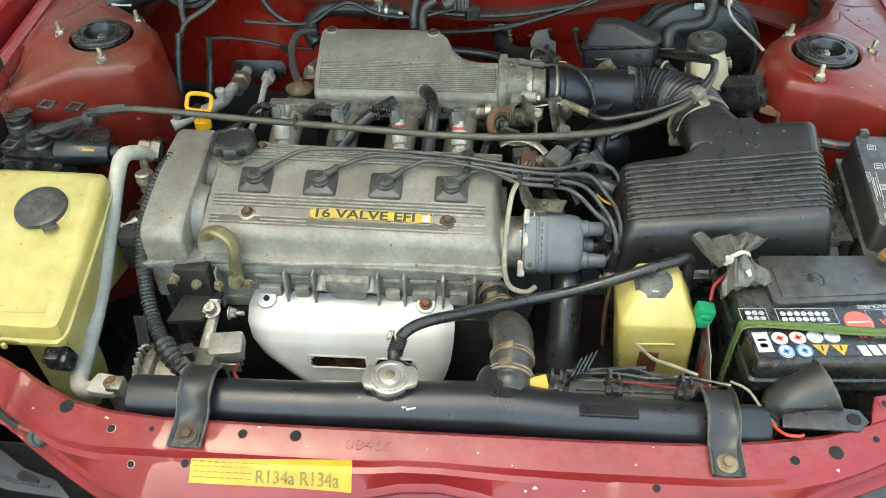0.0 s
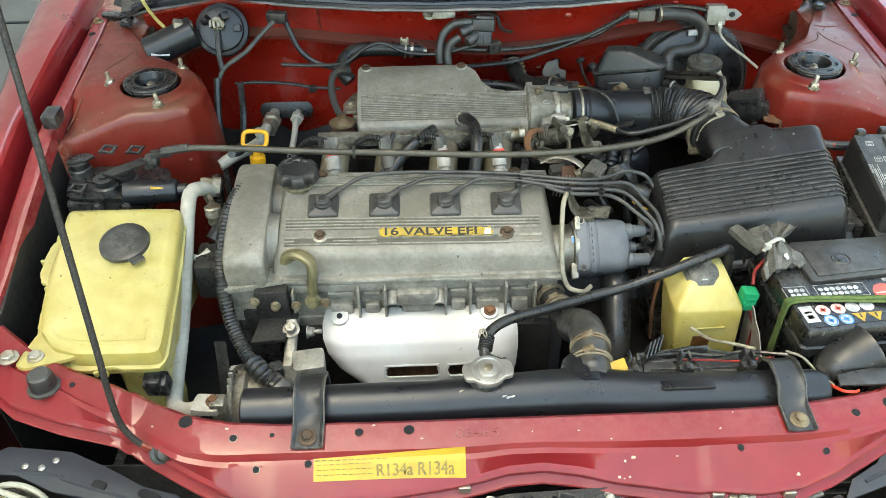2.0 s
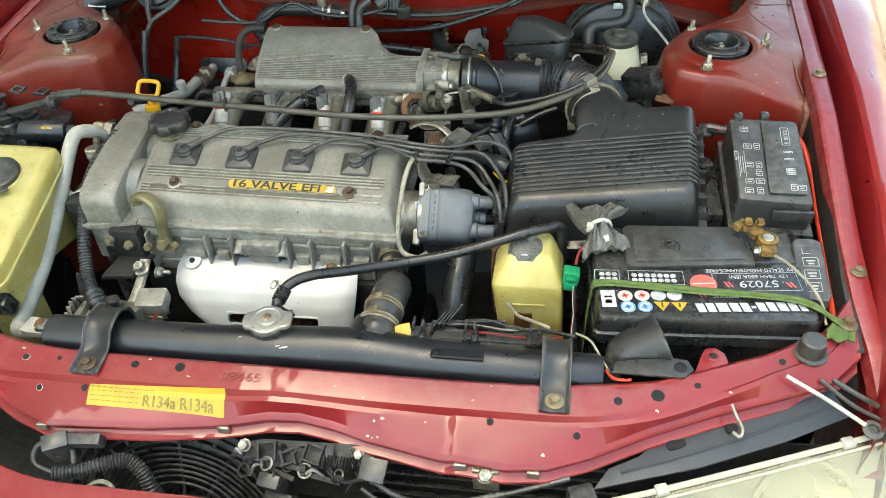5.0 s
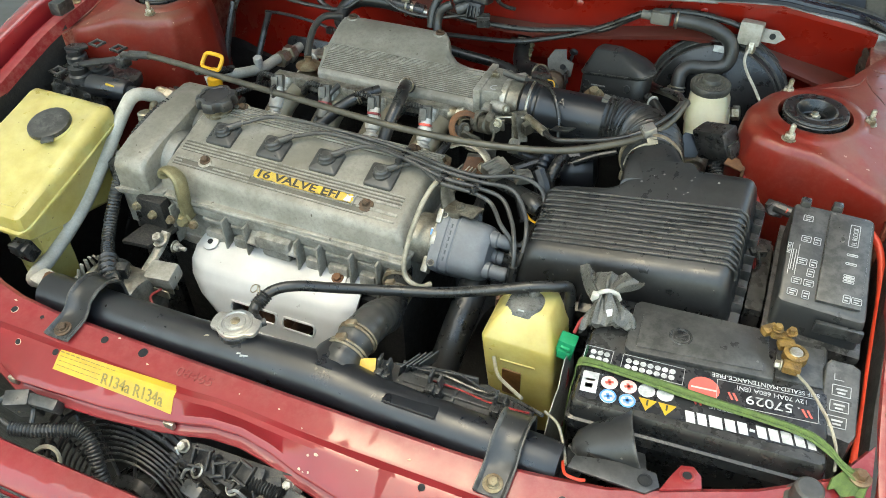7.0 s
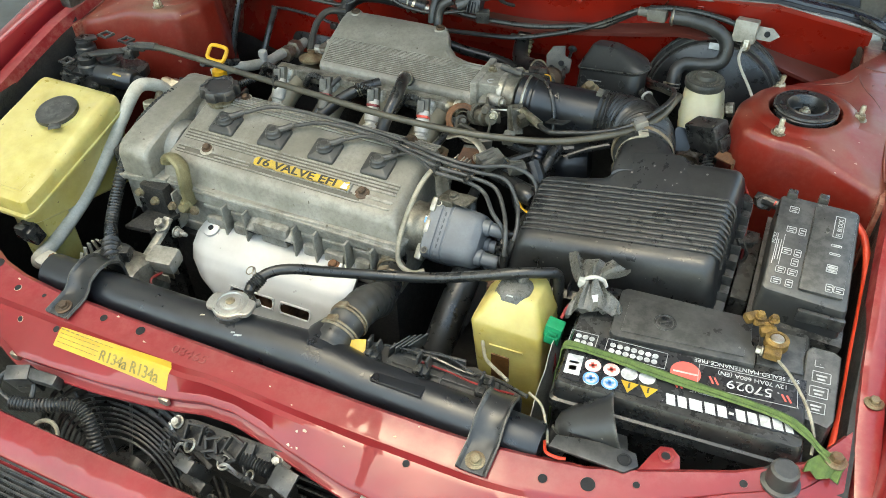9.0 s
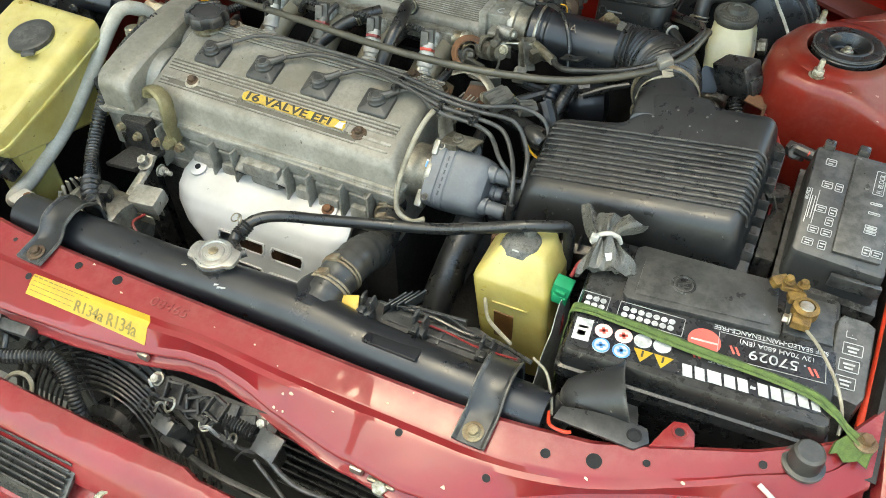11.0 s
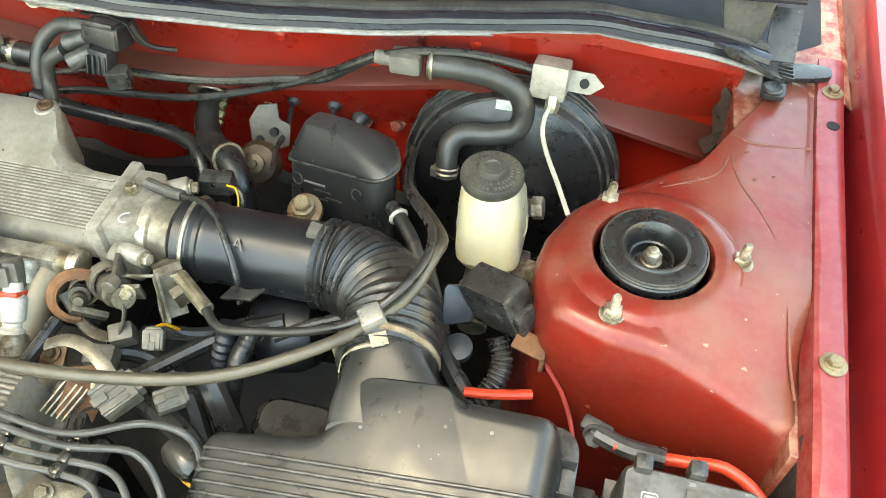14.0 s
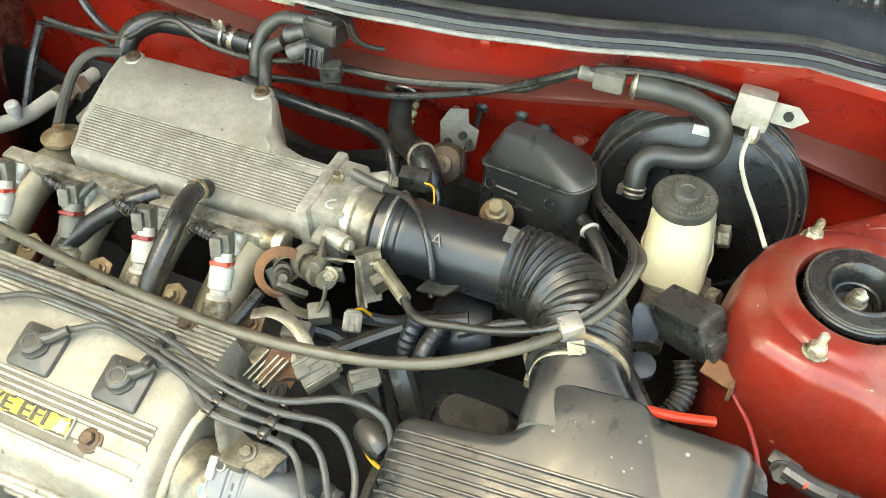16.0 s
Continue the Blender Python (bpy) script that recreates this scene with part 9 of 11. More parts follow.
# bonnet prop rod with its rubber bush
rod = thing("prop_rod", (-0.413, 0.006, 0.747), "dark steel bonnet prop rod standing on the tie bar", "prop rod")
bm = B()
tube(bm, [(-0.398, 0.000, 0.744), (-0.410, 0.002, 0.748), (-0.428, 0.000, 0.764), (-0.4415, 0.002, 0.795), (-0.4455, 0.010, 0.84), (-0.4485, 0.030, 0.92), (-0.483, 0.147, 1.21), (-0.5295, 0.2865, 1.556), (-0.556, 0.366, 1.752)], 0.0037, 10, 8)
part("rod", bm, IRON, rod)
bm = B()
tube(bm, [(-0.4095, 0.002, 0.7478), (-0.418, 0.0012, 0.7535), (-0.428, 0.0, 0.764)], 0.0041, 10, 6)
part("painted_foot", bm, RED_BAY, rod, "foot of the rod in red paint")
bm = B()
lathe(bm, (-0.411, 0.003, 0.745), (0.7, -0.5, 0.5), [(0.0135, -0.002), (0.0145, 0.001), (0.0135, 0.004), (0.0105, 0.005), (0.0095, 0.012), (0.006, 0.014)], 28)
part("bush", bm, RUBBER_GREY, rod)

# dipstick
dip = thing("dipstick", (-0.359, 0.49, 0.62), "oil dipstick with a yellow plastic ring handle", "dipstick")
bm = B()
loop = [(0.0135 * (abs(math.cos(a)) ** 0.5) * (1 if math.cos(a) > 0 else -1) * 1.35, 0.0125 * (abs(math.sin(a)) ** 0.5) * (1 if math.sin(a) > 0 else -1), 0) for a in [2 * math.pi * k / 28 + 0.01 for k in range(29)]]
tube(bm, loop, 0.0034, 8, 3)
bmesh.ops.transform(bm, matrix=pose(-0.359, 0.495, 0.848, 45, 0, -6), verts=bm.verts)
lathe(bm, (-0.359, 0.490, 0.806), (0, 0.1, 1), [(0.007, 0), (0.012, 0.003), (0.012, 0.014), (0.006, 0.016), (0.006, 0.030)], 16)
part("handle", bm, YELLOW_VIVID, dip)
bm = B()
cyl(bm, (-0.359, 0.488, 0.62), (-0.359, 0.490, 0.808), 0.005)
part("guide_tube", bm, IRON, dip)

# refrigerant unions on the bulkhead
un = thing("bulkhead_unions", (-0.355, 0.76, 0.70), "two alloy pipe unions through a black bulkhead plate", "pipe union")
bm = B()
prism(bm, smooth_poly([(-0.044, -0.015), (0.044, -0.015), (0.050, 0.0), (0.044, 0.015), (-0.044, 0.015), (-0.050, 0.0)], 2), 0, 0.006, 0.0015, pose(-0.356, 0.775, 0.738, 68, 0, 0))
part("plate", bm, BLACK, un)
bm = B()
tube(bm, [(-0.378, 0.770, 0.735), (-0.380, 0.735, 0.738), (-0.384, 0.70, 0.744), (-0.386, 0.655, 0.748), (-0.395, 0.615, 0.758), (-0.412, 0.585, 0.765), (-0.44, 0.56, 0.76)], 0.0098, 12)
part("large_pipe", bm, PIPE_ALU, un)
bm = B()
lathe(bm, (-0.379, 0.745, 0.737), (0, -1, 0.1), [(0.014, 0), (0.017, 0.003), (0.017, 0.018), (0.012, 0.020), (0.012, 0.030), (0.015, 0.031), (0.015, 0.045)], 6)
part("large_nut", bm, STEEL, un)
bm = B()
tube(bm, [(-0.334, 0.768, 0.737), (-0.334, 0.72, 0.738), (-0.337, 0.69, 0.722), (-0.345, 0.66, 0.70), (-0.36, 0.62, 0.68)], 0.0056, 10)
lathe(bm, (-0.334, 0.755, 0.737), (0, -1, 0), [(0.010, 0), (0.012, 0.003), (0.012, 0.016), (0.008, 0.018), (0.008, 0.028)], 6)
part("small_pipe", bm, PIPE_ALU, un)
bm = B()
lathe(bm, (-0.384, 0.642, 0.756), (0, 0, 1), [(0.006, 0), (0.007, 0.004), (0.007, 0.010), (0.0085, 0.011), (0.0085, 0.020), (0.006, 0.022)], 14)
part("service_cap", bm, WHITE, un)

# ---------------------------------------------------------------- brake booster, master cylinder, valve block
bo = thing("brake_booster", (0.395, 0.80, 0.67), "black steel brake servo drum with a ridged rim", "brake servo")
bm = B()
ax = Vector((0, -1, 0.18)).normalized()
lathe(bm, Vector((0.394, 0.825, 0.765)), ax, [(0.095, 0), (0.110, 0.008), (0.1115, 0.020), (0.108, 0.024), (0.1085, 0.028), (0.1115, 0.032), (0.111, 0.042), (0.107, 0.046), (0.103, 0.048), (0.098, 0.058), (0.085, 0.064), (0.055, 0.068), (0.035, 0.075), (0.0, 0.076)], 56, False)
part("drum", bm, RUBBER, bo)
bm = B()
ring(bm, Vector((0.394, 0.825, 0.765)) + ax * 0.048, ax, 0.1035, 0.0022, 56, 6)
part("clamp_band", bm, RUBBER_GREY, bo)
for h, r in ((0.022, 0.1118), (0.034, 0.1120), (0.041, 0.1112), (0.058, 0.098)):
    bm = B()
    ring(bm, Vector((0.394, 0.825, 0.765)) + ax * h, ax, r, 0.0017, 56, 6)
    part("rim_ridge", bm, RUBBER_GREY, bo)
bm = B()
box(bm, (0.392, 0.776, 0.8715), (0.030, 0.003, 0.010), 0.0008, (-15, 0, 0))
part("label_tag", bm, GREY_INK, bo)
mc = thing("master_cylinder", (0.392, 0.69, 0.74), "brake master cylinder with a cream fluid reservoir", "brake cylinder")
bm = B()
cyl(bm, (0.394, 0.765, 0.772), (0.394, 0.62, 0.752), 0.019)
cyl(bm, (0.394, 0.62, 0.752), (0.394, 0.60, 0.749), 0.014)
box(bm, (0.42, 0.67, 0.765), (0.03, 0.03, 0.02), 0.004)
part("cylinder_casting", bm, ALU_DARK, mc)
bm = B()
loft(bm, [rounded(0.398, 0.672, 0.034, 0.046, 0.770, 0.012), rounded(0.398, 0.674, 0.054, 0.066, 0.784, 0.014), rounded(0.397, 0.676, 0.060, 0.074, 0.792, 0.014), rounded(0.396, 0.680, 0.061, 0.074, 0.800, 0.014), rounded(0.392, 0.693, 0.058, 0.066, 0.830, 0.017), rounded(0.390, 0.698, 0.055, 0.060, 0.838, 0.022), rounded(0.389, 0.700, 0.050, 0.050, 0.846, 0.024)])
rv = part("reservoir", bm, CREAM, mc, "cream translucent fluid reservoir")
bm = B()
lathe(bm, (0.389, 0.701, 0.843), (0, 0, 1), [(0.0285, 0), (0.0295, 0.003), (0.0295, 0.009), (0.028, 0.0115), (0.014, 0.013), (0.0135, 0.017), (0.012, 0.019), (0.007, 0.0195), (0.006, 0.018), (0, 0.018)], 36, False)
rc = part("reservoir_cap", bm, CAP_DUST, mc, "dusty olive-black screw cap with moulded writing")
for ring_at, count, size in ((0.0235, 40, 0.0021), (0.0180, 30, 0.0019)):
    for k in range(count):
        if k % 7 == 3:
            continue
        a = k * math.tau / count
        bm = B()
        box(bm, (0.389 + ring_at * math.cos(a), 0.701 + ring_at * math.sin(a), 0.8552 + (0.0235 - ring_at) * 0.1), (size, 0.0032, 0.0009), 0.0002, (0, 0, math.degrees(a) - 90))
        part("moulded_letter", bm, RIB_SHADE_DIRT, rc)
bm = B()
ring(bm, (0.3945, 0.684, 0.8045), (0, -0.3, 1), 0.0325, 0.0012, 40, 6)
part("reservoir_seam", bm, CREAM, mc)
for p, d in (((0.418, 0.715, 0.800), (1, 0, 0.2)), ((0.424, 0.66, 0.775), (1, -0.3, 0.2))):
    bm = B()
    lathe(bm, p, d, [(0.009, 0), (0.009, 0.010), (0.0115, 0.011), (0.0115, 0.021), (0.007, 0.022)], 6)
    part("outlet_nut", bm, BRASSY, mc)
vb = thing("valve_block", (0.425, 0.79, 0.88), "grey brake valve block with a holed tab on the bulkhead", "valve block")
bm = B()
box(bm, (0.4245, 0.792, 0.898), (0.034, 0.026, 0.034), 0.003, (-12, 0, -4))
part("block_body", bm, ALU, vb)
bm = B()
prism(bm, [(-0.008, -0.010), (0.014, -0.010), (0.026, 0.0), (0.014, 0.010), (-0.008, 0.010)], 0, 0.003, 0.0008, pose(0.449, 0.798, 0.894, 60, 0, -4))
part("tab", bm, ALU, vb)
bm = B()
lathe(bm, (0.456, 0.7935, 0.896), (0, -0.87, 0.5), [(0.0045, -0.002), (0.0045, 0.0028)], 16)
part("tab_hole", bm, HOLLOW_SHADE, vb)
bm = B()
lathe(bm, (0.430, 0.778, 0.884), (0, -0.6, -1), [(0.007, -0.004), (0.007, 0.008), (0.005, 0.012)], 6)
part("pipe_nut", bm, BRASSY, vb)
bm = B()
tube(bm, [(0.429, 0.772, 0.882), (0.426, 0.756, 0.880), (0.427, 0.738, 0.876), (0.435, 0.715, 0.872), (0.449, 0.685, 0.868), (0.463, 0.655, 0.862)], 0.0022, 8)
solid("brake_pipe", bm, PIPE_ALU, "pale steel brake pipe down to the strut tower", "pipe")

# servo vacuum hose
vh = thing("vacuum_hose", (0.36, 0.77, 0.81), "black rubber vacuum hose with pale connector", "hose")
bm = B()
tube(bm, [(0.312, 0.767, 0.911), (0.345, 0.771, 0.909), (0.378, 0.776, 0.900), (0.398, 0.777, 0.885), (0.4045, 0.772, 0.866), (0.398, 0.766, 0.850), (0.375, 0.761, 0.844), (0.350, 0.757, 0.843), (0.339, 0.748, 0.836), (0.338, 0.738, 0.823), (0.339, 0.731, 0.808)], 0.0108, 14, 8)
part("hose_tube", bm, RUBBER_GREY, vh)
bm = B()
box(bm, (0.292, 0.767, 0.912), (0.030, 0.020, 0.020), 0.004)
cyl(bm, (0.262, 0.767, 0.912), (0.280, 0.767, 0.912), 0.007)
part("check_valve", bm, GREY_PLUG, vh)
bm = B()
ring(bm, (0.316, 0.768, 0.911), (1, 0.1, 0), 0.0125, 0.0018, 24, 6)
part("spring_clamp", bm, STEEL, vh)
bm = B()
ring(bm, (0.3385, 0.735, 0.818), (0, 0.4, 1), 0.0116, 0.0013, 24, 6)
ring(bm, (0.3385, 0.733, 0.813), (0, 0.4, 1), 0.0116, 0.0013, 24, 6)
box(bm, (0.327, 0.728, 0.816), (0.006, 0.006, 0.010), 0.001)
part("spring_clamp", bm, STEEL, vh)

# bulkhead cables
for name, r, mat, pts, lab in (
        ("bulkhead_cable", 0.0045, RUBBER, [(-0.075, 0.745, 0.875), (-0.03, 0.748, 0.865), (0.04, 0.752, 0.860), (0.10, 0.758, 0.861), (0.165, 0.765, 0.870), (0.205, 0.767, 0.876), (0.235, 0.767, 0.894), (0.265, 0.767, 0.912), (0.30, 0.769, 0.922), (0.345, 0.780, 0.920), (0.385, 0.788, 0.912), (0.410, 0.791, 0.905)], "black sheathed cable across the bulkhead to the valve block"),
        ("bulkhead_cable", 0.0042, RUBBER, [(-0.16, 0.74, 0.80), (-0.10, 0.742, 0.822), (-0.06, 0.745, 0.83), (-0.02, 0.752, 0.829), (0.06, 0.756, 0.834), (0.12, 0.762, 0.848), (0.171, 0.764, 0.866), (0.21, 0.766, 0.884), (0.24, 0.764, 0.902), (0.262, 0.766, 0.914)], "black sheathed cable across the bulkhead"),
        ("bulkhead_wire", 0.0032, RUBBER, [(-0.34, 0.70, 0.868), (-0.29, 0.70, 0.865), (-0.235, 0.705, 0.865), (-0.20, 0.715, 0.885), (-0.17, 0.72, 0.893), (-0.13, 0.715, 0.878), (-0.09, 0.715, 0.873), (-0.055, 0.715, 0.876), (-0.02, 0.715, 0.885), (0.005, 0.715, 0.892)], "black taped wire behind the intake plenum")):
    bm = B()
    tube(bm, pts, r, 10, 8)
    solid(name, bm, mat, lab, "cable", "bulkhead cables")

# heater control valve and hoses
hv = thing("heater_valve", (-0.01, 0.73, 0.87), "black vacuum valve on a bracket with two bent hoses", "valve")
bm = B()
box(bm, (0.006, 0.738, 0.914), (0.040, 0.030, 0.024), 0.006, (-15, 0, -5), 3)
box(bm, (0.008, 0.735, 0.9285), (0.030, 0.020, 0.005), 0.002, (-15, 0, -5))
cyl(bm, (-0.012, 0.730, 0.912), (-0.034, 0.724, 0.906), 0.0085)
cyl(bm, (-0.012, 0.738, 0.918), (-0.030, 0.738, 0.918), 0.0075)
cyl(bm, (-0.002, 0.722, 0.904), (-0.024, 0.708, 0.896), 0.0088)
part("valve_body", bm, BLACK_DUSTY, hv)
bm = B()
box(bm, (0.006, 0.7165, 0.898), (0.026, 0.016, 0.024), 0.003, (-20, 0, -10))
for n in range(4):
    box(bm, (-0.003 + 0.006 * n, 0.7075, 0.899), (0.002, 0.004, 0.018), 0.0006, (-20, 0, -10))
part("valve_connector", bm, BLACK_GLOSS, hv)
bm = B()
sheet(bm, [[(x - 0.0, y - 0.006, z), (x, y + 0.006, z)] for x, y, z in ((-0.020, 0.748, 0.930), (0.010, 0.746, 0.934), (0.030, 0.744, 0.928), (0.034, 0.744, 0.912), (0.037, 0.746, 0.904))], 0.002)
part("steel_strap", bm, IRON, hv)
for pts in ([(-0.020, 0.738, 0.918), (-0.045, 0.738, 0.915), (-0.064, 0.730, 0.900), (-0.070, 0.718, 0.880), (-0.070, 0.71, 0.858)], [(-0.035, 0.720, 0.900), (-0.052, 0.715, 0.890), (-0.057, 0.71, 0.872), (-0.055, 0.70, 0.85)]):
    bm = B()
    tube(bm, pts, 0.0072, 12)
    part("bent_hose", bm, RUBBER_GREY, hv)
bm = B()
tube(bm, [(0.030, 0.742, 0.925), (0.036, 0.745, 0.905), (0.045, 0.752, 0.895), (0.058, 0.762, 0.888)], 0.003, 8)
part("wire_loop", bm, IRON, hv)
bm = B()
box(bm, (-0.066, 0.765, 0.925), (0.05, 0.004, 0.02), 0.001, (-20, 0, 0))
part("wire_stay", bm, ALU_DARK, hv)
bm = B()
bolt(bm, (-0.086, 0.768, 0.922), (0, -0.7, 0.7), 0.008, 0.006)
part("stay_bolt", bm, STEEL, hv)
bm = B()
box(bm, (0.022, 0.712, 0.885), (0.022, 0.016, 0.02), 0.003, (0, 0, 20))
part("plug", bm, BLACK, hv)
hh = thing("heater_hose", (-0.17, 0.735, 0.85), "black heater hose behind the intake plenum with a spring clip", "hose", "heater hoses")
bm = B()
tube(bm, [(-0.100, 0.750, 0.862), (-0.135, 0.746, 0.868), (-0.18, 0.742, 0.873), (-0.215, 0.735, 0.872), (-0.234, 0.720, 0.864), (-0.236, 0.700, 0.850), (-0.225, 0.69, 0.838)], 0.0125, 14, 8)
part("hose_tube", bm, RUBBER, hh)
bm = B()
ring(bm, (-0.130, 0.746, 0.867), (1, 0.1, -0.1), 0.0135, 0.002, 24, 6)
box(bm, (-0.130, 0.742, 0.884), (0.012, 0.006, 0.012), 0.002)
for w in (-0.006, 0.006):
    tube(bm, [(-0.130 + w, 0.741, 0.879), (-0.130 + w, 0.739, 0.890), (-0.130 + w * 0.6, 0.739, 0.893)], 0.0016, 6, 4)
lathe(bm, (-0.122, 0.748, 0.865), (1, 0, -0.1), [(0.0135, 0), (0.0135, 0.006), (0.011, 0.007), (0.011, 0.014), (0.008, 0.016), (0.006, 0.030)], 16)
part("spring_clip", bm, STEEL, hh)
hh2 = thing("heater_hose", (0.10, 0.72, 0.79), "black heater hose down from the bulkhead with clamps", "hose", "heater hoses")
bm = B()
tube(bm, [(0.066, 0.822, 0.818), (0.066, 0.800, 0.816), (0.068, 0.778, 0.808), (0.076, 0.752, 0.802), (0.092, 0.728, 0.804), (0.112, 0.708, 0.814), (0.130, 0.692, 0.818), (0.146, 0.674, 0.802), (0.153, 0.66, 0.76)], 0.0138, 16, 8)
part("hose_tube", bm, RUBBER, hh2)
bm = B()
ring(bm, (0.066, 0.816, 0.820), (0, -1, 0.2), 0.017, 0.005, 28, 8)
part("foam_collar", bm, GRIME_SHADE, hh2)
bm = B()
ring(bm, (0.0665, 0.792, 0.813), (0.05, -1, -0.4), 0.0148, 0.0018, 24, 6)
box(bm, (0.051, 0.784, 0.823), (0.010, 0.008, 0.005), 0.001)
part("clamp", bm, STEEL, hh2)
for k in range(4):
    bm = B()
    box(bm, (0.0825 + 0.0012 * k, 0.788 - 0.010 * k, 0.815 - 0.004 * k), (0.007, 0.008, 0.005), 0.0012, (10 * k, 8, -12))
    part("brass_tag", bm, HOOK, hh2)
bm = B()
ring(bm, (0.128, 0.694, 0.819), (0.7, -0.6, 0.4), 0.0150, 0.0018, 24, 6)
part("clamp", bm, BEIGE, hh2)
bm = B()
tube(bm, [(-0.105, 0.728, 0.828), (-0.076, 0.732, 0.816), (-0.023, 0.740, 0.802), (0.034, 0.740, 0.797), (0.068, 0.728, 0.796), (0.084, 0.712, 0.790), (0.098, 0.69, 0.77)], 0.0085, 12, 8)
solid("bypass_hose", bm, RUBBER, "thin black hose behind the plenum", "hose", "heater hoses")

# speedometer boots, vacuum canister, bracket
for x, y, z, pts in ((0.150, 0.820, 0.806, [(0.150, 0.805, 0.800), (0.152, 0.780, 0.79), (0.158, 0.74, 0.80), (0.17, 0.70, 0.81)]), (0.196, 0.822, 0.806, [(0.196, 0.81, 0.80), (0.200, 0.79, 0.785), (0.21, 0.76, 0.775)]), (0.222, 0.824, 0.787, [(0.223, 0.81, 0.78), (0.226, 0.79, 0.77), (0.235, 0.76, 0.76)])):
    bt = thing("cable_grommet", (x, y, z), "black rubber cable grommet in the red bulkhead", "grommet", "bulkhead grommets")
    bm = B()
    lathe(bm, (x, y + 0.006, z), (0, -1, -0.1), [(0.014, 0), (0.0145, 0.003), (0.009, 0.006), (0.010, 0.010), (0.006, 0.018), (0.004, 0.02)], 20)
    part("boot", bm, RUBBER_GREY, bt)
    bm = B()
    tube(bm, pts, 0.003, 8)
    part("cable", bm, RUBBER, bt)
vc = thing("vacuum_canister", (0.137, 0.715, 0.75), "round metal vacuum canister on a bent bracket", "canister")
bm = B()
lathe(bm, (0.137, 0.735, 0.778), (0.1, -0.7, 0.6), [(0.018, -0.02), (0.022, -0.012), (0.024, -0.002), (0.024, 0.004), (0.020, 0.010), (0.011, 0.013)], 28)
part("can", bm, NUT_BROWN, vc)
bm = B()
lathe(bm, (0.1392, 0.7225, 0.7895), (0.1, -0.7, 0.6), [(0.010, 0), (0.010, 0.004), (0.004, 0.006), (0.004, 0.012)], 20)
part("nozzle", bm, OLIVE, vc)
bm = B()
prism(bm, [(-0.018, -0.030), (0.004, -0.034), (0.010, -0.022), (0.020, -0.018), (0.022, 0.004), (0.010, 0.010), (0.008, 0.026), (-0.012, 0.024), (-0.022, 0.008)], 0, 0.003, 0.0008, pose(0.140, 0.768, 0.800, 60, 0, 10))
stay = part("stay", bm, GRIME, vc)
for x, z in ((0.131, 0.790), (0.146, 0.799)):
    bm = B()
    lathe(bm, (x, 0.768 - (0.806 - z) * 0.58, z), (0, -0.87, 0.5), [(0.0045, -0.002), (0.0045, 0.0042), (0, 0.0040)], 14)
    part("stay_hole", bm, HOLLOW_SHADE, stay)
bm = B()
box(bm, (0.145, 0.640, 0.842), (0.030, 0.018, 0.018), 0.003, (0, 0, 10))
tube(bm, [(0.156, 0.636, 0.845), (0.172, 0.630, 0.842), (0.176, 0.618, 0.828)], 0.003, 8)
solid("sensor_connector", bm, BLACK, "black wiring connector behind the throttle body", "connector")
bm = B()
tube(bm, [(0.158, 0.633, 0.848), (0.168, 0.630, 0.848), (0.172, 0.622, 0.838), (0.172, 0.612, 0.828)], 0.0010, 6)
solid("yellow_wires", bm, YELLOW_VIVID, "thin yellow wires at the connector", "wire")
bm = B()
tube(bm, [(0.100, 0.607, 0.862), (0.118, 0.603, 0.860), (0.140, 0.598, 0.862), (0.160, 0.590, 0.868), (0.178, 0.575, 0.870), (0.194, 0.556, 0.862), (0.205, 0.54, 0.84), (0.208, 0.53, 0.82)], 0.0030, 8)
vl = solid("vacuum_line", bm, RUBBER, "thin black vacuum line over the intake hose", "hose")
bm = B()
tube(bm, [(0.097, 0.607, 0.862), (0.118, 0.603, 0.860), (0.134, 0.600, 0.861)], 0.0052, 10)
part("sleeve", bm, RUBBER_GREY, vl)

# relay by the strut tower, bracket and orange end
rl2 = thing("relay", (0.415, 0.565, 0.80), "black square relay housing beside the strut tower", "relay")
bm = B()
box(bm, (0.421, 0.567, 0.842), (0.054, 0.030, 0.044), 0.004, (8, -21, -33))
box(bm, (0.4455, 0.5495, 0.846), (0.006, 0.020, 0.020), 0.0015, (8, -21, -33))
box(bm, (0.4475, 0.548, 0.842), (0.005, 0.010, 0.008), 0.001, (8, -21, -33))
part("housing", bm, BLACK, rl2)
bm = B()
tube(bm, [(0.425, 0.545, 0.822), (0.432, 0.530, 0.81), (0.428, 0.512, 0.80), (0.415, 0.495, 0.792)], 0.009, 10, 10, 14, 0.001)
part("corrugated_lead", bm, BLACK, rl2)
bm = B()
prism(bm, smooth_poly([(-0.012, -0.018), (0.014, -0.014), (0.012, 0.016), (-0.012, 0.018)], 1), 0, 0.003, 0.0008, pose(0.386, 0.567, 0.826, 55, 10, 20))
lathe(bm, (0.394, 0.540, 0.800), (0, -0.2, 1), [(0.012, 0), (0.012, 0.008), (0.006, 0.01)], 20)
part("stay", bm, PLATE_DARK, rl2)
bm = B()
box(bm, (0.452, 0.536, 0.834), (0.026, 0.018, 0.003), 0.001, (10, 5, -15))
box(bm, (0.463, 0.530, 0.826), (0.004, 0.014, 0.018), 0.001)
solid("tower_bracket", bm, RUST, "small rusty bracket on the strut tower", "bracket")
bm = B()
tube(bm, [(0.408, 0.499, 0.806), (0.425, 0.500, 0.807), (0.442, 0.504, 0.806), (0.460, 0.510, 0.804)], 0.0042, 10, 6)
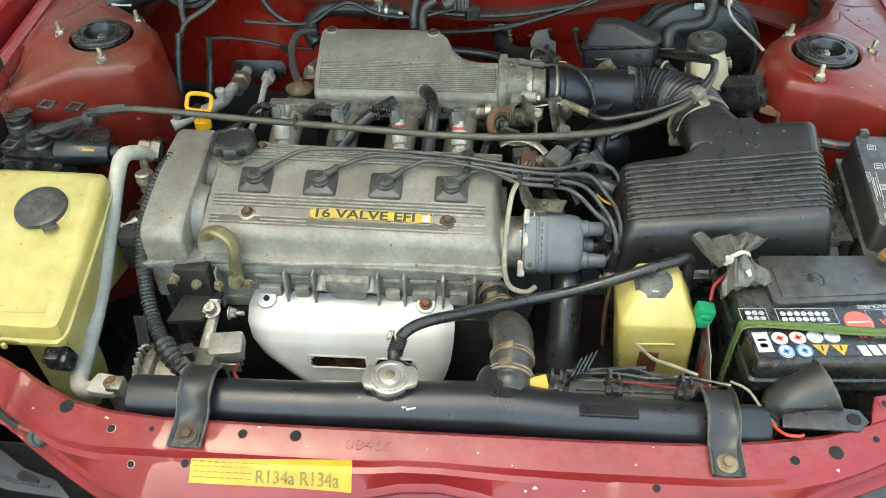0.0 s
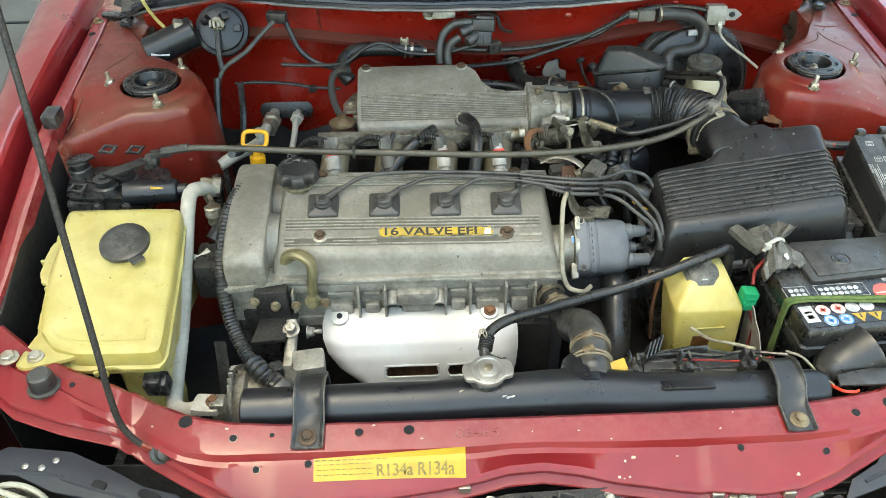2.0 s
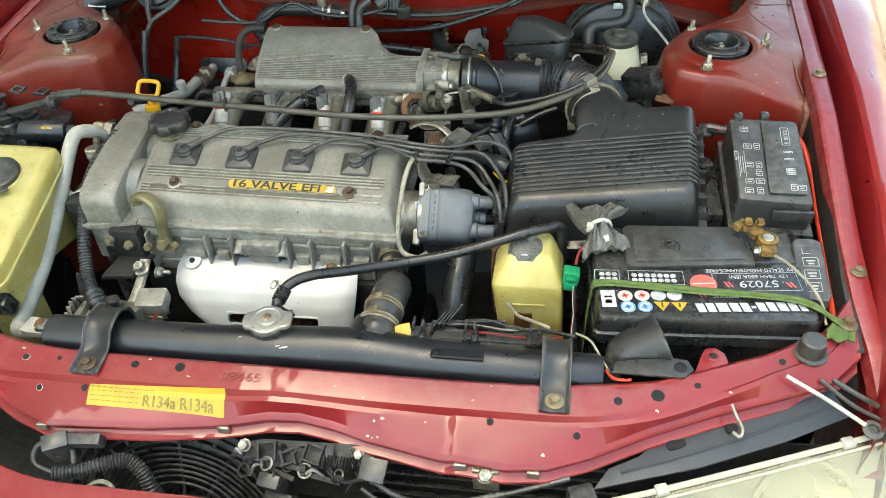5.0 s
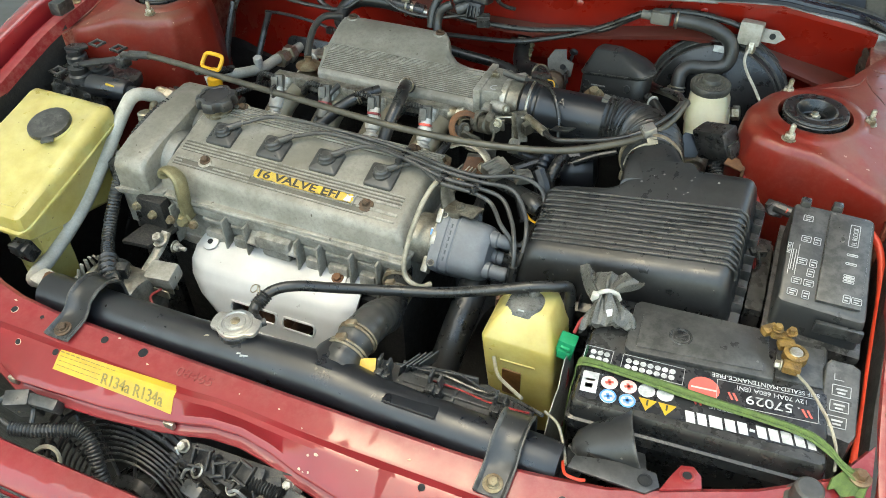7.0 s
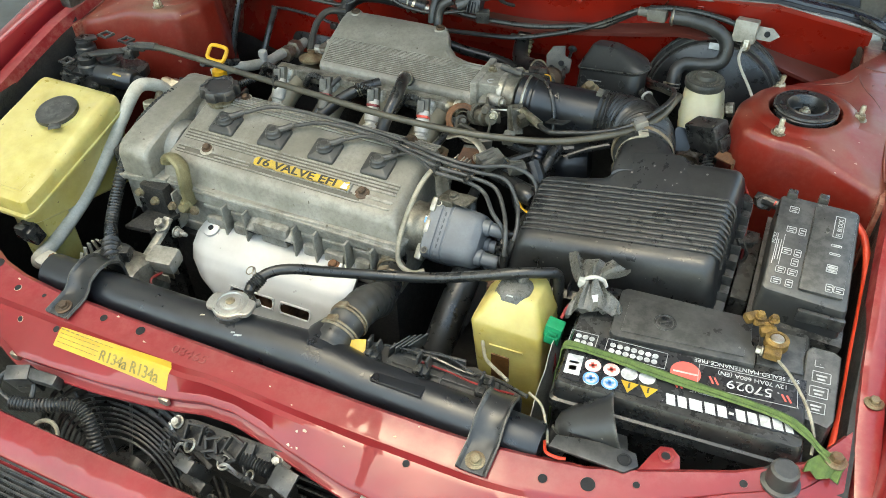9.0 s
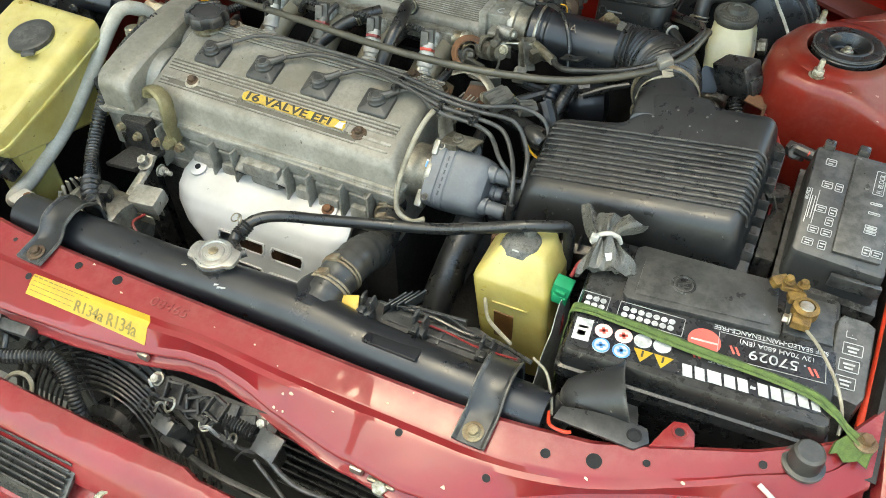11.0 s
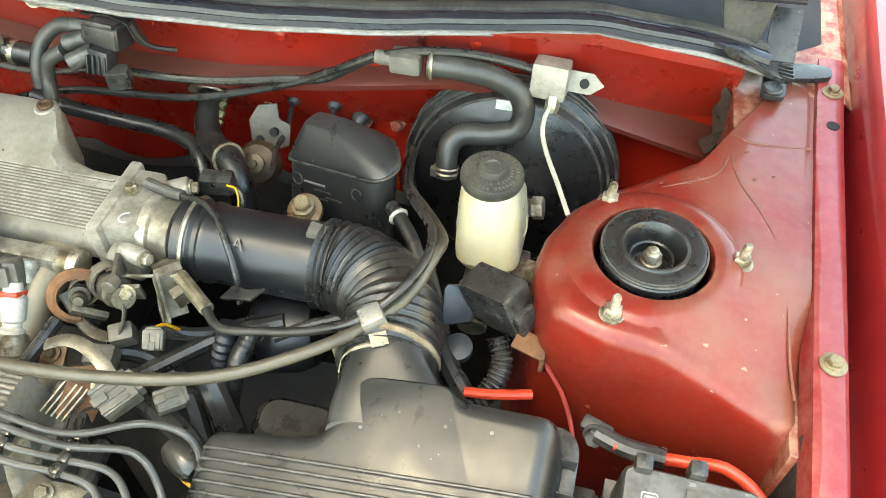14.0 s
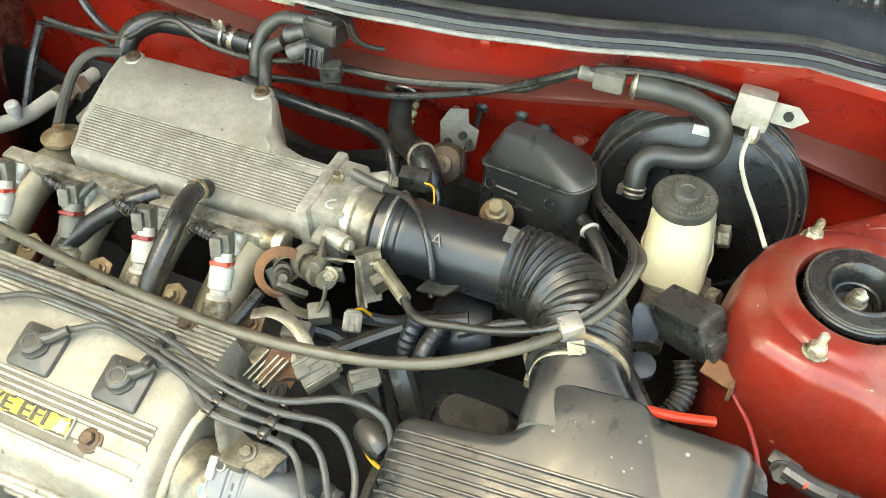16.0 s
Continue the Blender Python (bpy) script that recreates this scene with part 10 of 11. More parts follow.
solid("orange_loom_end", bm, ORANGE, "cut orange cable end behind the filter box", "cable")
bm = B()
tube(bm, [(0.345, 0.62, 0.80), (0.365, 0.575, 0.80), (0.385, 0.53, 0.80), (0.41, 0.50, 0.79)], 0.010, 10)
solid("dark_loom", bm, RUBBER, "thick dark wiring loom beside the relay", "wiring")

# throttle and cruise cables
bm = B()
tube(bm, [(-0.475, 0.455, 0.857), (-0.44, 0.455, 0.861), (-0.36, 0.450, 0.860), (-0.276, 0.444, 0.857), (-0.14, 0.428, 0.860), (-0.002, 0.413, 0.862), (0.12, 0.410, 0.866), (0.226, 0.428, 0.868), (0.29, 0.462, 0.870), (0.335, 0.500, 0.873), (0.358, 0.530, 0.880), (0.369, 0.560, 0.891), (0.370, 0.582, 0.884), (0.360, 0.606, 0.872), (0.343, 0.634, 0.860), (0.324, 0.664, 0.846), (0.312, 0.690, 0.832), (0.300, 0.740, 0.806), (0.290, 0.80, 0.785)], 0.0048, 12, 8)
tc1 = solid("throttle_cable", bm, SHEATH, "long olive-grey throttle cable arching over the engine", "cable", "throttle cables")
bm = B()
tube(bm, [(-0.488, 0.455, 0.856), (-0.465, 0.456, 0.859), (-0.448, 0.456, 0.861)], 0.0066, 10)
part("end_sleeve", bm, RUBBER_GREY, tc1)
bm = B()
tube(bm, [(0.168, 0.524, 0.842), (0.19, 0.508, 0.842), (0.214, 0.487, 0.845), (0.25, 0.487, 0.852), (0.29, 0.490, 0.862), (0.325, 0.498, 0.876), (0.352, 0.522, 0.890), (0.364, 0.552, 0.894), (0.362, 0.582, 0.890), (0.351, 0.606, 0.880), (0.333, 0.636, 0.866), (0.316, 0.668, 0.850), (0.306, 0.70, 0.834), (0.294, 0.76, 0.800)], 0.0038, 12, 8)
tc2 = solid("throttle_cable", bm, RUBBER, "black inner throttle cable looping to the throttle body", "cable", "throttle cables")
bm = B()
tube(bm, [(0.160, 0.530, 0.842), (0.180, 0.515, 0.842), (0.196, 0.503, 0.842)], 0.0062, 10)
part("threaded_end", bm, BRASSY, tc2)
bm = B()
box(bm, (0.3365, 0.499, 0.882), (0.018, 0.016, 0.012), 0.002, (0, -15, 35))
solid("cable_clip", bm, GREY_STEEL, "bent grey metal cable clip on the intake elbow", "clip")
bm = B()
box(bm, (-0.205, 0.437, 0.859), (0.004, 0.012, 0.018), 0.001)
solid("cable_clip", bm, BLACK, "black cable clip on the long cable", "clip")
bm = B()
tube(bm, [(0.10, 0.520, 0.835), (0.125, 0.525, 0.838), (0.16, 0.530, 0.842)], 0.0016, 6)
solid("inner_cable", bm, STEEL, "bare steel throttle inner cable", "cable")
# dark hoses and looms low behind the engine
for pts, r in (([(0.12, 0.45, 0.79), (0.16, 0.44, 0.785), (0.20, 0.42, 0.79), (0.225, 0.40, 0.80)], 0.010), ([(0.20, 0.47, 0.80), (0.215, 0.455, 0.78), (0.23, 0.44, 0.74)], 0.012), ([(0.10, 0.44, 0.78), (0.13, 0.47, 0.77), (0.19, 0.52, 0.78), (0.24, 0.54, 0.79)], 0.008),
               ([(0.14, 0.40, 0.78), (0.15, 0.36, 0.79), (0.16, 0.34, 0.77)], 0.008)):
    bm = B()
    tube(bm, pts, r, 10, 8)
    solid("grimy_hose", bm, RUBBER, "grimy black hose low between engine and filter box", "hose", "low hoses")

# wiper motor corner
wm = thing("wiper_motor", (-0.45, 0.74, 0.84), "black wiper motor with a cream plug and leads", "wiper motor")
bm = B()
cyl(bm, (-0.57, 0.735, 0.878), (-0.49, 0.760, 0.905), 0.026)
lathe(bm, (-0.445, 0.770, 0.900), (0.1, -0.8, 0.5), [(0.040, 0), (0.046, 0.004), (0.044, 0.012), (0.038, 0.014), (0.036, 0.022), (0.030, 0.024), (0.012, 0.026)], 32)
for n in range(5):
    box(bm, (-0.445 + 0.030 * math.cos(1.2 * n), 0.752, 0.912 + 0.024 * math.sin(1.2 * n)), (0.014, 0.014, 0.012), 0.003, (-30, 0, 40 * n))
part("motor", bm, BLACK_GLOSS, wm)
bm = B()
box(bm, (-0.545, 0.722, 0.888), (0.030, 0.004, 0.018), 0.0008, (-40, 10, 18))
part("white_label", bm, WHITE_INK, wm)
bm = B()
lathe(bm, (-0.447, 0.752, 0.918), (0.0, -0.6, 0.7), [(0.010, 0), (0.013, 0.004), (0.012, 0.010), (0.009, 0.014)], 8)
for n in range(4):
    box(bm, (-0.455 + 0.006 * n, 0.738 - 0.003 * (n % 2), 0.926), (0.0045, 0.010, 0.012), 0.001, (-40, 0, 10 * n))
part("cream_plug", bm, WHITE_WIRE, wm)
bm = B()
box(bm, (-0.508, 0.755, 0.916), (0.032, 0.022, 0.020), 0.004, (0, 15, 20))
part("gear_case", bm, ALU_DARK, wm)
for pts, r, mat in (([(-0.447, 0.742, 0.915), (-0.446, 0.725, 0.895), (-0.444, 0.71, 0.875), (-0.440, 0.70, 0.86)], 0.0048, RUBBER_GREY), ([(-0.35, 0.745, 0.925), (-0.37, 0.735, 0.91), (-0.40, 0.715, 0.885), (-0.44, 0.70, 0.86), (-0.455, 0.68, 0.82)], 0.0042, RUBBER_GREY),
                    ([(-0.335, 0.755, 0.93), (-0.325, 0.745, 0.905), (-0.31, 0.735, 0.875), (-0.28, 0.725, 0.855), (-0.24, 0.715, 0.85)], 0.005, RUBBER), ([(-0.60, 0.84, 0.945), (-0.57, 0.80, 0.92), (-0.545, 0.775, 0.905)], 0.0032, YELLOW)):
    bm = B()
    tube(bm, pts, r, 8)
    part("lead", bm, mat, wm)
bm = B()
box(bm, (-0.345, 0.752, 0.930), (0.034, 0.018, 0.018), 0.003, (0, 0, -10))
part("loom_plug", bm, BLACK_DUSTY, wm)
bm = B()
tube(bm, [(-0.44, 0.765, 0.80), (-0.40, 0.768, 0.800), (-0.34, 0.768, 0.795), (-0.30, 0.766, 0.788), (-0.25, 0.755, 0.79)], 0.003, 8)
box(bm, (-0.302, 0.764, 0.786), (0.014, 0.010, 0.012), 0.002)
solid("bulkhead_lever_cable", bm, RUBBER, "thin black cable clipped to the bulkhead", "cable")
for pts in ([(-0.45, 0.69, 0.85), (-0.452, 0.66, 0.80), (-0.45, 0.63, 0.74), (-0.45, 0.6, 0.66)], [(-0.43, 0.76, 0.80), (-0.424, 0.72, 0.77), (-0.425, 0.68, 0.72)], [(-0.455, 0.62, 0.78), (-0.44, 0.58, 0.76), (-0.43, 0.55, 0.70)]):
    bm = B()
    tube(bm, pts, 0.006, 8)
    solid("side_loom", bm, BLACK, "black taped wiring loom beside the strut tower", "wiring", "side looms")

# plenum side bracket, regulator hose
bm = B()
tube(bm, [(-0.225, 0.685, 0.862), (-0.245, 0.665, 0.868), (-0.252, 0.640, 0.860), (-0.247, 0.61, 0.845), (-0.236, 0.582, 0.835)], 0.0058, 10)
solid("regulator_hose", bm, RUBBER_GREY, "grey rubber hose to the fuel regulator", "hose")
bm = B()
prism(bm, smooth_poly([(-0.232, 0.60), (-0.205, 0.60), (-0.205, 0.665), (-0.218, 0.66), (-0.234, 0.625)], 1), 0.826, 0.832, 0.001)
bolt(bm, (-0.221, 0.620, 0.832), (0, 0, 1), 0.006, 0.005)
solid("plenum_stay", bm, STEEL, "plated steel stay at the plenum's end", "bracket")

# ---------------------------------------------------------------- condenser fan, latch and looms in the front gap
fan = thing("condenser_fan", (-0.14, -0.08, 0.42), "black plastic condenser fan guard behind the grille", "fan")
FC = Vector((-0.140, -0.084, 0.555))
fax = Vector((0, -0.94, 0.34)).normalized()
for k, R_ in enumerate((0.158, 0.146, 0.132, 0.124, 0.116, 0.108, 0.100, 0.092, 0.084, 0.074)):
    bm = B()
    ring(bm, FC + fax * (0.004 if k > 2 else 0), fax, R_, 0.0018 if k > 2 else 0.0034, 72, 6)
    part("guard_ring", bm, BLACK_DUSTY, fan)
fs_, fu_ = Vector((1, 0, 0)), Vector((0, 0.34, 0.94)).normalized()
for k in range(36):
    a = 2 * math.pi * k / 36
    d = fs_ * math.cos(a) + fu_ * math.sin(a)
    bm = B()
    inner = 0.132 if k % 3 else 0.05
    tube(bm, [FC + d * inner, FC + d * 0.160 + fax * -0.004], 0.0022, 6, 2)
    part("guard_spoke", bm, BLACK_DUSTY, fan)
bm = B()
lathe(bm, FC - fax * 0.02, fax, [(0.05, 0), (0.05, 0.02), (0.04, 0.03)], 28)
part("hub", bm, BLACK, fan)
bm = B()
box(bm, (-0.265, -0.075, 0.70), (0.03, 0.02, 0.05), 0.003, (20, 0, 25))
box(bm, (-0.235, -0.072, 0.712), (0.05, 0.014, 0.02), 0.003, (20, 0, 5))
part("frame_corner", bm, BLACK_DUSTY, fan)
# near-black colour puts the front gap's shade on the condenser
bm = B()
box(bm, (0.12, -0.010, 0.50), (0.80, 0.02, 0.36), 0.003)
solid("condenser", bm, HOLLOW_SHADE, "condenser core behind the grille, coloured near-black as if shaded", "condenser")
for k in range(9):
    bm = B()
    box(bm, (0.22, -0.0225, 0.50 + 0.022 * k), (0.34, 0.004, 0.006), 0.001)
    part("condenser_tube", bm, BLACK, bpy.data.objects["condenser"])
cd = thing("fan_conduit", (-0.2, -0.07, 0.62), "grey corrugated conduit to the condenser fan", "conduit")
bm = B()
tube(bm, [(-0.262, -0.105, 0.690), (-0.235, -0.098, 0.690), (-0.210, -0.085, 0.688), (-0.188, -0.075, 0.684), (-0.170, -0.080, 0.670), (-0.158, -0.092, 0.645), (-0.150, -0.10, 0.61)], 0.0085, 10, 10, 40, 0.0009)
part("corrugated_tube", bm, RUBBER_GREY, cd)
bm = B()
tube(bm, [(-0.262, -0.105, 0.690), (-0.285, -0.100, 0.700), (-0.285, -0.085, 0.712), (-0.262, -0.075, 0.716), (-0.25, -0.078, 0.70), (-0.245, -0.09, 0.69)], 0.0032, 8)
part("loose_leads", bm, RUBBER_GREY, cd)
bm = B()
ring(bm, (-0.205, -0.118, 0.672), (0.2, -0.6, 0.7), 0.017, 0.0028, 24, 6)
solid("cream_clip_ring", bm, WHITE_WIRE, "cream plastic ring clip in the front gap", "clip")
la = thing("bonnet_latch", (0.03, -0.06, 0.66), "grimy steel bonnet latch with spring and levers", "latch")
bm = B()
prism(bm, smooth_poly([(-0.05, -0.012), (0.10, -0.008), (0.10, 0.02), (-0.05, 0.02)], 1), 0, 0.003, 0.0008, pose(0.010, -0.062, 0.700, 25, 0, 2))
box(bm, (0.03, -0.05, 0.66), (0.14, 0.02, 0.08), 0.004)
part("latch_plate", bm, IRON, la)
for x, y, z, rz, s in ((-0.012, -0.064, 0.714, 10, 0.022), (0.042, -0.062, 0.714, -15, 0.022), (0.012, -0.066, 0.708, 30, 0.016)):
    bm = B()
    for sx in (-1, 1):
        box(bm, (x + sx * s * 0.45, y, z), (0.003, s, 0.007), 0.001, (30, 0, rz))
    for sy in (-1, 1):
        box(bm, (x, y + sy * s * 0.4, z + sy * 0.004), (s, 0.003, 0.007), 0.001, (30, 0, rz))
    part("lever_eye", bm, IRON, la)
bm = B()
tube(bm, [(0.056, -0.066, 0.706), (0.092, -0.066, 0.704)], 0.008, 10, 8, 10, 0.0018)
part("spring", bm, IRON, la)
bm = B()
tube(bm, [(0.05, -0.055, 0.716), (0.062, -0.075, 0.700), (0.08, -0.082, 0.694), (0.098, -0.078, 0.700), (0.104, -0.062, 0.712)], 0.0022, 8)
part("rod", bm, IRON, la)
for n, (x, y, z, sx, sy) in enumerate(((-0.03, -0.066, 0.704, 0.012, 0.02), (0.02, -0.072, 0.700, 0.03, 0.008), (0.060, -0.060, 0.712, 0.010, 0.022), (0.078, -0.058, 0.710, 0.018, 0.010), (0.004, -0.078, 0.694, 0.040, 0.006), (0.05, -0.078, 0.692, 0.05, 0.006))):
    bm = B()
    box(bm, (x, y, z), (sx, sy, 0.004), 0.001, (25, 8 * (n % 3 - 1), 14 * (n % 4) - 20))
    part("lever_plate", bm, IRON, la)
bm = B()
box(bm, (0.114, -0.074, 0.712), (0.030, 0.026, 0.004), 0.001, (28, 0, -8))
part("end_plate", bm, BLACK, la)
rng = random.Random(77)
for n in range(22):
    bm = B()
    x, y, z = -0.045 + 0.15 * n / 21, rng.uniform(-0.092, -0.058), rng.uniform(0.698, 0.714)
    if n % 3 == 2:
        ring(bm, (x, y, z), (rng.uniform(-0.5, 0.5), -0.5, 1), rng.uniform(0.005, 0.008), 0.0014, 16, 6)
        part("lever_ring", bm, ALU_DARK if n % 2 else IRON, la)
    else:
        e = (rng.uniform(-0.022, 0.022), rng.uniform(-0.012, 0.012), rng.uniform(-0.012, 0.006))
        tube(bm, [(x, y, z), (x + e[0] * 0.5, y + e[1] * 0.5, z + 0.005), (x + e[0], y + e[1], z + e[2])], rng.uniform(0.0012, 0.0026), 6)
        part("lever_arm", bm, IRON if n % 4 else GREY_STEEL, la)
for p in ((-0.042, -0.056, 0.709), (0.092, -0.052, 0.704)):
    bm = B()
    bolt(bm, p, (0, -0.5, 0.8), 0.0058, 0.006, 1.35)
    part("latch_bolt", bm, ALU_DARK, la)
bm = B()
box(bm, (0.002, -0.090, 0.690), (0.026, 0.016, 0.050), 0.003, (25, 0, -10))
box(bm, (0.006, -0.098, 0.672), (0.034, 0.014, 0.02), 0.003, (25, 0, -10))
solid("hood_switch", bm, RUBBER, "grey dusty plug below the bonnet latch", "connector")
bm = B()
box(bm, (0.238, -0.058, 0.690), (0.030, 0.006, 0.050), 0.002, (10, 0, 0))
bolt(bm, (0.238, -0.062, 0.707), (0, -0.7, 0.7), 0.0085, 0.006, 1.3)
solid("support_bracket", bm, BRASSY, "dirty plated bracket bolted under the tie bar", "bracket")
for pts, r in (([(0.11, -0.08, 0.70), (0.15, -0.09, 0.685), (0.20, -0.085, 0.68), (0.26, -0.075, 0.69), (0.33, -0.06, 0.71)], 0.0032), ([(0.02, -0.10, 0.66), (0.06, -0.11, 0.672), (0.11, -0.112, 0.676), (0.17, -0.112, 0.680), (0.21, -0.10, 0.70), (0.26, -0.085, 0.705)], 0.0042), ([(0.10, -0.085, 0.69), (0.14, -0.10, 0.67), (0.17, -0.115, 0.66)], 0.0025)):
    bm = B()
    tube(bm, pts, r, 8)
    solid("front_wiring", bm, RUBBER_GREY, "dusty wiring in the gap behind the grille", "wiring", "front wiring")
bm = B()
box(bm, (0.345, -0.075, 0.690), (0.03, 0.03, 0.03), 0.006, (0, 0, 20))
lathe(bm, (0.335, -0.088, 0.695), (0, -0.5, 0.8), [(0.013, 0), (0.013, 0.006), (0.008, 0.008)], 10)
solid("lamp_adjuster", bm, BLACK_DUSTY, "dusty black lamp adjuster beside the headlamp", "adjuster")
bm = B()
lathe(bm, (0.652, 0.018, 0.735), (0, -0.2, 1), [(0.010, 0), (0.011, 0.004), (0.006, 0.005), (0.005, 0.003)], 20)
tube(bm, [(0.60, 0.06, 0.765), (0.63, 0.04, 0.752), (0.66, 0.03, 0.742), (0.675, 0.025, 0.737)], 0.0024, 8)
tube(bm, [(0.615, 0.065, 0.76), (0.64, 0.05, 0.755), (0.662, 0.045, 0.745)], 0.003, 8)
solid("corner_lamp_wiring", bm, RUBBER_GREY, "grey leads behind the corner of the headlamp", "wiring")

# ---------------------------------------------------------------- clutter in the hollow between engine and filter box
bm = B()
tube(bm, [(0.222, 0.520, 0.800), (0.216, 0.495, 0.790), (0.213, 0.476, 0.770), (0.213, 0.462, 0.745), (0.220, 0.443, 0.715), (0.225, 0.42, 0.66)], 0.0085, 12, 10, 30, 0.0002)
solid("taped_conduit", bm, RUBBER, "cracked black taped conduit going down behind the filter box", "conduit")
bm = B()
loft(bm, [rounded(0.278, 0.462, 0.085, 0.050, 0.60, 0.016), rounded(0.278, 0.462, 0.085, 0.050, 0.745, 0.018), rounded(0.277, 0.462, 0.078, 0.044, 0.760, 0.018), rounded(0.275, 0.462, 0.060, 0.032, 0.768, 0.014)])
solid("mount_cover", bm, BLACK, "rounded black cover over the engine mount", "cover")
bm = B()
lathe(bm, (0.205, 0.545, 0.752), (1, 0.25, 0.1), [(0.010, -0.005), (0.028, 0.0), (0.036, 0.012), (0.037, 0.040), (0.031, 0.056), (0.014, 0.062)], 28)
solid("plastic_bulb", bm, BLACK_GLOSS, "rounded black plastic bulb under the intake hose", "canister")
bm = B()
tube(bm, [(0.200, 0.520, 0.802), (0.196, 0.506, 0.785), (0.194, 0.498, 0.765), (0.200, 0.488, 0.735)], 0.0085, 12, 10, 9, 0.0009)
solid("wrapped_loom", bm, PLATE_DARK, "shiny tape-wrapped loom beside the throttle body", "wiring")
for a, r, mat in (([(0.235, 0.525, 0.785), (0.265, 0.537, 0.798), (0.300, 0.548, 0.808)], 0.0046, RUBBER), ([(0.15, 0.50, 0.80), (0.175, 0.515, 0.785), (0.20, 0.535, 0.78), (0.235, 0.56, 0.78)], 0.006, RUBBER), ([(0.10, 0.48, 0.785), (0.13, 0.49, 0.77), (0.165, 0.48, 0.75), (0.19, 0.45, 0.72)], 0.008, RUBBER)):
    bm = B()
    tube(bm, a, r, 10, 8)
    solid("grimy_hose", bm, mat, "grimy black hose low between engine and filter box", "hose", "low hoses")
hk = thing("brake_servo_hose", (0.345, 0.60, 0.79), "black hose with a pale clip beside the brake reservoir", "hose")
bm = B()
tube(bm, [(0.308, 0.648, 0.842), (0.322, 0.632, 0.842), (0.338, 0.612, 0.836), (0.352, 0.585, 0.824), (0.358, 0.56, 0.805), (0.362, 0.53, 0.775)], 0.0068, 12, 8)
part("hose_tube", bm, RUBBER, hk)
bm = B()
ring(bm, (0.3175, 0.637, 0.8425), (0.6, -0.7, -0.05), 0.0074, 0.0020, 20, 6)
part("pale_clip", bm, WHITE, hk)


def connector(p, size, rot, mat, label, pins=3, leads=()):
    """A moulded plug with ribs, a latch and its wires."""
    t = thing("wiring_plug", p, label, "connector", "wiring plugs")
    m = pose(*p, *rot)
    b = B()
    box(b, (0, 0, 0), size, 0.002)
    bmesh.ops.transform(b, matrix=m, verts=b.verts)
    part("shell", b, mat, t)
    for k in range(pins):
        b = B()
        box(b, ((k - (pins - 1) / 2) * size[0] / pins, -size[1] * 0.1, size[2] * 0.5), (size[0] / pins * 0.45, size[1] * 0.8, 0.003), 0.0008)
        bmesh.ops.transform(b, matrix=m, verts=b.verts)
        part("rib", b, mat, t)
    b = B()
    box(b, (0, size[1] * 0.5, 0), (size[0] * 0.8, size[1] * 0.3, size[2] * 0.75), 0.002)
    bmesh.ops.transform(b, matrix=m, verts=b.verts)
    part("collar", b, mat, t)
    b = B()
    box(b, (0, -size[1] * 0.35, size[2] * 0.62), (size[0] * 0.3, size[1] * 0.4, 0.003), 0.001)
    bmesh.ops.transform(b, matrix=m, verts=b.verts)
    part("latch", b, mat, t)
    for k, (end, wire) in enumerate(leads):
        a = m @ Vector(((k - 1) * 0.004, size[1] * 0.6, 0))
        b = B()
        tube(b, [a, a.lerp(Vector(end), 0.5) + Vector((0.004 * (k - 1), 0, 0.006)), Vector(end)], 0.0014, 6)
        part("lead", b, wire, t)


connector((0.150, 0.426, 0.818), (0.026, 0.030, 0.018), (8, 12, -35), GREY_PLUG, "large grey wiring plug behind the ignition leads", 4, (((0.175, 0.47, 0.78), YELLOW_VIVID), ((0.18, 0.465, 0.78), BLACK), ((0.17, 0.47, 0.775), WHITE_WIRE)))
connector((0.186, 0.437, 0.808), (0.018, 0.022, 0.014), (-10, 20, -50), GREY_PLUG, "small grey wiring plug behind the ignition leads", 3, (((0.21, 0.46, 0.77), BLACK), ((0.20, 0.465, 0.77), BLACK)))
connector((0.160, 0.474, 0.828), (0.016, 0.016, 0.016), (30, 10, 20), GREY_PLUG, "grey four-way plug under the throttle cable", 2, (((0.165, 0.50, 0.80), BLACK), ((0.16, 0.505, 0.80), YELLOW_VIVID)))
connector((0.128, 0.398, 0.806), (0.016, 0.018, 0.014), (0, 0, 15), RUBBER, "black wiring plug beside the distributor", 3, (((0.14, 0.43, 0.785), BLACK),))
cp = thing("coil_pack_stay", (0.112, 0.431, 0.77), "brown bracket and pale finned plate behind the rocker cover", "bracket")
bm = B()
prism(bm, [(-0.016, -0.020), (0.012, -0.024), (0.018, 0.004), (0.010, 0.024), (-0.012, 0.018)], 0, 0.003, 0.0008, pose(0.114, 0.430, 0.803, 35, 20, 15))
part("stay", bm, RUST, cp)
for n in range(5):
    bm = B()
    box(bm, (0.094 + 0.0052 * n, 0.424 - 0.001 * n, 0.797), (0.0018, 0.030, 0.018), 0.0005, (20, 10, -20))
    part("fin", bm, ALU_DARK, cp)
bm = B()
bolt(bm, (0.128, 0.436, 0.808), (0.6, -0.2, 0.8), 0.0055, 0.006)
part("stay_bolt", bm, BRASSY, cp)
bm = B()
tube(bm, [(0.072, 0.456, 0.818), (0.088, 0.460, 0.824), (0.106, 0.458, 0.826), (0.124, 0.450, 0.823), (0.136, 0.441, 0.817)], 0.0058, 10, 8, 0, 0, 0.35)
solid("steel_strip", bm, ALU_DARK, "curved pale steel strip behind the rocker cover", "strip")
bm = B()
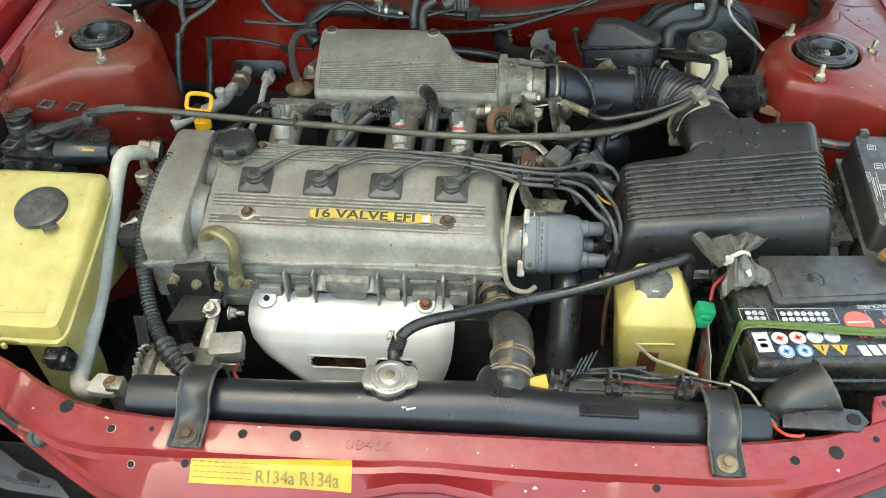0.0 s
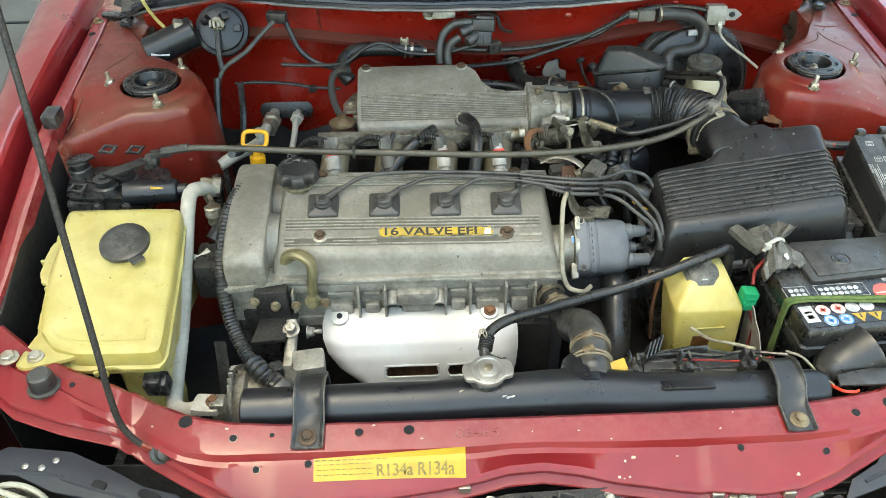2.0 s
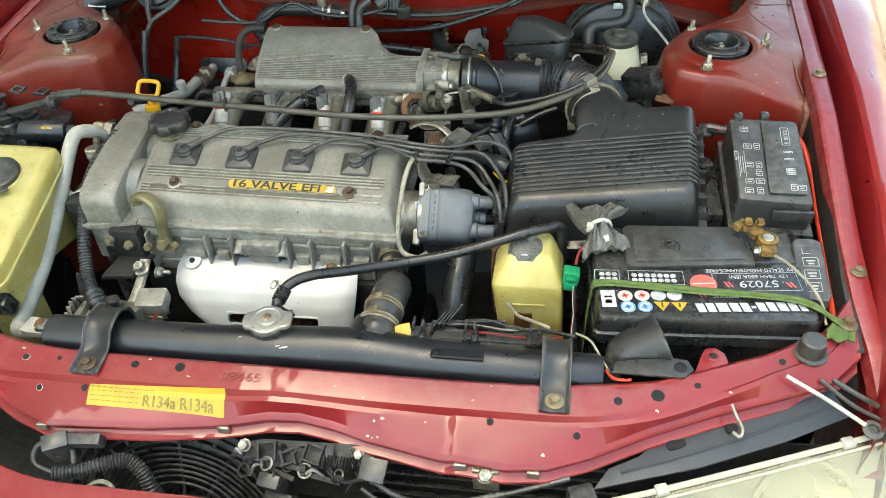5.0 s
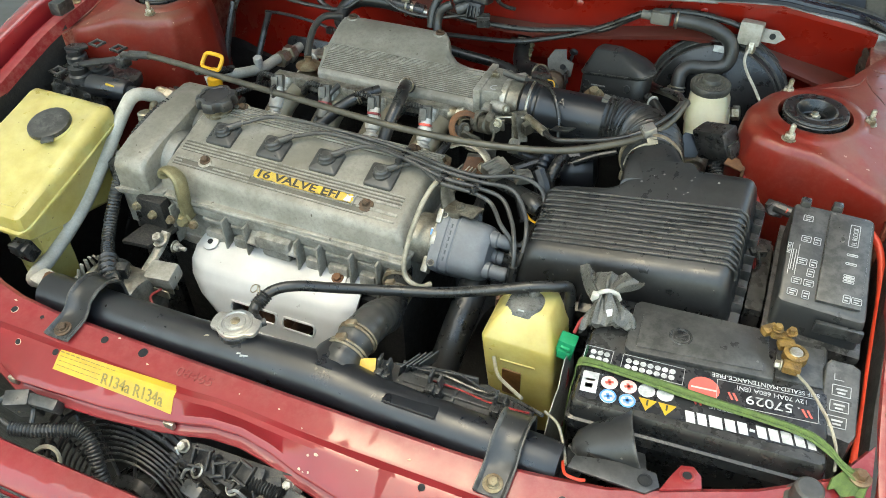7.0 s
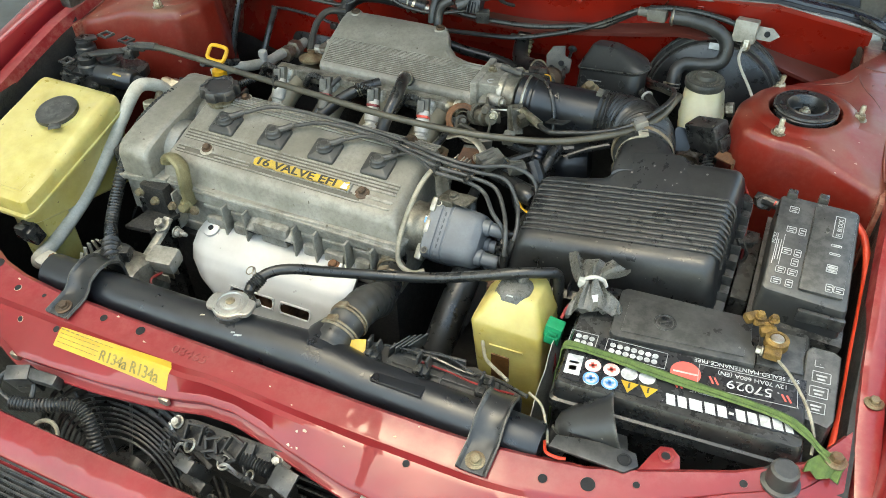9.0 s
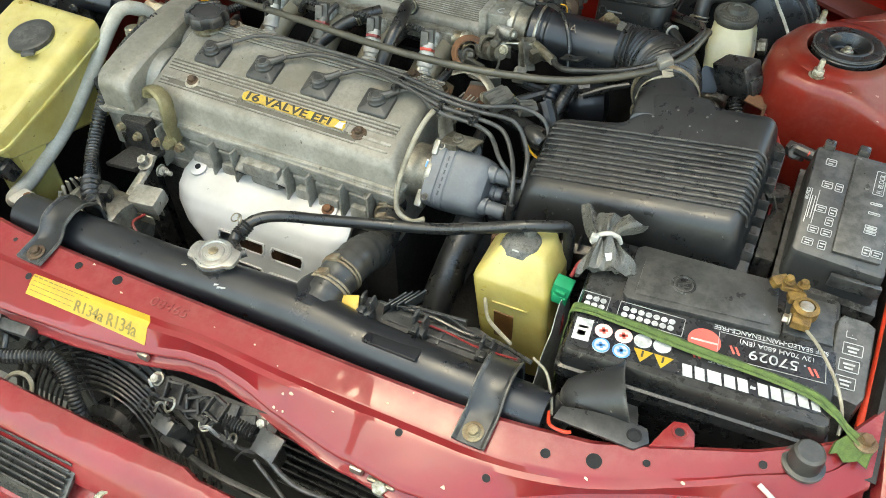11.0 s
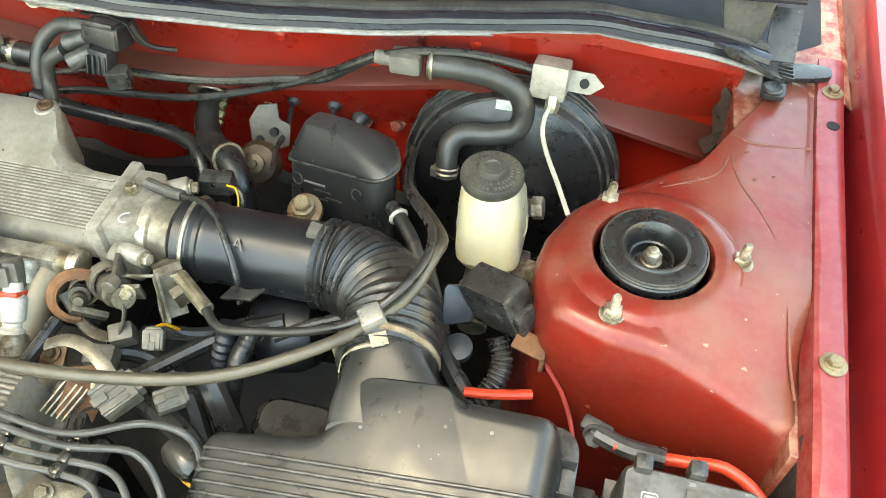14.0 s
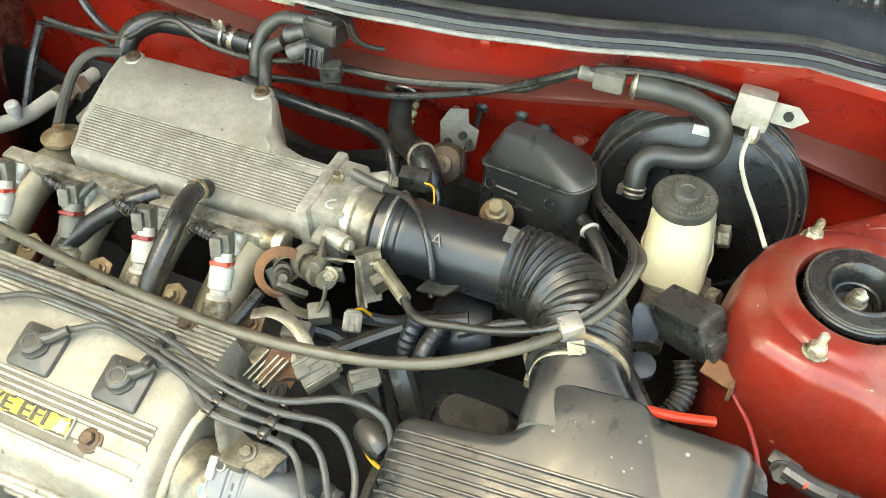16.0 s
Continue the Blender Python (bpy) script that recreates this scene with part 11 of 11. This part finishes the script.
lathe(bm, (0.228, 0.390, 0.797), (-0.9, 0.45, 0.1), [(0.009, 0), (0.0115, 0.004), (0.0125, 0.014), (0.011, 0.026), (0.0075, 0.032)], 16)
solid("terminal_boot", bm, RUBBER, "cracked black rubber boot beside the filter box", "boot")
for pts, mat in (([(0.205, 0.395, 0.785), (0.215, 0.388, 0.78), (0.228, 0.385, 0.775), (0.24, 0.39, 0.76)], YELLOW_VIVID), ([(0.20, 0.41, 0.79), (0.212, 0.42, 0.78), (0.228, 0.43, 0.76)], BLACK)):
    bm = B()
    tube(bm, pts, 0.0018, 6)
    solid("thin_wire", bm, mat, "thin wire at the rubber boot", "wire", "thin wires")

# looms and pipes behind the front of the bay, by the washer tank
for pts, r in (([(-0.42, 0.47, 0.80), (-0.415, 0.43, 0.77), (-0.412, 0.38, 0.74), (-0.41, 0.31, 0.70)], 0.008), ([(-0.40, 0.50, 0.82), (-0.395, 0.54, 0.80), (-0.41, 0.60, 0.77)], 0.006)):
    bm = B()
    tube(bm, pts, r, 10, 10, 34, 0.0006)
    solid("side_conduit", bm, BLACK, "black corrugated conduit behind the washer tank", "conduit", "side conduits")

# injector harness over the fuel rail, with ties and stubs
hr = thing("injector_harness", (-0.12, 0.51, 0.79), "black corrugated injector harness over the intake runners", "wiring")
bm = B()
tube(bm, [(-0.325, 0.490, 0.800), (-0.29, 0.535, 0.800), (-0.20, 0.550, 0.797), (-0.11, 0.550, 0.795), (-0.02, 0.550, 0.795), (0.045, 0.535, 0.796), (0.08, 0.500, 0.79)], 0.0060, 10, 10, 90, 0.0007)
part("corrugated_tube", bm, BLACK, hr)
for k, x in enumerate((-0.27, -0.19, -0.10, -0.015, 0.05)):
    bm = B()
    ring(bm, (x, 0.548, 0.7965), (1, 0.02, 0), 0.0076, 0.0014, 18, 6)
    box(bm, (x, 0.541, 0.803), (0.004, 0.005, 0.006), 0.001)
    part("cable_tie", bm, BLACK_GLOSS, hr)
for k in range(4):
    x = -0.205 + 0.086 * k
    bm = B()
    prism(bm, [(-0.010, -0.012), (0.010, -0.012), (0.012, 0.010), (0.0, 0.016), (-0.012, 0.010)], 0, 0.004, 0.001, pose(x, 0.470, 0.772, 25, 0, 12 * (k % 2)))
    bolt(bm, (x, 0.470, 0.777), (0, -0.4, 1), 0.0052, 0.005)
    solid("runner_flange_nut", bm, OLIVE, "grimy flange nut at the foot of an intake runner", "nut", "flange nuts")
for pts, r, mat in (([(-0.30, 0.48, 0.80), (-0.295, 0.455, 0.80), (-0.28, 0.44, 0.79)], 0.005, RUBBER), ([(0.055, 0.49, 0.80), (0.05, 0.465, 0.795), (0.04, 0.445, 0.785)], 0.006, RUBBER), ([(-0.15, 0.53, 0.83), (-0.155, 0.515, 0.825), (-0.165, 0.50, 0.81), (-0.168, 0.47, 0.785)], 0.0042, RUBBER_GREY)):
    bm = B()
    tube(bm, pts, r, 10, 8)
    solid("stub_hose", bm, mat, "short black hose among the intake runners", "hose", "stub hoses")
